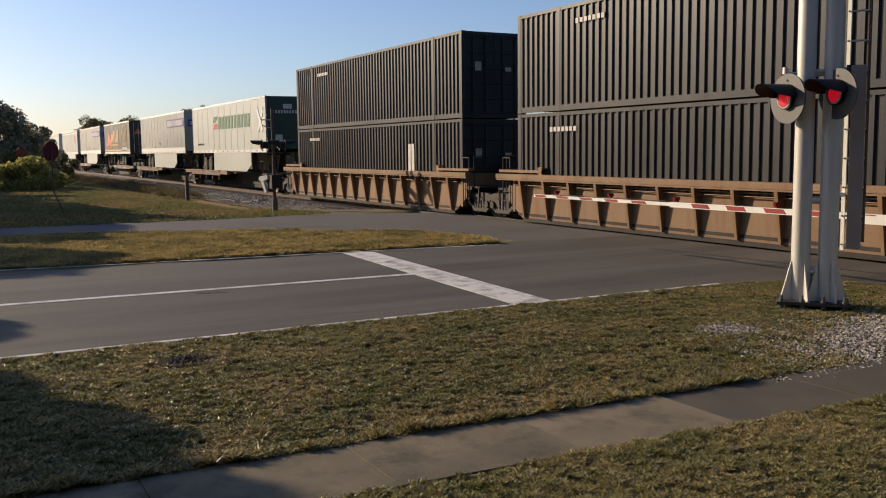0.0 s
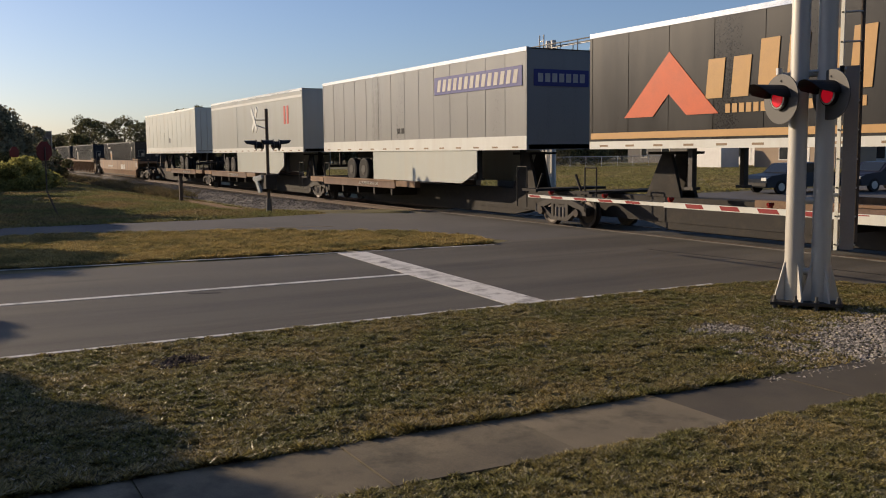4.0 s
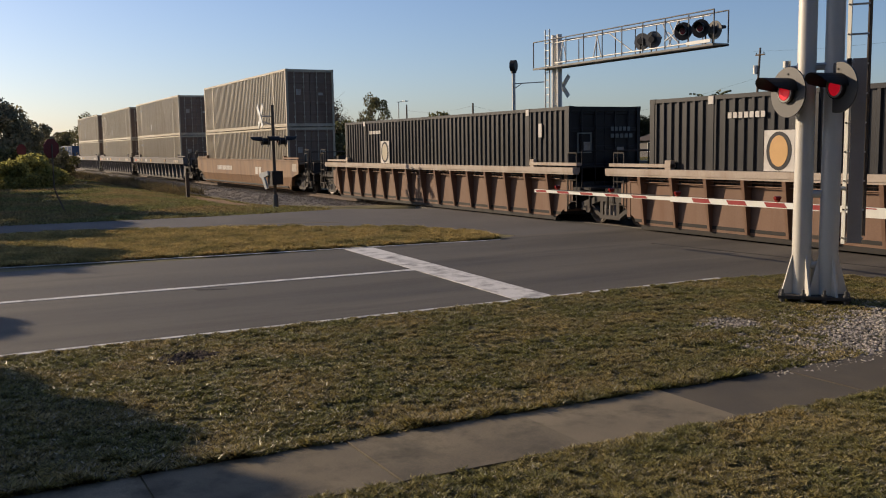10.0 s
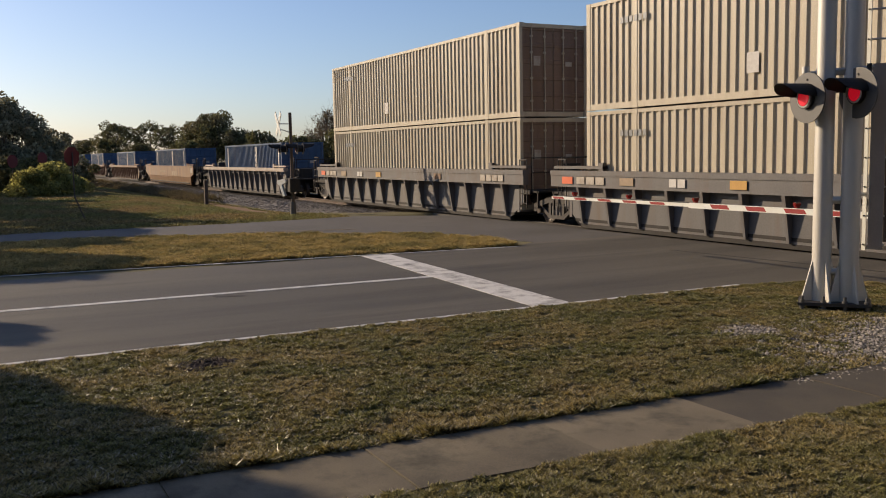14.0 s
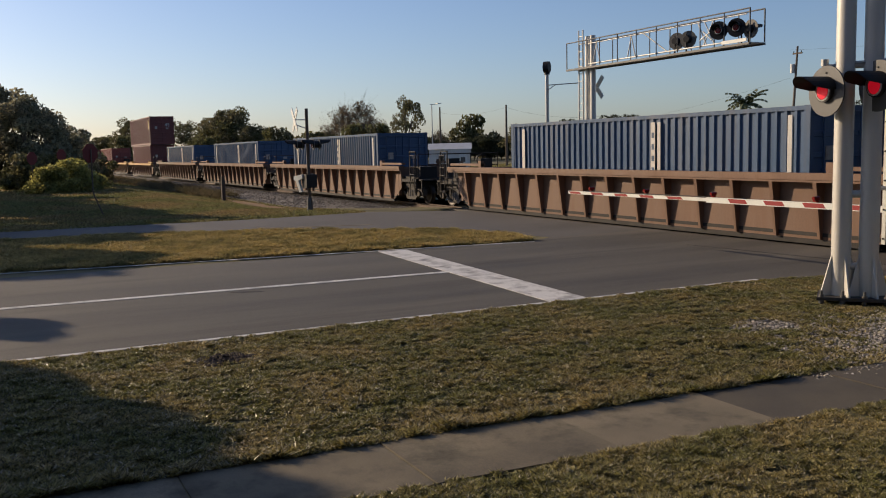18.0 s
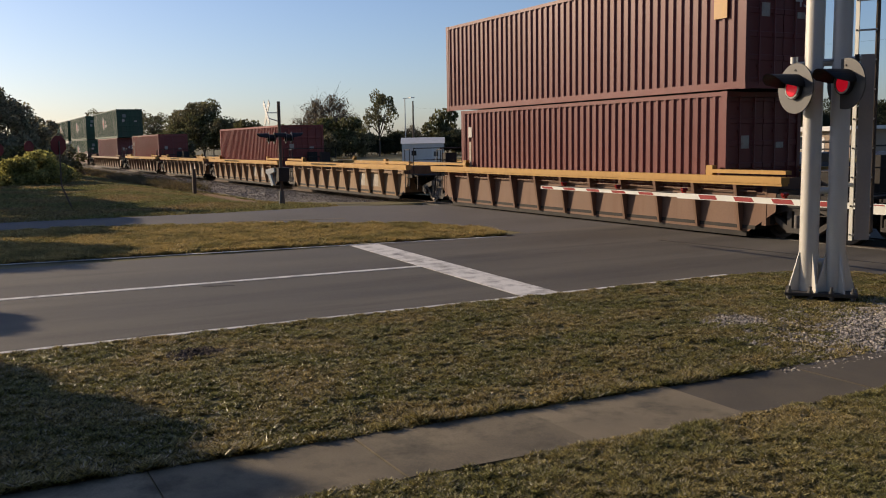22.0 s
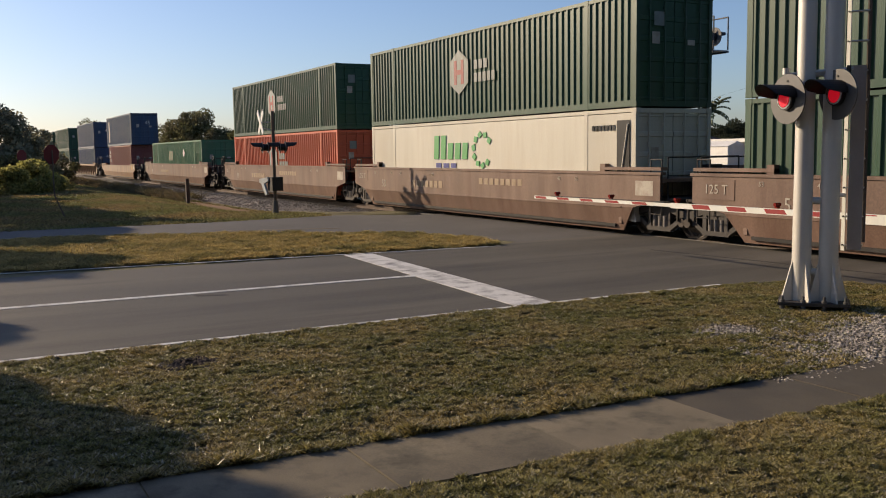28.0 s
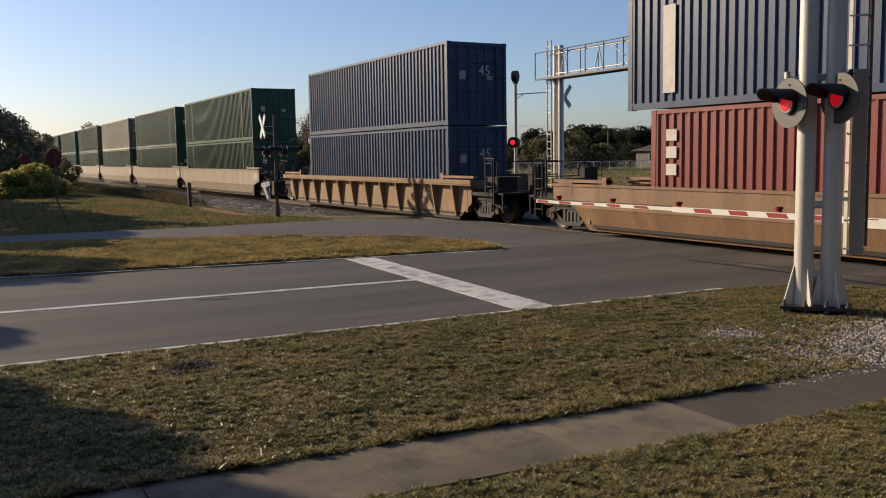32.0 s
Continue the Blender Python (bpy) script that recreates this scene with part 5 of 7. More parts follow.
def bars(c, x, z, w, h, material, n=1, gap=0.3, y=None, lean=0.0, name="marking", label="plain painted marking"):
    """Marking on the side that faces -y: n upright blocks, a little proud of it."""
    y = -(1.295 if y is None else y) - 0.004
    s = Shape()
    for i in range(n):
        a = x + i * w / n
        b = a + w / n * (1 - (gap if n > 1 else 0))
        s.plate([(a, z), (b, z), (b + lean, z + h), (a + lean, z + h)], y - 0.006, y + 0.006)
    return part(name, s, material, c, label)


# trucks (bogies), shared meshes
def truck_parts(owner, x):
    if "t" not in SHARED:
        f = Shape()
        for sgn in (-1, 1):
            y0, y1 = sorted((sgn * 0.98, sgn * 1.13))
            f.plate([(-1.22, 0.36), (-0.98, 0.36), (-0.9, 0.5), (-0.42, 0.64), (0.42, 0.64), (0.9, 0.5), (0.98, 0.36), (1.22, 0.36), (1.22, 0.58), (0.9, 0.68), (0.45, 0.8), (-0.45, 0.8), (-0.9, 0.68), (-1.22, 0.58)], y0, y1)
            for e in (-1, 1):
                q = [(e * 0.92, 0.52), (e * 0.8, 0.56), (e * 0.36, 0.3), (e * 0.4, 0.19)]
                f.plate(q if e > 0 else q[::-1], y0, y1)
                f.box(*sorted((e * 0.28, e * 0.4)), y0, y1, 0.28, 0.66)
            f.box(-0.42, 0.42, y0, y1, 0.17, 0.28)
        f.box(-0.25, 0.25, -1.1, 1.1, 0.55, 0.8)
        SHARED["t"] = f.data("truck_frame")
        SHARED["t"].materials.append(M["cast"])
        w = Shape().lathe([(-1.2, 0.11), (-1.1, 0.13), (-1.09, 0.08), (-0.83, 0.09), (-0.8, 0.13), (-0.76, 0.3), (-0.79, 0.36), (-0.79, 0.42), (-0.69, 0.425), (-0.66, 0.455), (-0.63, 0.44), (-0.65, 0.34), (-0.7, 0.12),
                           (-0.6, 0.08), (0.6, 0.08), (0.7, 0.12), (0.65, 0.34), (0.63, 0.44), (0.66, 0.455), (0.69, 0.425), (0.79, 0.42), (0.79, 0.36), (0.76, 0.3), (0.8, 0.13), (0.83, 0.09), (1.09, 0.08), (1.1, 0.13), (1.2, 0.11)])
        SHARED["w"] = w.data("wheelset")
        SHARED["w"].materials.append(M["wheel"])
        SHARED["s"] = Shape().tube((0, 0, 0.28), (0, 0, 0.55), 0.075, n=8).data("spring")
        SHARED["s"].materials.append(P["rib_grey"])
    t = part("truck", SHARED["t"], None, owner, "cast steel bogie with two wheelsets", (x, 0, 0))
    for dx in (-0.85, 0.85):
        part("wheelset", SHARED["w"], None, t, "worn steel wheels on an axle", (dx, 0, 0.42))
    for sgn in (-1, 1):
        for k in (-0.18, 0, 0.18):
            part("spring", SHARED["s"], None, t, "", (k, sgn * 1.06, 0))


SHARED = {}


OPEN_ENDS = (-184.3, -188.2, -246.8, -250.6, -270.6, -274.4, -333.3, -338.6, -356.95, -360.8, -380.8, -385.2, -404.3, -408.7, -467.3, -470.9, -550.9, -555.0,
             -575.0, -579.0, -638.2, -642.2, -663.1, -667.9, -687.0, -691.5, -710.4, -714.8)


def end_gear(c, x, sgn, m, deck=1.0):
    """Platform, railing, ladder and brake gear on a car's end; sgn points outwards. Coupled ends reach further than jointed ones."""
    place = c.matrix_basis.translation.x + x
    wall = x
    if min(abs(place - q) for q in OPEN_ENDS) < 0.06:
        x += sgn * 1.15
        part("end_sill", Shape().box(*sorted((wall - sgn * 0.4, x)), -1.18, -1.02, 0.72, 1.1).box(*sorted((wall - sgn * 0.4, x)), 1.02, 1.18, 0.72, 1.1).box(*sorted((x - sgn * 0.12, x)), -1.3, 1.3, 0.62, 1.02), M["underframe"], c)
        part("draft_box", Shape().box(*sorted((wall - sgn * 0.5, x)), -0.42, 0.42, 0.5, 0.9), M["underframe"], c)
        part("grab_iron", Shape().pipe([(x - sgn * 0.08, -1.3, 0.35), (x - sgn * 0.08, -1.3, 2.1), (x - sgn * 0.62, -1.3, 2.1), (x - sgn * 0.62, -1.3, 1.0)], 0.025, 6), M["underframe"], c)
        part("equipment_box", Shape().box(*sorted((wall + sgn * 0.1, wall + sgn * 0.75)), -0.95, -0.2, deck, deck + 0.5), M["underframe"], c)
        if sgn < 0:
            q = [(x + 0.08, 0.5 + 0.24 * math.cos(k * 0.5236), 1.72 + 0.24 * math.sin(k * 0.5236)) for k in range(13)]
            part("brake_wheel", Shape().pipe(q, 0.022, 6).tube(q[0], q[6], 0.016, n=6).tube(q[3], q[9], 0.016, n=6), M["underframe"], c, "round hand brake wheel")
    a, b = sorted((x, wall - sgn * 1.0))
    part("end_platform", Shape().box(a, b, -1.3, 1.3, deck - 0.12, deck).box(a, b, -0.35, 0.35, 0.45, deck - 0.12), M["underframe"], c)
    r = Shape().pipe([(x - sgn * 0.1, -1.36, 0.45), (x - sgn * 0.1, -1.36, 1.95), (x - sgn * 0.5, -1.36, 1.95), (x - sgn * 0.5, -1.36, 0.45)], 0.018, 6)
    for z in (0.6, 0.9, 1.2, 1.5):
        r.tube((x - sgn * 0.1, -1.36, z), (x - sgn * 0.5, -1.36, z), 0.014, n=6)
    part("ladder", r, M["cast"], c, "thin steel end ladder")
    part("railing", Shape().pipe([(x - sgn * 0.06, -1.2, deck), (x - sgn * 0.06, -1.2, 2.0), (x - sgn * 0.06, 1.2, 2.0), (x - sgn * 0.06, 1.2, deck)], 0.018, 6)
         .tube((x - sgn * 0.06, -1.2, 1.55), (x - sgn * 0.06, 1.2, 1.55), 0.015, n=6), M["underframe"], c)
    part("air_reservoir", Shape().tube((x - sgn * 0.2, -0.75, 0.72), (x - sgn * 0.95, -0.75, 0.72), 0.17, n=14), M["underframe"], c)
    part("brake_stand", Shape().box(*sorted((x - sgn * 0.18, x - sgn * 0.42)), 0.25, 0.75, deck, deck + 0.8), M["underframe"], c)
    part("air_hose", Shape().pipe([(x, -0.35, 0.72), (x + sgn * 0.2, -0.36, 0.5), (x + sgn * 0.45, -0.3, 0.42), (x + sgn * 0.7, -0.24, 0.5)], 0.03, 6), M["tyre"], c)
    part("crossover_step", Shape().box(*sorted((x + sgn * 0.02, x + sgn * 0.38)), -1.25, 1.25, deck - 0.06, deck).box(*sorted((x + sgn * 0.3, x + sgn * 0.34)), -1.25, -1.2, 0.45, deck), M["underframe"], c)
    part("coupler", Shape().box(min(x, x + sgn * 0.75), max(x, x + sgn * 0.75), -0.13, 0.13, 0.72, 0.98).box(*sorted((x + sgn * 0.55, x + sgn * 0.82)), -0.2, 0.2, 0.68, 1.02), M["underframe"], c)


def ribbed_well(x0, x1, side, chord, top=1.55, ribs=14, trucks="LR", label="", brake=False):
    L, h = x1 - x0, (x1 - x0) / 2
    tone = {"rib_brown": "rusty brown", "rib_orange": "orange-brown", "rib_grey": "grimy grey", "rib_tan": "buff", "smooth_buff": "pale buff"}[side]
    c = thing("well_car", label or f"{tone} ribbed steel well car rolling on the track", "railway wagon", pose(x0 + h, YC, 0), "well cars of the train")
    m, k = P[side], P[chord]
    for sgn in (-1, 1):
        o = sgn * WELL_W

        def yy(d0, d1):
            return sorted((o - sgn * d0, o - sgn * d1))
        deep = 0.46 if side == chord == "rib_grey" else 0.19
        part("top_chord", Shape().box(-h, h, *yy(-0.11, 0.14), top - 0.14, top).box(-h, h, *yy(-0.09, 0.1), top - deep, top - 0.14), k, c)
        slotted = side == "rib_orange" or chord in ("chord_pale", "yellow")
        q = top - (0.36 if slotted else 0.12)
        part("side_sheet", Shape().plate([(-h + 1.1, 0.14), (h - 1.1, 0.14), (h - 0.35, 0.62), (h - 0.35, q), (-h + 0.35, q), (-h + 0.35, 0.62)], *yy(0.15, 0.162)), m, c)
        part("bottom_sill", Shape().box(-h + 1.15, h - 1.15, *yy(0.146, 0.26), 0.03, 0.137), M["underframe"], c)
        if (side, top, sgn) not in SHARED:
            r = Shape()
            b0, b1 = yy(0.07, 0.152)
            t0, t1 = yy(-0.1, 0.152)
            q = top - deep
            r.hexa([(-0.035, b0, 0.15), (0.035, b0, 0.15), (0.035, b1, 0.15), (-0.035, b1, 0.15), (-0.05, t0, q), (0.05, t0, q), (0.05, t1, q), (-0.05, t1, q)])
            SHARED[side, top, sgn] = r.data("rib")
            SHARED[side, top, sgn].materials.append(m)
        for i in range(ribs):
            part("rib", SHARED[side, top, sgn], None, c, "", (-h + 1.3 + i * (L - 2.6) / (ribs - 1), 0, 0))
        for z in (top - 0.25, top - 0.33) if slotted else ():
            part("lashing_rail", Shape().tube((-h + 0.8, o - sgn * 0.05, z), (h - 0.8, o - sgn * 0.05, z), 0.016, n=6), m, c)
        for e in (-1, 1):
            part("walkway_bar", Shape().box(*sorted((e * h, e * (h - 2.3))), *yy(0.02, 0.2), top + 0.05, top + 0.13).box(*sorted((e * (h - 2.1), e * (h - 2.3))), *yy(0.03, 0.16), top, top + 0.22), k, c)
    part("floor", Shape().box(-h + 0.9, h - 0.9, -WELL_W + 0.14, WELL_W - 0.14, 0.2, 0.28), M["underframe"], c)
    for e in (-1, 1):
        part("bulkhead", Shape().box(*sorted((e * (h - 0.6), e * (h - 0.72))), -WELL_W + 0.14, WELL_W - 0.14, 0.3, top - 0.05), m, c)
        end_gear(c, e * h, e, m)
    if "L" in trucks:
        truck_parts(c, -h - 0.35 if "l" not in trucks else -h - 0.2)
    if "R" in trucks:
        truck_parts(c, h + 0.2)
    if brake:
        part("brake_wheel", Shape().tube((h - 0.15, 0.5, 1.9), (h - 0.12, 0.5, 1.9), 0.28, n=16), M["underframe"], c)
    rolling.append((c, c.matrix_basis.copy()))
    return c


def smooth_well(x0, x1, side, top=1.6, label="", trucks="LR", lettering=(), bright=False):
    L, h = x1 - x0, (x1 - x0) / 2
    tone = {"smooth_orange": "faded orange", "smooth_brown": "dull brown", "smooth_buff": "pale buff"}[side]
    c = thing("well_car", label or f"{tone} flat-sided steel well car rolling on the track", "railway wagon", pose(x0 + h, YC, 0), "well cars of the train")
    m = P[side]
    for sgn in (-1, 1):
        o = sgn * WELL_W

        def yy(d0, d1):
            return sorted((o - sgn * d0, o - sgn * d1))
        low = Shape()
        yb, yt = yy(0.13, 0.17), yy(0.0, 0.04)
        low.hexa([(-h + 1.55, yb[0], 0.12), (h - 1.55, yb[0], 0.12), (h - 1.55, yb[1], 0.12), (-h + 1.55, yb[1], 0.12), (-h + 1.05, yt[0], 0.74), (h - 1.05, yt[0], 0.74), (h - 1.05, yt[1], 0.74), (-h + 1.05, yt[1], 0.74)])
        part("lower_sheet", low, m, c)
        part("side_sheet", Shape().plate([(-h + 1.05, 0.74), (h - 1.05, 0.74), (h - 0.05, 0.95), (h - 0.05, top - 0.06), (-h + 0.05, top - 0.06), (-h + 0.05, 0.95)], *yy(0.0, 0.04)), m, c)
        part("top_chord", Shape().box(-h, h, *yy(-0.03, 0.15), top - 0.07, top), m, c)
        part("fold_line", Shape().box(-h + 1.5, h - 1.5, *yy(-0.012, 0.0), 0.72, 0.76), m, c)
        for e in (-1, 1):
            part("walkway_bar", Shape().box(*sorted((e * (h - 0.05), e * (h - 2.4))), *yy(0.02, 0.25), top + 0.04, top + 0.12).box(*sorted((e * (h - 2.2), e * (h - 2.4))), *yy(0.03, 0.2), top, top + 0.2), m, c)
            part("stencil_panel", Shape().box(*sorted((e * (h - 0.3), e * (h - 0.95))), *yy(-0.006, 0.0), 1.05, 1.42), P["faded"] if e > 0 and sgn < 0 else m, c)
    part("floor", Shape().box(-h + 1.8, h - 1.8, -WELL_W + 0.05, WELL_W - 0.05, 0.2, 0.28), M["underframe"], c)
    for e in (-1, 1):
        part("bulkhead", Shape().box(*sorted((e * (h - 1.55), e * (h - 1.67))), -WELL_W + 0.06, WELL_W - 0.06, 0.3, top - 0.05), m, c)
        part("end_deck", Shape().box(*sorted((e * (h - 0.02), e * (h - 1.6))), -WELL_W + 0.06, WELL_W - 0.06, top - 0.25, top - 0.16), m, c)
        end_gear(c, e * h, e, m)
        truck_parts(c, e * (h - 0.45))
    if side == "smooth_orange" and x0 < -600:
        part("yellow_mark", Shape().box(h - 1.75, h - 1.2, -WELL_W - 0.006, -WELL_W, 1.0, 1.42), P["yellow"], c, "yellow painted square")
    if side == "smooth_brown":
        part("size_mark", words("53", 0.4), P["faded"], c, "white number 53", (-h + 2.9, -WELL_W - 0.006, 1.0))
        part("load_plate", Shape().box(-h + 0.25, -h + 1.35, -WELL_W - 0.012, -WELL_W, 1.05, 1.5), m, c, "outlined load plate")
        for dx, tx in ((2.1, "53"), (3.6, "45"), (4.4, "45"), (7.0, "53"), (L - 4.2, "45"), (L - 3.4, "53")):
            part("slot_mark", words(tx, 0.15), P["faded"], c, f"small pale number {tx}", (-h + dx, -WELL_W - 0.006, 1.42))
        part("load_mark", words("125 T", 0.3), P["faded"], c, "pale lettering 125 T", (-h + 0.8, -WELL_W - 0.018, 1.27))
    for i, (x, z, w, hh, k) in enumerate(lettering):
        bars(c, x, z, w, hh, P["mark"] if bright else P["faded_low"], k, 0.3, WELL_W, 0.0, "lettering", "faded white lettering blocks")
    rolling.append((c, c.matrix_basis.copy()))
    return c


def spine_car(x0, x1, hitch, wheels, label, last=False):
    """A skeleton wagon between x0 and x1 that carries one trailer; hitch and wheels: where these stand, from the middle."""
    h = (x1 - x0) / 2
    c = thing("spine_car", label, "railway wagon", pose(x0 + h, YC, 0), "spine cars of the train")
    part("centre_sill", Shape().box(-h, h, -0.28, 0.28, 0.3, 0.95).plate([(-h + 2.6, 0.3), (h - 2.6, 0.3), (h - 3.6, 0.12), (-h + 3.6, 0.12)], -0.26, 0.26), M["underframe"], c, "grimy centre beam")
    for sgn in (-1, 1):
        y0, y1 = sorted((sgn * 0.55, sgn * 1.36))
        part("wheel_ramp", Shape().box(wheels - 3.6, wheels + 3.6, y0, y1, 0.86, 0.93).box(wheels - 3.6, wheels + 3.6, *sorted((sgn * 1.36, sgn * 1.42)), 0.78, 1.04), P["smooth_brown"], c, "dull brown wheel platform")
        part("ramp_edge", Shape().box(wheels - 3.6, wheels + 3.6, *sorted((sgn * 1.34, sgn * 1.45)), 1.04, 1.1), P["smooth_orange"], c, "worn orange edge of the platform")
        for q in (-1, 1):
            part("guide_rail", Shape().box(*sorted((wheels + q * 3.7, wheels + q * 5.3)), *sorted((sgn * 1.2, sgn * 1.42)), 0.86, 1.08), P["smooth_orange"], c, "short faded orange guide rail")
        for k in range(5):
            x = wheels - 3.2 + k * 1.6
            part("bracket", Shape().plate([(x - 0.06, 0.5), (x + 0.06, 0.5), (x + 0.06, 0.86), (x - 0.06, 0.86)], *sorted((sgn * 0.28, sgn * 1.36))), M["underframe"], c)
    part("lettering", words("ALL PURPOSE SPINE CAR", 0.17), P["mark"], c, "pale lettering ALL PURPOSE SPINE CAR", (wheels + 1.2, -1.428, 0.92))
    part("hitch_stand", Shape().plate([(hitch - 0.8, 0.95), (hitch + 0.5, 0.95), (hitch + 0.12, 2.08), (hitch - 0.2, 2.08)], -0.3, -0.2).plate([(hitch - 0.8, 0.95), (hitch + 0.5, 0.95), (hitch + 0.12, 2.08),
         (hitch - 0.2, 2.08)], 0.2, 0.3).box(hitch - 0.5, hitch + 0.5, -0.5, 0.5, 2.05, 2.12), M["underframe"], c)
    for e in (-1, 1):
        if e < 0 or last:
            truck_parts(c, e * h)
        r = Shape().pipe([(e * (h - 1.4), -1.3, 0.5), (e * (h - 1.4), -1.3, 1.7), (e * (h - 1.9), -1.3, 1.7), (e * (h - 1.9), -1.3, 0.5)], 0.02, 6)
        part("grab_rail", r, M["underframe"], c)
        part("cross_step", Shape().box(*sorted((e * (h - 0.9), e * (h - 1.6))), -1.32, 1.32, 0.98, 1.05), M["underframe"], c)
        part("air_hose", Shape().tube((e * (h - 0.5), -0.5, 0.6), (e * (h - 0.7), -0.7, 0.25), 0.035, n=8), M["underframe"], c)
        part("hose_bracket", Shape().tube((e * (h - 1.1), -1.15, 0.95), (e * (h - 0.8), -1.15, 1.5), 0.035, n=8), M["underframe"], c)
    rolling.append((c, c.matrix_basis.copy()))
    return c


def trailer(x_left, L, skin, nose, front_right=True, skirt=False, ribs=12, label="", band=0.3, rail_light=True):
    """A road trailer on a spine car; its front points to +x, or to -x."""
    h = L / 2
    top, bot, w = 5.24, 2.2, 1.295
    at = pose(x_left + h, YC, 0)
    c = thing("semi_trailer", label, "trailer", at, "trailers of the train")
    e = 1 if front_right else -1
    for sgn in (-1, 1):
        y0, y1 = sorted((sgn * w, sgn * (w - 0.04)))
        part("side_wall", Shape().box(-h + 0.05, h - 0.05, y0, y1, bot + band, top - 0.1), P[skin], c)
        part("bottom_band", Shape().box(-h, h, *sorted((sgn * (w + 0.012), sgn * (w - 0.05))), bot, bot + band), M["white"], c, "white painted lower rail")
        part("top_rail", Shape().box(-h, h, *sorted((sgn * (w + 0.012), sgn * (w - 0.05))), top - 0.12, top), P["chrome"] if rail_light else P[skin], c)
        r = Shape()
        for i in range(ribs + 1):
            x = -h + 0.06 + i * (L - 0.12) / ribs
            r.box(x - 0.03, x + 0.03, *sorted((sgn * (w + 0.008), sgn * w)), bot + band, top - 0.12)
        part("panel_seam", r, P[skin], c)
        d = Shape()
        for i in range(14):
            x = -h + 0.6 + i * (L - 1.2) / 13
            d.box(x - 0.16, x + 0.16, *sorted((sgn * (w + 0.018), sgn * (w + 0.01))), bot + 0.06, bot + 0.11)
        part("reflector_tape", d, P["faded_low"], c, "broken strip of reflector tape")
    part("roof", Shape().box(-h, h, -w + 0.05, w - 0.05, top - 0.06, top - 0.02), M["white"], c)
    part("floor", Shape().box(-h, h, -w + 0.05, w - 0.05, bot + 0.02, bot + 0.16), M["underframe"], c)
    part("front_wall", Shape().box(*sorted((e * h, e * (h - 0.05))), -w + 0.02, w - 0.02, bot, top - 0.02), P[nose], c)
    for a, b in ((-w - 0.004, -w + 0.08), (w - 0.08, w + 0.004)):
        part("nose_post", Shape().box(*sorted((e * (h + 0.01), e * (h - 0.1))), a, b, bot, top), P["chrome"] if nose != skin else P[nose], c)
    for sgn in (-1, 1):
        a, b = sorted((sgn * 0.01, sgn * (w - 0.07)))
        door = part("rear_door", Shape().box(*sorted((-e * (h - 0.005), -e * (h - 0.04))), a, b, bot + 0.12, top - 0.12), P[nose] if front_right else P[skin], c)
        for k in (0.25, 0.6):
            y = a + (b - a) * k
            part("lock_rod", Shape().tube((-e * (h + 0.012), y, bot + 0.1), (-e * (h + 0.012), y, top - 0.15), 0.018, n=6), M["steel"], door)
    part("rear_frame", Shape().box(*sorted((-e * (h + 0.006), -e * (h - 0.12))), -w - 0.004, -w + 0.07, bot, top).box(*sorted((-e * (h + 0.006), -e * (h - 0.12))), w - 0.07, w + 0.004, bot, top)
         .box(*sorted((-e * (h + 0.006), -e * (h - 0.12))), -w, w, top - 0.13, top - 0.002).box(*sorted((-e * (h + 0.006), -e * (h - 0.12))), -w, w, bot, bot + 0.12), P[skin], c)
    part("underride_bar", Shape().box(*sorted((-e * (h - 0.05), -e * (h - 0.15))), -1.1, 1.1, 1.5, 1.62).box(*sorted((-e * (h - 0.05), -e * (h - 0.15))), -0.6, -0.5, 1.6, bot).box(*sorted((-e * (h - 0.05), -e * (h - 0.15))), 0.5, 0.6, 1.6, bot), M["underframe"], c)
    ax = -e * (h - 3.6)
    part("bogie_frame", Shape().box(ax - 1.6, ax + 1.6, -0.55, -0.4, 1.7, 2.2).box(ax - 1.6, ax + 1.6, 0.4, 0.55, 1.7, 2.2), M["underframe"], c)
    if "tyre" not in SHARED:
        SHARED["tyre"] = Shape().lathe([(-0.13, 0.28), (-0.142, 0.42), (-0.11, 0.49), (-0.08, 0.5), (0.08, 0.5), (0.11, 0.49), (0.142, 0.42), (0.13, 0.28)][::-1], 28).data("tyre")
        SHARED["tyre"].materials.append(M["tyre"])
        rim = Shape().lathe([(-0.14, 0.1), (-0.14, 0.2), (-0.06, 0.24), (-0.11, 0.285), (-0.04, 0.29), (0.1, 0.29)][::-1], 24)
        for k in range(8):
            rim.tube((0.155 * math.cos(k * 0.785), -0.16, 0.155 * math.sin(k * 0.785)), (0.155 * math.cos(k * 0.785), -0.12, 0.155 * math.sin(k * 0.785)), 0.018, n=6)
        SHARED["rim"] = rim.data("rim")
        SHARED["rim"].materials.append(M["rim"])
        SHARED["axle"] = Shape().tube((0, -1.1, 0), (0, 1.1, 0), 0.07, n=8).data("axle")
        SHARED["axle"].materials.append(M["underframe"])
    for dx in (-0.62, 0.62):
        part("axle", SHARED["axle"], None, c, "", (ax + dx, 0, 1.44))
        for sgn in (-1, 1):
            for off in (0.0, 0.33):
                t = part("tyre", SHARED["tyre"], None, c, "black rubber tyre", (ax + dx, sgn * (1.14 - off), 1.44))
                if off == 0:
                    part("rim", SHARED["rim"], None, t, "dull steel rim", pose(0, 0, 0, 0, 0, 0 if sgn < 0 else 180))
    lg = e * (h - 3.4)
    part("landing_leg", Shape().box(lg - 0.07, lg + 0.07, -0.95, -0.8, 1.25, 2.2).box(lg - 0.15, lg + 0.15, -1.0, -0.75, 1.2, 1.27), M["rim"], c)
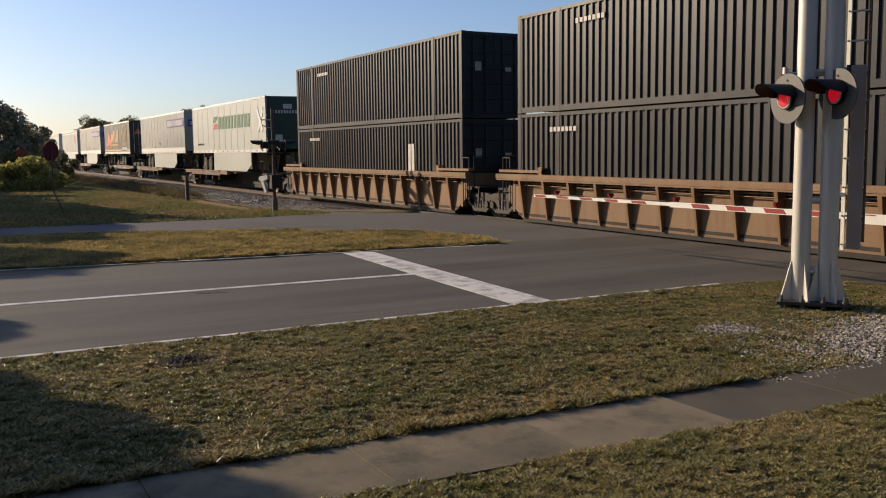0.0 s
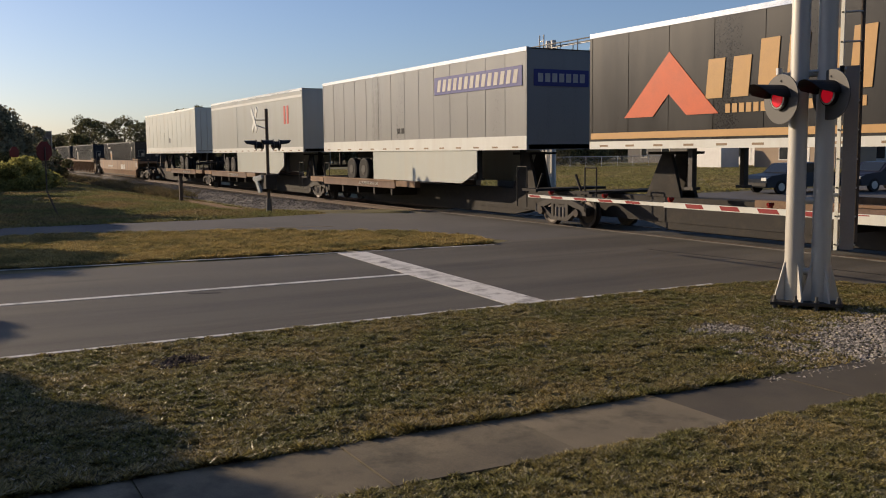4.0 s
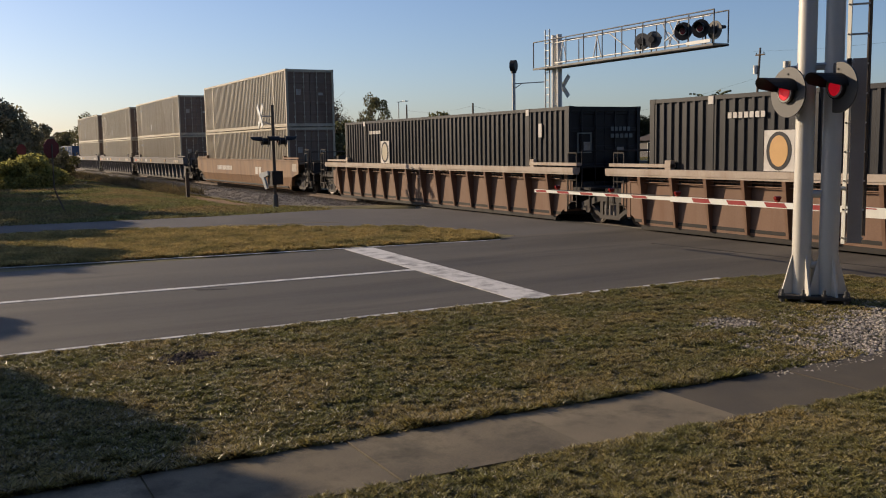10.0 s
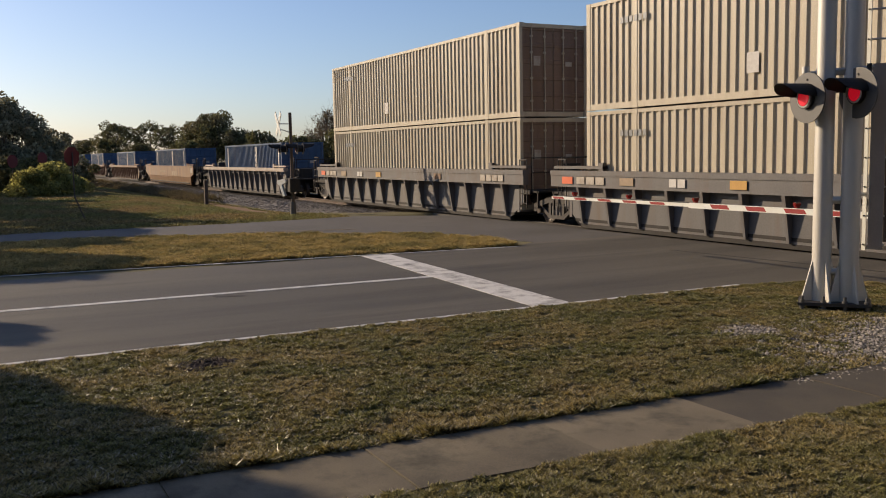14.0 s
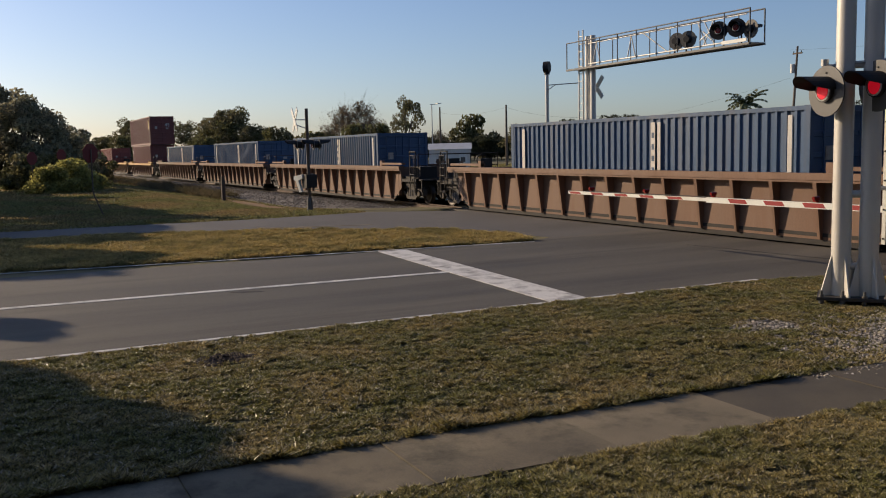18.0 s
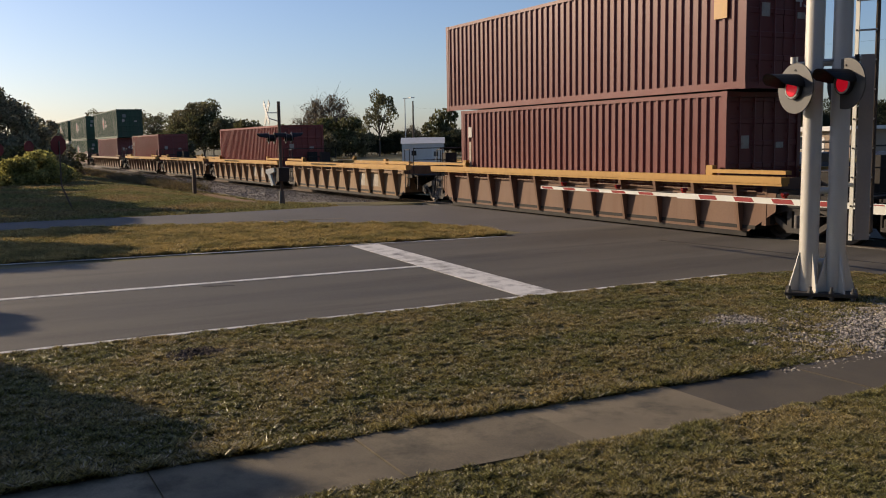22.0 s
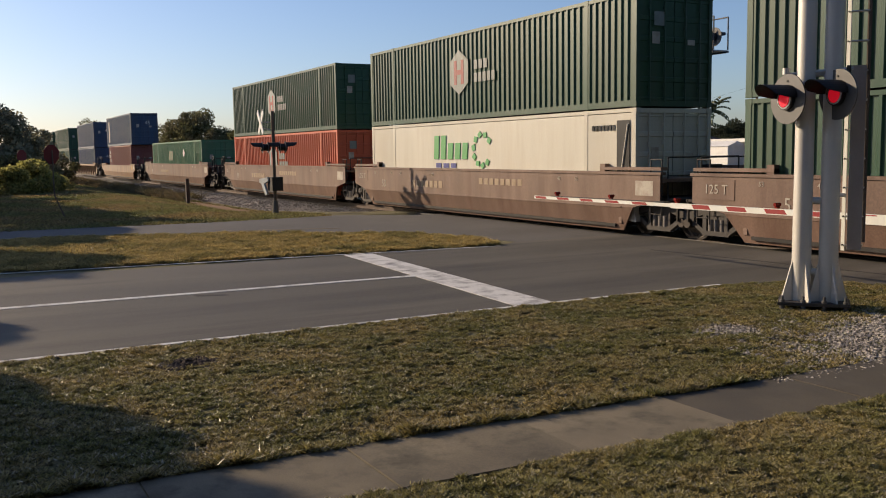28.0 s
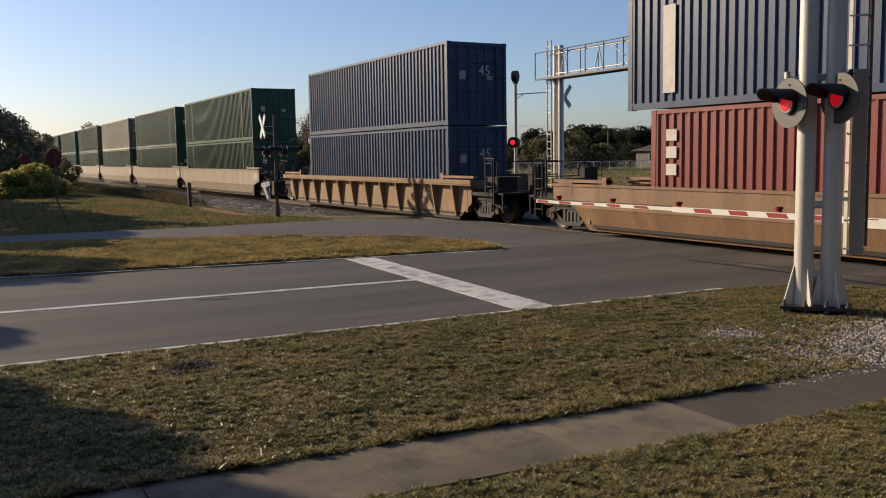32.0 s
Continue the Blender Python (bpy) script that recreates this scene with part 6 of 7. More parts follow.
    part("landing_leg", Shape().box(lg - 0.07, lg + 0.07, 0.8, 0.95, 1.25, 2.2).box(lg - 0.15, lg + 0.15, 0.75, 1.0, 1.2, 1.27), M["rim"], c)
    if skirt:
        a, b = ax + e * 1.6, e * (h - 2.9)
        for sgn in (-1, 1):
            part("side_skirt", Shape().plate([(min(a, b), 1.1), (max(a, b) - 1.0, 1.1), (max(a, b), 1.5), (max(a, b), 2.2), (min(a, b), 2.2)] if e > 0 else
                                             [(min(a, b), 1.5), (min(a, b) + 1.0, 1.1), (max(a, b), 1.1), (max(a, b), 2.2), (min(a, b), 2.2)], *sorted((sgn * (w - 0.02), sgn * (w - 0.05)))), P["trailer_white"], c, "white plastic side skirt")
    else:
        part("spare_tyre_rack", Shape().box(ax + e * 2.0 - 0.3, ax + e * 2.0 + 0.3, -1.0, 1.0, 1.6, 2.0), M["underframe"], c)
    rolling.append((c, at))
    return c

# ---- the consist, first car first; places are at the clip's start ----
BASE = 0.36
# black double stacks on ribbed brown wells
for a, cl in ((-24.3, -23.45), (-44.5, -43.0)):
    ribbed_well(a, a + 18.3, "rib_orange", "rib_orange", 1.46)
    for k in (0, 1):
        c = load(16.15, "black", cl, BASE + k * 2.93)
        bars(c, -6.4 + 1.2 * k, 2.35, 1.3, 0.13, P["mark"], 7)
        if k == 0 and cl < -40:
            bars(c, 4.0, 1.1, 0.55, 1.0, P["mark"], 2, 0.2)
# trailers on spine cars
t = trailer(-64.13, 16.15, "trailer_white", "trailer_green", True, True, 12, "white road trailer with green lettering on a spine car", band=0.16)
s = Shape()
for i in range(10):
    x = -1.5 + i * 0.69
    s.plate([(x, 3.66), (x + 0.47, 3.66), (x + 0.6, 4.42), (x + 0.13, 4.42)], -1.312, -1.3)
part("lettering", s, P["logo_green"], t, "row of dark green slanted lettering blocks")
s = Shape().plate([(-2.7, 3.7), (-1.8, 3.7), (-1.6, 4.02), (-2.3, 4.02)], -1.312, -1.3)
part("emblem_red", s, P["logo_red"], t, "red half of a slanted emblem")
s = Shape().plate([(-2.6, 4.1), (-2.1, 4.1), (-1.62, 4.36), (-1.55, 4.48), (-2.45, 4.48)], -1.312, -1.3)
part("emblem_green", s, P["logo_green"], t, "green half of a slanted emblem")
bars(t, -6.7, 2.7, 1.6, 0.12, P["trailer_black"], 10)
s = Shape()
for i in range(10):
    s.box(8.08, 8.09, -0.75 + i * 0.16, -0.65 + i * 0.16, 4.3, 4.48)
s.box(8.08, 8.09, -0.3, 0.2, 4.55, 4.8).box(8.08, 8.09, -0.78, -0.38, 2.75, 3.15, None)
part("front_lettering", s, P["mark"], t, "white lettering blocks on the front wall")
spine_car(-65.4, -47.2, 6.4, -4.5, "orange-framed spine car carrying a white trailer", True)

AV = "grey road trailer with a blue name panel, on a spine car"
for xl, R in ((-82.75, -66.6), (-122.0, -105.85)):
    t = trailer(xl, 16.15, "trailer_grey", "trailer_grey", True, True, 14, AV, band=0.42)
    part("name_panel", Shape().plate([(2.4, 4.12), (7.85, 4.12), (7.85, 4.72), (2.4, 4.72)], -1.316, -1.3), P["logo_blue"], t, "dark blue name panel")
    s = Shape()
    for i in range(14):
        x = 2.6 + i * 0.365
        s.plate([(x, 4.22), (x + 0.22, 4.22), (x + 0.31, 4.62), (x + 0.09, 4.62)], -1.322, -1.314)
    part("lettering", s, P["mark"], t, "white slanted lettering blocks")
    part("front_panel", Shape().box(8.08, 8.092, -1.05, 1.0, 4.1, 4.6), P["logo_blue"], t, "dark blue panel on the front wall")
    s = Shape()
    for i in range(7):
        s.box(8.09, 8.1, -0.9 + i * 0.26, -0.72 + i * 0.26, 4.22, 4.48)
    part("front_lettering", s, P["mark"], t)
    bars(t, -0.6, 2.85, 0.7, 0.2, P["trailer_black"], 2)
    spine_car(*((-85.4, -65.45, 7.0, -4.0) if xl > -100 else (-123.35, -104.45, 6.6, -4.3)), "orange-framed spine car carrying a grey trailer")
t = trailer(-102.85, 14.63, "trailer_black", "trailer_black", False, False, 10, "black road trailer with orange and gold artwork on a spine car", band=0.2)
part("triangle_mark", Shape().plate([(-5.9, 2.98), (-4.85, 2.98), (-4.3, 3.5), (-3.7, 2.98), (-2.7, 2.98), (-4.3, 4.5)], -1.312, -1.3), P["logo_orange"], t, "orange triangle mark")
s = Shape()
for i in range(6):
    x = -3.1 + i * 0.75
    s.plate([(x, 3.32), (x + 0.5, 3.32), (x + 0.58, 4.5 if i > 1 else 4.2), (x + 0.08, 4.5 if i > 1 else 4.2)], -1.312, -1.3)
part("lettering", s, P["logo_gold"], t, "gold lettering blocks")
bars(t, -2.5, 2.98, 3.6, 0.2, P["logo_gold"], 18)
s = Shape()
for i in range(28):
    a0, a1 = 2 * math.pi * i / 28, 2 * math.pi * (i + 0.8) / 28
    for r0, r1 in ((1.02, 1.2), (0.7, 0.78)):
        s.plate([(4.5 + r0 * math.cos(a0), 4.0 + 0.78 * r0 * math.sin(a0)), (4.5 + r1 * math.cos(a0), 4.0 + 0.78 * r1 * math.sin(a0)),
                 (4.5 + r1 * math.cos(a1), 4.0 + 0.78 * r1 * math.sin(a1)), (4.5 + r0 * math.cos(a1), 4.0 + 0.78 * r0 * math.sin(a1))], -1.312, -1.3)
for k in range(7):
    x, z = 4.3 + 0.35 * math.cos(k * 2.4), 4.02 + 0.3 * math.sin(k * 1.7)
    s.plate([(x - 0.17, z - 0.12), (x + 0.1, z - 0.16), (x + 0.19, z + 0.05), (x + 0.02, z + 0.17), (x - 0.15, z + 0.1)], -1.312, -1.3)
tagged(part("round_emblem", s, P["logo_gold"], t, "round gold emblem"), "round gold emblem", kind="stuff")
bars(t, 3.2, 2.56, 2.6, 0.28, P["mark"], 10)
bars(t, 3.8, 2.96, 1.4, 0.1, P["logo_gold"], 5, 0.6)
part("gold_stripe", Shape().box(-7.25, 3.1, -1.312, -1.3, 2.46, 2.62).box(5.9, 7.2, -1.312, -1.3, 2.46, 2.62), P["logo_gold"], t, "gold stripe along the lower side")
part("rear_mark", Shape().plate([(-0.35, 4.0), (0.35, 4.0), (0.0, 4.6)], -0.006, 0.006).moved(pose(7.33, -0.55, 0, 0, 0, 90)), P["logo_orange"], t, "orange triangle on the rear door")
spine_car(-104.45, -85.4, -6.0, 3.2, "orange-framed spine car carrying a black trailer")
t = trailer(-140.8, 16.15, "trailer_plain", "trailer_plain", True, True, 3, "plain off-white road trailer with a side skirt, on a spine car", band=0.25)
bars(t, 5.4, 3.6, 0.9, 0.9, P["logo_red"], 2, 0.4)
part("pale_stripe", Shape().box(-8.0, 8.0, -1.31, -1.3, 4.82, 4.94), M["white"], t)
spine_car(-142.85, -123.35, 6.8, -4.1, "orange-framed spine car carrying an off-white trailer")
t = trailer(-161.1, 16.15, "trailer_white", "trailer_white", False, False, 12, "white ribbed road trailer on a spine car, rear doors showing", band=0.42)
bars(t, 0.0, 2.95, 0.8, 0.35, P["trailer_grey"], 2, 0.2, label="grey emblem")
spine_car(-162.4, -142.85, -6.0, 4.1, "orange-framed spine car carrying a white ribbed trailer")

# single black containers
def single_black(cl, i):
    c = load(16.15, "black", cl, BASE)
    bars(c, -5.5, 2.36, 1.1, 0.13, P["mark"], 7)
    bars(c, 6.6, 2.05, 0.16, 0.4, P["mark"], 1)
    bars(c, -4.45, 1.2, 0.8, 0.87, P["mark"], 1, label="white square panel")
    bars(c, -6.1, 2.7, 0.16, 0.18, P["mark"], 1, y=1.3, label="white painted corner cap")
    bars(c, 5.94, 2.7, 0.16, 0.18, P["mark"], 1, y=1.3, label="white painted corner cap")
    s = Shape()
    for y0, y1, z0, z1 in ((-1.0, -0.5, 2.12, 2.16), (-1.0, -0.5, 1.58, 1.62), (-1.0, -0.96, 1.62, 2.12), (-0.54, -0.5, 1.62, 2.12)):
        s.box(8.078, 8.086, y0, y1, z0, z1)
    part("door_panel", s, P["badge"], c, "pale outlined square on the door")
    s = Shape()
    for k in range(5):
        s.box(8.078, 8.086, 0.2 + k * 0.15, 0.3 + k * 0.15, 2.2, 2.32).box(8.078, 8.086, 0.2 + k * 0.17, 0.32 + k * 0.17, 2.0, 2.12)
    part("door_lettering", s, P["badge"], c, "two rows of pale lettering blocks")
    for nm, k, rx, rz in (("panel_ring", "black", 0.33, 0.41), ("ring_centre", "tan" if i % 2 else "logo_gold", 0.24, 0.33)):
        d = 0.0 if nm == "panel_ring" else 0.006
        part(nm, Shape().plate([(-4.05 + rx * math.cos(q * 0.2618), 1.63 + rz * math.sin(q * 0.2618)) for q in range(24)], -1.312 - d, -1.304), P[k], c, "dark ring on the panel" if nm == "panel_ring" else "pale oval inside the ring")


smooth_well(-184.3, -164.3, "smooth_orange", 1.6, lettering=[(1.9, 0.8, 2.2, 0.42, 3), (-4.9, 0.95, 2.6, 0.16, 9)], bright=True)
single_black(-182.35, 0)
for i, (a, b, cl) in enumerate(((-207.2, -188.2, -206.1), (-226.9, -208.6, -225.5), (-246.8, -228.3, -245.0))):
    w = ribbed_well(a, b, "rib_orange" if i == 0 else "rib_brown", "rib_orange" if i == 0 else "chord_pale", 1.55, 15, "LR" if i == 0 else "L")
    if i == 0:
        part("car_number", words("251", 0.36), P["mark"], w, "pale number 251", (-(b - a) / 2 + 1.75, -WELL_W + 0.14, 0.62))
    single_black(cl, i + 1)
# tan double stacks
smooth_well(-270.6, -250.6, "smooth_orange", 1.62, lettering=[(3.0, 0.8, 1.2, 0.4, 2), (-4.9, 0.95, 3.3, 0.26, 11)], bright=True)
for k in (0, 1):
    load(16.15, "tan", -268.7, BASE + k * 2.93)
for i, (a, b, cl) in enumerate(((-293.5, -274.4, -292.35), (-313.4, -295.0, -312.0), (-333.3, -314.9, -331.6))):
    w = ribbed_well(a, b, "rib_grey", "rib_grey", 1.64, 14, "LR" if i == 0 else "L")
    for x, wd, k, n in ((-8.6, 0.5, "logo_orange", 1), (-7.9, 1.3, "faded", 3), (-6.0, 0.55, "faded_low", 1), (-4.1, 0.6, "mark", 2), (-2.1, 0.5, "yellow", 1), (3.2, 0.55, "smooth_orange", 1), (6.6, 1.5, "faded", 4)):
        bars(w, x, 1.27, wd, 0.2, P[k], n, 0.15, WELL_W + 0.11, label="worn painted patch")
    for k in (0, 1):
        c = load(16.15, "tan", cl, BASE + k * 2.93)
        if k:
            bars(c, -2.2, 0.55, 0.35, 0.45, P["mark"], 1, label="small pale patch")
        bars(c, -6.6, 2.2, 1.1, 0.16, P["trailer_grey"], 6)
# blue single containers
def blue_single(cl, color="blue"):
    c = load(12.19, color, cl, BASE, 2.59)
    for x, wd in ((-5.4, 0.16), (0.96, 0.17), (1.22, 0.12), (5.5, 0.12)):
        bars(c, x, 0.3, wd, 2.1, P["mark"], 1, y=1.22, label="pale upright panel")
    for k in range(6):
        part("letter_block", Shape().box(1.0, 1.09, -1.236, -1.229, 0.5 + k * 0.3, 0.64 + k * 0.3), P[color], c)


ribbed_well(-356.95, -338.6, "rib_grey", "chord_pale", 1.55, 15, "LR")
blue_single(-352.1)
smooth_well(-380.8, -360.8, "smooth_orange", 1.57, lettering=[(2.0, 0.73, 2.2, 0.42, 3), (-3.0, 1.0, 2.2, 0.16, 8)])
blue_single(-376.65)
for i, (a, b, cl) in enumerate(((-404.3, -385.2, -400.3), (-427.5, -408.7, -423.9), (-447.5, -429.0, -443.5), (-467.3, -448.9, -463.2))):
    ribbed_well(a, b, "rib_brown", "rib_brown", 1.53, 15, "LR" if i < 2 else "L")
    blue_single(cl, "blue")
# the five short wells with yellow chords
def yellow_marks(w):
    """Faded load marks on the side sheets and a line of warning on the chord."""
    y = -WELL_W + 0.143
    part("load_mark", words("125-T", 0.2), P["faded"], w, "pale lettering 125-T", (-6.3, y, 0.75))
    part("size_mark", words("40", 0.36), P["faded_low"], w, "faded number 40", (-4.6, y, 0.78))
    part("mark_field", Shape().box(1.95, 4.3, y - 0.003, y, 0.42, 0.98), P["faded_low"], w, "worn painted field")
    bars(w, 2.1, 0.46, 2.0, 0.48, P["faded"], 3, 0.25, WELL_W - 0.143)
    bars(w, -3.2, 1.26, 3.2, 0.06, P["trailer_black"], 26, 0.4, WELL_W + 0.11)


ribbed_well(-486.66, -470.9, "rib_brown", "yellow", 1.37, 11, "LR")
c = load(12.19, "brown", -485.0, BASE)
bars(c, -5.6, 2.0, 0.22, 0.34, P["mark"], 1, y=1.22, label="small white panel")
bars(c, -5.55, 0.7, 0.11, 1.15, P["faded"], 1, y=1.22, label="upright column of pale lettering")
c = load(13.72, "brown", -486.0, BASE + 2.93)
part("length_number", words("45", 0.5), P["mark"], c, "white number 45 on the door", pose(6.87, 0.55, 2.0, 0, 0, 90))
bars(c, 5.9, 1.6, 0.4, 0.9, P["logo_gold"], 1, y=1.22, label="yellow patch")
w = ribbed_well(-502.8, -488.7, "rib_tan", "yellow", 1.37, 10, "L", "empty buff ribbed well car with yellow top chords")
yellow_marks(w)
yellow_marks(ribbed_well(-518.5, -504.1, "rib_tan", "yellow", 1.37, 10, "L"))
load(12.19, "maroon", -516.7, BASE)
yellow_marks(ribbed_well(-534.5, -520.1, "rib_tan", "yellow", 1.37, 10, "L", "empty buff ribbed well car with yellow top chords"))
yellow_marks(ribbed_well(-550.9, -536.3, "rib_brown", "yellow", 1.37, 10, "LR"))
c = load(12.19, "maroon", -548.7, BASE)
bars(c, -5.4, 2.0, 0.2, 0.32, P["mark"], 1, y=1.22, label="small white panel")
bars(c, -5.36, 0.7, 0.1, 1.1, P["faded"], 1, y=1.22, label="upright column of pale lettering")
# green stacks
ribbed_well(-575.0, -555.0, "rib_tan", "rib_tan", 1.27, 12, "lLR")
c = load(13.72, "brown", -571.4, 0.3)
part("length_number", words("45", 0.5), P["mark"], c, "white number 45 on the door", pose(6.87, 0.1, 1.9, 0, 0, 90))


def shield(c, z=1.58):
    """A pale six-sided badge with two lettering rows beside it."""
    part("badge", Shape().plate([(-0.88 + 0.7 * math.cos(radians(60 * k + 30)), z + 0.75 * math.sin(radians(60 * k + 30))) for k in range(6)], -1.31, -1.297), P["badge"], c, "faded six-sided badge")
    part("badge_core", Shape().box(-1.2, -1.02, -1.316, -1.31, z - 0.4, z + 0.4).box(-0.74, -0.56, -1.316, -1.31, z - 0.4, z + 0.4).box(-1.02, -0.74, -1.316, -1.31, z - 0.08, z + 0.08), P["badge_red"], c, "dull red bars on the badge")
    bars(c, 0.1, z + 0.02, 0.9, 0.3, P["badge"], 3)
    bars(c, 0.1, z - 0.4, 1.35, 0.3, P["badge"], 5)
    part("door_badge", Shape().box(8.06, 8.066, -0.7, -0.35, 2.05, 2.4), P["badge"], c)


shield(load(16.15, "green", -572.9, 0.3 + 2.93))
for i, (a, b, cl, low) in enumerate(((-598.2, -579.0, -596.75, "green"), (-618.0, -599.2, -616.5, "cream"), (-638.2, -619.0, -636.4, "red"))):
    w = smooth_well(a, b, "smooth_brown", 1.64, lettering=[(-4.0, 0.95, 2.4, 0.24, 7), (0.8, 1.15, 2.6, 0.2, 8)])
    if low == "cream":
        c = load(16.15, "cream", cl, BASE, 2.9, True)
        s = Shape()
        for k in range(5):
            x = -2.75 + k * 0.5
            s.plate([(x, 1.6), (x + 0.34, 1.6), (x + 0.4, 2.42 if k in (0, 1) else 2.15), (x + 0.06, 2.42 if k in (0, 1) else 2.15)], -1.312, -1.29)
        part("lettering", s, P["logo_bright"], c, "bright green lettering blocks")
        s = Shape()
        for k in range(9):
            a0 = radians(20 + k * 34)
            s.plate([(0.55 + 0.5 * math.cos(a0), 1.9 + 0.5 * math.sin(a0)), (0.55 + 0.68 * math.cos(a0 + 0.2), 1.9 + 0.62 * math.sin(a0 + 0.2)), (0.55 + 0.6 * math.cos(a0 + 0.5), 1.9 + 0.56 * math.sin(a0 + 0.5)),
                     (0.55 + 0.42 * math.cos(a0 + 0.4), 1.9 + 0.4 * math.sin(a0 + 0.4))], -1.312, -1.29)
        part("emblem", s, P["logo_bright"], c, "bright green ring emblem")
        bars(c, -2.6, 1.3, 1.6, 0.16, P["logo_blue"], 3)
        bars(c, 6.3, 2.35, 1.0, 0.14, P["trailer_black"], 7)
        part("open_bay", Shape().box(7.35, 7.85, -1.31, -1.296, 0.3, 2.6), P["trailer_black"], c, "dark upright strip near the end")
        part("bay_brace", Shape().tube((7.4, -1.32, 0.4), (7.8, -1.32, 2.5), 0.025, n=6), P["cream"], c)
    else:
        shield(load(16.15, low, cl, BASE))
    shield(load(16.15, "green", cl, BASE + 2.93))
smooth_well(-663.1, -642.2, "smooth_brown", 1.62, lettering=[(-4.2, 0.95, 2.8, 0.2, 10)])
c = load(16.15, "green_light", -660.5, BASE)
part("placard", Shape().plate([(2.6, 2.03), (2.9, 1.75), (3.2, 2.03), (2.9, 2.31)], -1.31, -1.298), P["mark"], c, "white diamond placard")
bars(c, -2.0, 1.5, 1.4, 0.7, P["faded_scrawl"], 3, 0.15, label="faded orange scrawl")
smooth_well(-687.0, -667.9, "smooth_orange", 1.38)
c = load(12.19, "maroon", -683.1, BASE)
for k in range(3):
    bars(c, -5.55, 1.3 + k * 0.42, 0.36, 0.28, P["mark"], 1, y=1.22)
c = load(13.72, "navy", -684.0, BASE + 2.93)
part("length_number", words("45", 0.5), P["mark"], c, "white number 45 on the door", pose(6.87, 0.3, 2.0, 0, 0, 90))
bars(c, -5.55, 0.37, 0.42, 2.1, P["mark"], 1, y=1.22, label="pale upright panel")
ribbed_well(-710.4, -691.5, "rib_tan", "rib_tan", 1.4, 12, "lLR")
for k in (0, 1):
    c = load(13.72, "navy", -707.3, BASE + 2.93 * k)
    part("length_number", words("45", 0.5), P["mark"], c, "white number 45 on the door", pose(6.87, 0.3, 1.9, 0, 0, 90))
for i, cl in enumerate((-732.4, -751.7, -771.5, -791.3, -811.0, -830.8)):
    smooth_well(cl - 1.5, cl + 17.6, "smooth_buff", 1.6)
    load(16.15, "green", cl, BASE)
    load(16.15, "tan" if i == 2 else "green", cl, BASE + 2.93)

for ob in BOXES.values():
    for o in (*ob.children_recursive, ob):
        bpy.data.objects.remove(o)


def motions():
    """Every wagon, container and trailer rolls along the track at one speed."""
    for ob, m in rolling:
        walk(ob, [(0, m), (32, Matrix.Translation((V * 32, 0, 0)) @ m)])

# ---- grass ----
def inside(poly, x, y):
    c = np.zeros(len(x), bool)
    for (x0, y0), (x1, y1) in zip(poly, poly[1:] + poly[:1]):
        hit = (y0 > y) != (y1 > y)
        xs = x0 + (y - y0) * (x1 - x0) / (y1 - y0 + 1e-12)
        c ^= hit & (x < xs)
    return c


def value_noise(x, y, scale, seed):
    r = np.random.default_rng(seed)
    g = r.random((64, 64))
    u, v = x * scale, y * scale
    i, j = np.floor(u).astype(int), np.floor(v).astype(int)
    a, b = u - i, v - j
    a, b = a * a * (3 - 2 * a), b * b * (3 - 2 * b)
    i0, j0, i1, j1 = i % 64, j % 64, (i + 1) % 64, (j + 1) % 64
    return g[i0, j0] * (1 - a) * (1 - b) + g[i1, j0] * a * (1 - b) + g[i0, j1] * (1 - a) * b + g[i1, j1] * a * b


def lawn(name, poly, density, w, h, material, label, seed, keep=None, z=-0.022):
    r = np.random.default_rng(seed)
    P_ = np.array(poly)
    x0, y0, x1, y1 = *P_.min(0), *P_.max(0)
    n = int((x1 - x0) * (y1 - y0) * density)
    x, y = r.uniform(x0, x1, n), r.uniform(y0, y1, n)
    k = inside(poly, x, y)
    cl = 0.5 * value_noise(x, y, 11.0, seed + 1) + 0.3 * value_noise(x, y, 5.0, seed + 3) + 0.2 * value_noise(x, y, 1.6, seed + 2)
    k &= cl > r.uniform(0.2, 0.62, n)
    if keep is not None:
        k &= keep(x, y, r)
    x, y, cl = x[k], y[k], cl[k]
    n = len(x)
    a = r.uniform(0, 6.283, n)
    hh = h * (0.1 + 1.7 * cl) * r.uniform(0.6, 1.3, n)
    bend = hh * r.uniform(0.6, 2.4, n)
    b2 = r.uniform(0, 6.283, n)
    zz = (np.full(n, z) if not callable(z) else z(x, y)) + 1.3 * h * value_noise(x, y, 0.38 / h, seed + 4)
    p = np.stack([x, y, zz], 1)
    d = np.stack([np.cos(a), np.sin(a), np.zeros(n)], 1) * (w * r.uniform(0.6, 1.4, n))[:, None]
    t = p + np.stack([np.cos(b2) * bend, np.sin(b2) * bend, hh], 1)
    v = np.stack([p - d * 0.6, p + d * 0.6, t], 1).reshape(-1, 3)
    f = np.arange(3 * n).reshape(-1, 3)
    return tagged(part(name, raw_mesh(name, v, f, material), material), label, "grass", kind="stuff")


def off_gravel(x, y, r):
    d = gravel_depth(x, y)
    hole = ((x + 9.75) / 0.24) ** 2 + ((y - 2.22) / 0.3) ** 2 > r.uniform(0.3, 1.3, len(x))
    return (d > r.uniform(0.25, 1.3, len(x))) & hole


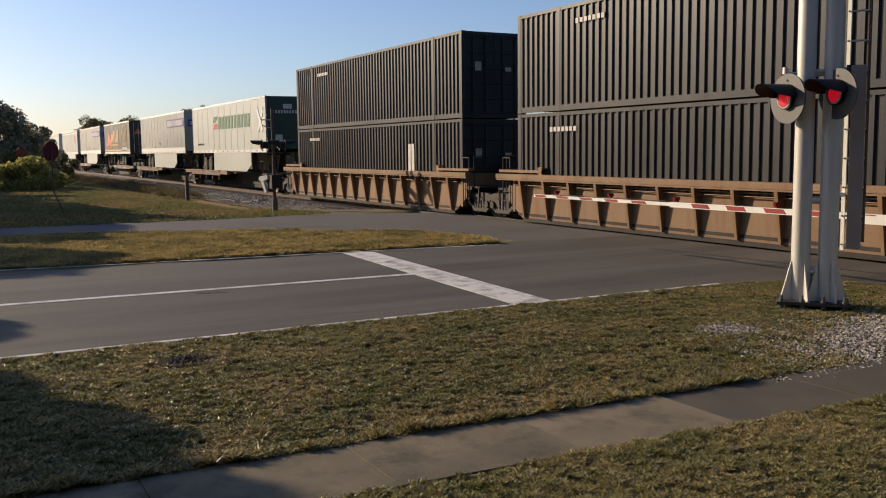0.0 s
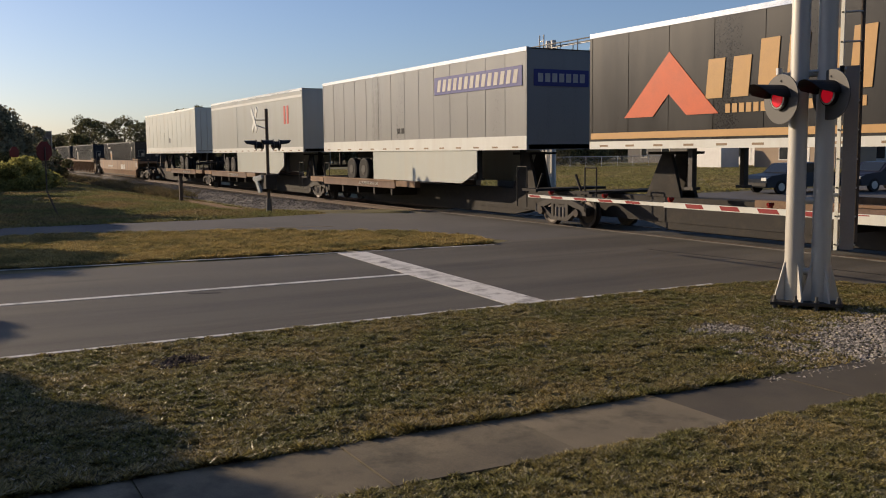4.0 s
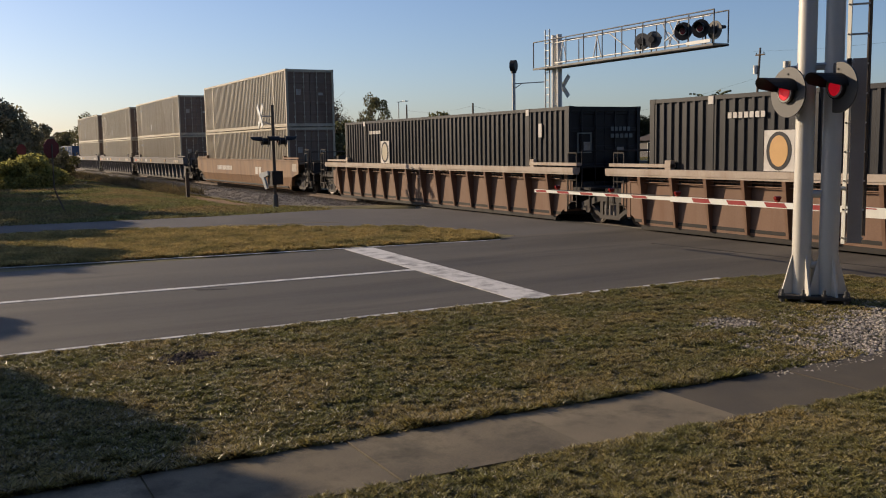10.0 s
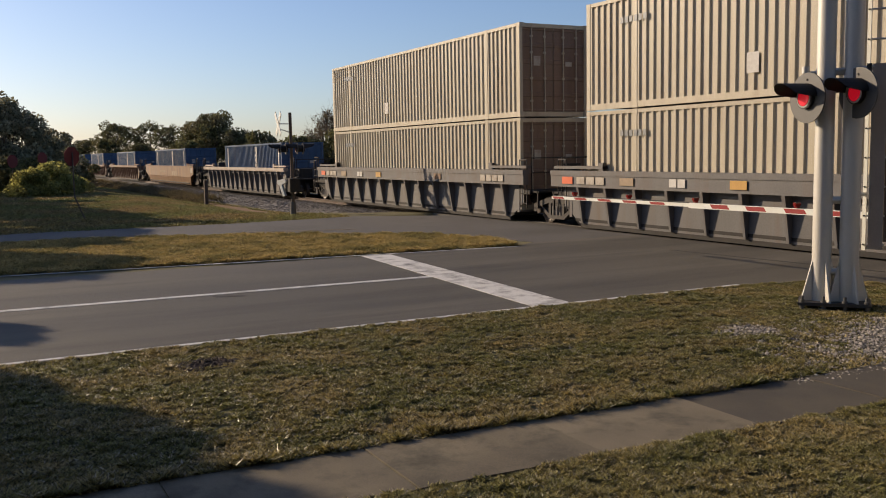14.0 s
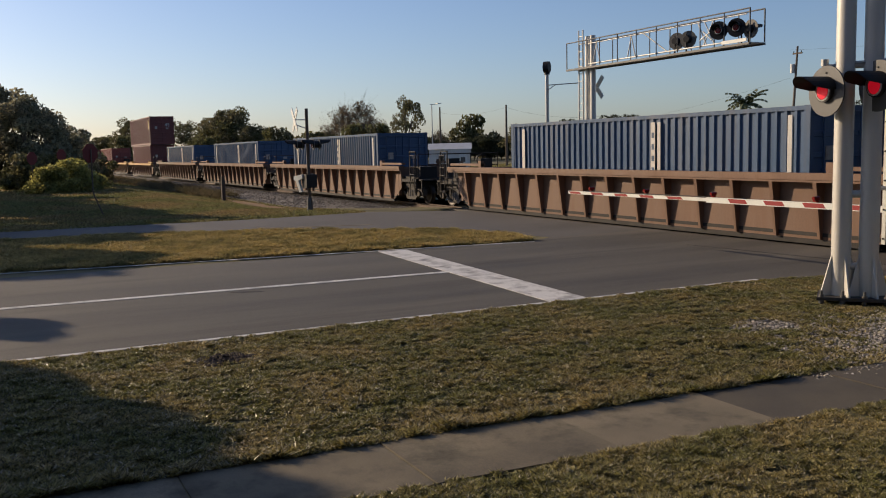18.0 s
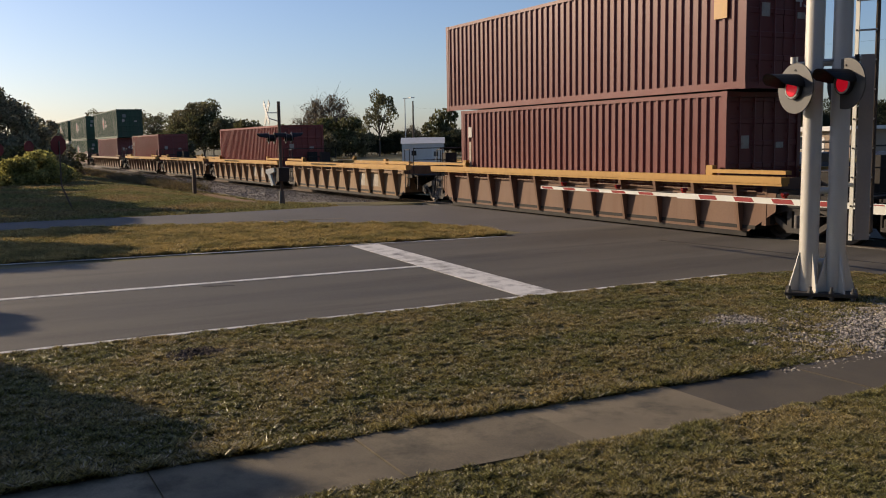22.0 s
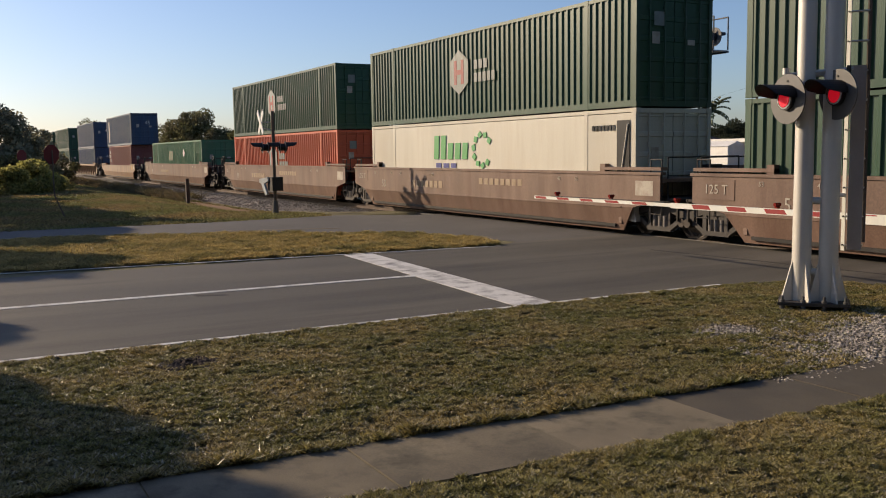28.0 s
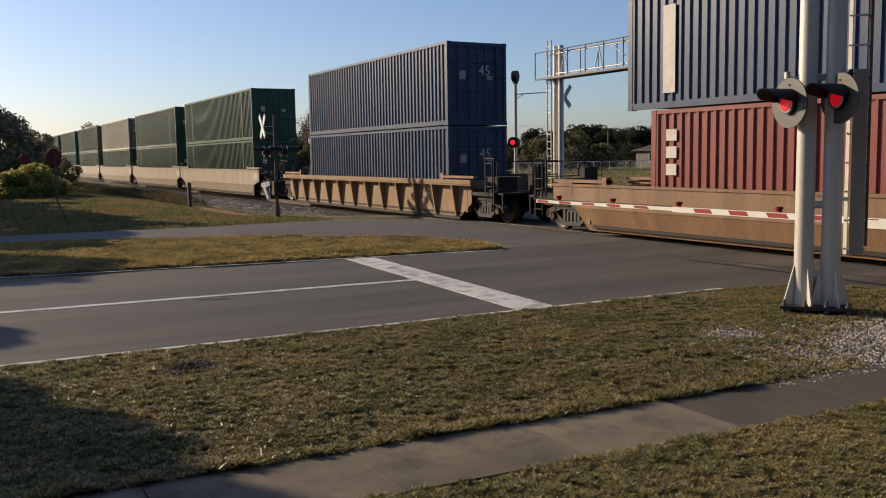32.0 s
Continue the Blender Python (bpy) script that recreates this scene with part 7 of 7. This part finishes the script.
GREEN = mat_island("lawn_blades", (0.2, 0.19, 0.06), 0.85, 0.4, (0.33, 0.262, 0.105), 1.3, specks=0.07, spec=0.45)
FRONT = mat_island("front_lawn_blades", (0.25, 0.232, 0.08), 0.8, 0.42, (0.4, 0.32, 0.135), 1.1, specks=0.07, spec=0.4)
STRAW = mat_island("dry_lawn_blades", (0.46, 0.35, 0.14), 0.6, 0.7, (0.26, 0.22, 0.085), 0.9)
MIXED = mat_island("verge_blades", (0.2, 0.2, 0.075), 0.5, 0.7, (0.3, 0.22, 0.1), 0.25)
lawn("lawn_grass", [(-11.0, -2), (-6.41 + 0.052 * -2, -2), (-6.4 + 0.052 * 14, 14), (-8.6, 14), (-8.6, 13.4), (-10.2, 12.6), (-10.68, 11.2)], 16000, 0.02, 0.024, GREEN, "short mown lawn with green and straw blades", 21, off_gravel)
lawn("front_lawn_grass", [(-5.44 - 0.052 * 1, -1), (-1.5, -1), (-1.5, 14), (-5.44 + 0.052 * 14, 14)], 22000, 0.014, 0.022, FRONT, "short mown lawn with green and straw blades", 31)
lawn("island_grass", [(-20.05, -6), (-19.75, 0), (-18.15, 11.5), (-20.0, 12.0), (-22.6, 10.8), (-25.5, 6.9), (-27.1, 2.9), (-27.4, 0), (-27.2, -6)][::-1], 3600, 0.028, 0.055, STRAW, "dry yellow grass on the traffic island", 41)
lawn("verge_grass", [(-31.1, -6), (-30.3, 8.0), (-30.7, 12.3), (-34, 13.0), (-60, 13.0), (-95, 12.6), (-95, -6)][::-1], 520, 0.06, 0.055, MIXED, "mown verge with green and dry grass beside the track", 51,
     z=lambda x, y: -0.05 - 0.45 * np.clip((-30 - x) / 12, 0, 1) * np.clip((y - 8) / 4, 0, 1))
lawn("tall_weeds", [(-53, 11.6), (-110, 11.2), (-110, 13.6), (-53, 13.4)], 160, 0.03, 0.3, mat_island("weed_blades", (0.12, 0.1, 0.05), 0.5, 0.8, (0.2, 0.15, 0.08), 0.4), "brown weeds along the ballast", 61, z=-0.5)
lawn("edge_grass", [(-6.56 + 0.052 * -1, -1), (-6.4 + 0.052 * -1, -1), (-6.4 + 0.052 * 6.6, 6.6), (-6.56 + 0.052 * 6.6, 6.6)], 15000, 0.016, 0.042, GREEN, "longer grass along the sidewalk edge", 71)
lawn("far_lawn_grass", [(-33, 22), (-33, 70), (-100, 90), (-100, 30), (-60, 24)], 90, 0.11, 0.07, mat_island("far_lawn_blades", (0.26, 0.24, 0.085), 0.5, 0.7, (0.32, 0.26, 0.12), 0.15), "sunlit lawn beyond the track", 81)
soil_patch = Shape()
for i in range(40):
    a = 2 * math.pi * i / 40
    k = 1 + 0.25 * math.sin(3 * a) + 0.15 * math.sin(7 * a + 1)
    soil_patch.v.append((-45 + 7.5 * k * math.cos(a), 12.2 + 0.75 * k * math.sin(a), -0.43))
soil_patch.v.append((-45, 12.2, -0.36))
soil_patch.f = [(i, (i + 1) % 40, 40) for i in range(40)]
soil_patch.s = [True] * 40
tagged(part("bare_soil", soil_patch, mat("bare_soil", (0.2, 0.115, 0.05), 0.95, vary=0.3, scale=1.5, grain=20, bump=0.02)), "bare rust-brown soil beside the ballast", "soil", kind="structure")

mound = Shape()
for ring, (rr, zz) in enumerate(((1.0, -0.012), (0.75, 0.018), (0.45, -0.03))):
    for i in range(20):
        a = 2 * math.pi * i / 20
        k = rr * (1 + 0.2 * math.sin(2 * a + 1) + 0.12 * math.sin(5 * a))
        mound.v.append((-9.75 + 0.3 * k * math.cos(a), 2.22 + 0.42 * k * math.sin(a), zz + 0.012 * math.sin(9 * a)))
mound.v.append((-9.75, 2.22, -0.05 + 0.02))
mound.f = [(j * 20 + i, j * 20 + (i + 1) % 20, (j + 1) * 20 + (i + 1) % 20, (j + 1) * 20 + i) for j in range(2) for i in range(20)] + [(40 + i, 40 + (i + 1) % 20, 60) for i in range(20)]
mound.s = [True] * len(mound.f)
def clod_spot(r):
    a, d = r.uniform(0, 6.283), math.sqrt(r.random())
    return -9.75 + 0.3 * d * math.cos(a), 2.22 + 0.34 * d * math.sin(a), r.uniform(-0.02, 0.03) * (1.2 - d)


stones("soil_clods", 800, clod_spot, 0.024, mat_island("dark_clods", (0.075, 0.056, 0.045), 0.7, thin=0), "dark clods of dug-up soil in the lawn", 77)
tagged(part("burrow", mound, mat("burrow_soil", (0.018, 0.014, 0.011), 0.95, vary=0.4, scale=9, grain=60, bump=0.02)), "dark dug-up soil in the lawn", "soil", kind="structure")



motions()
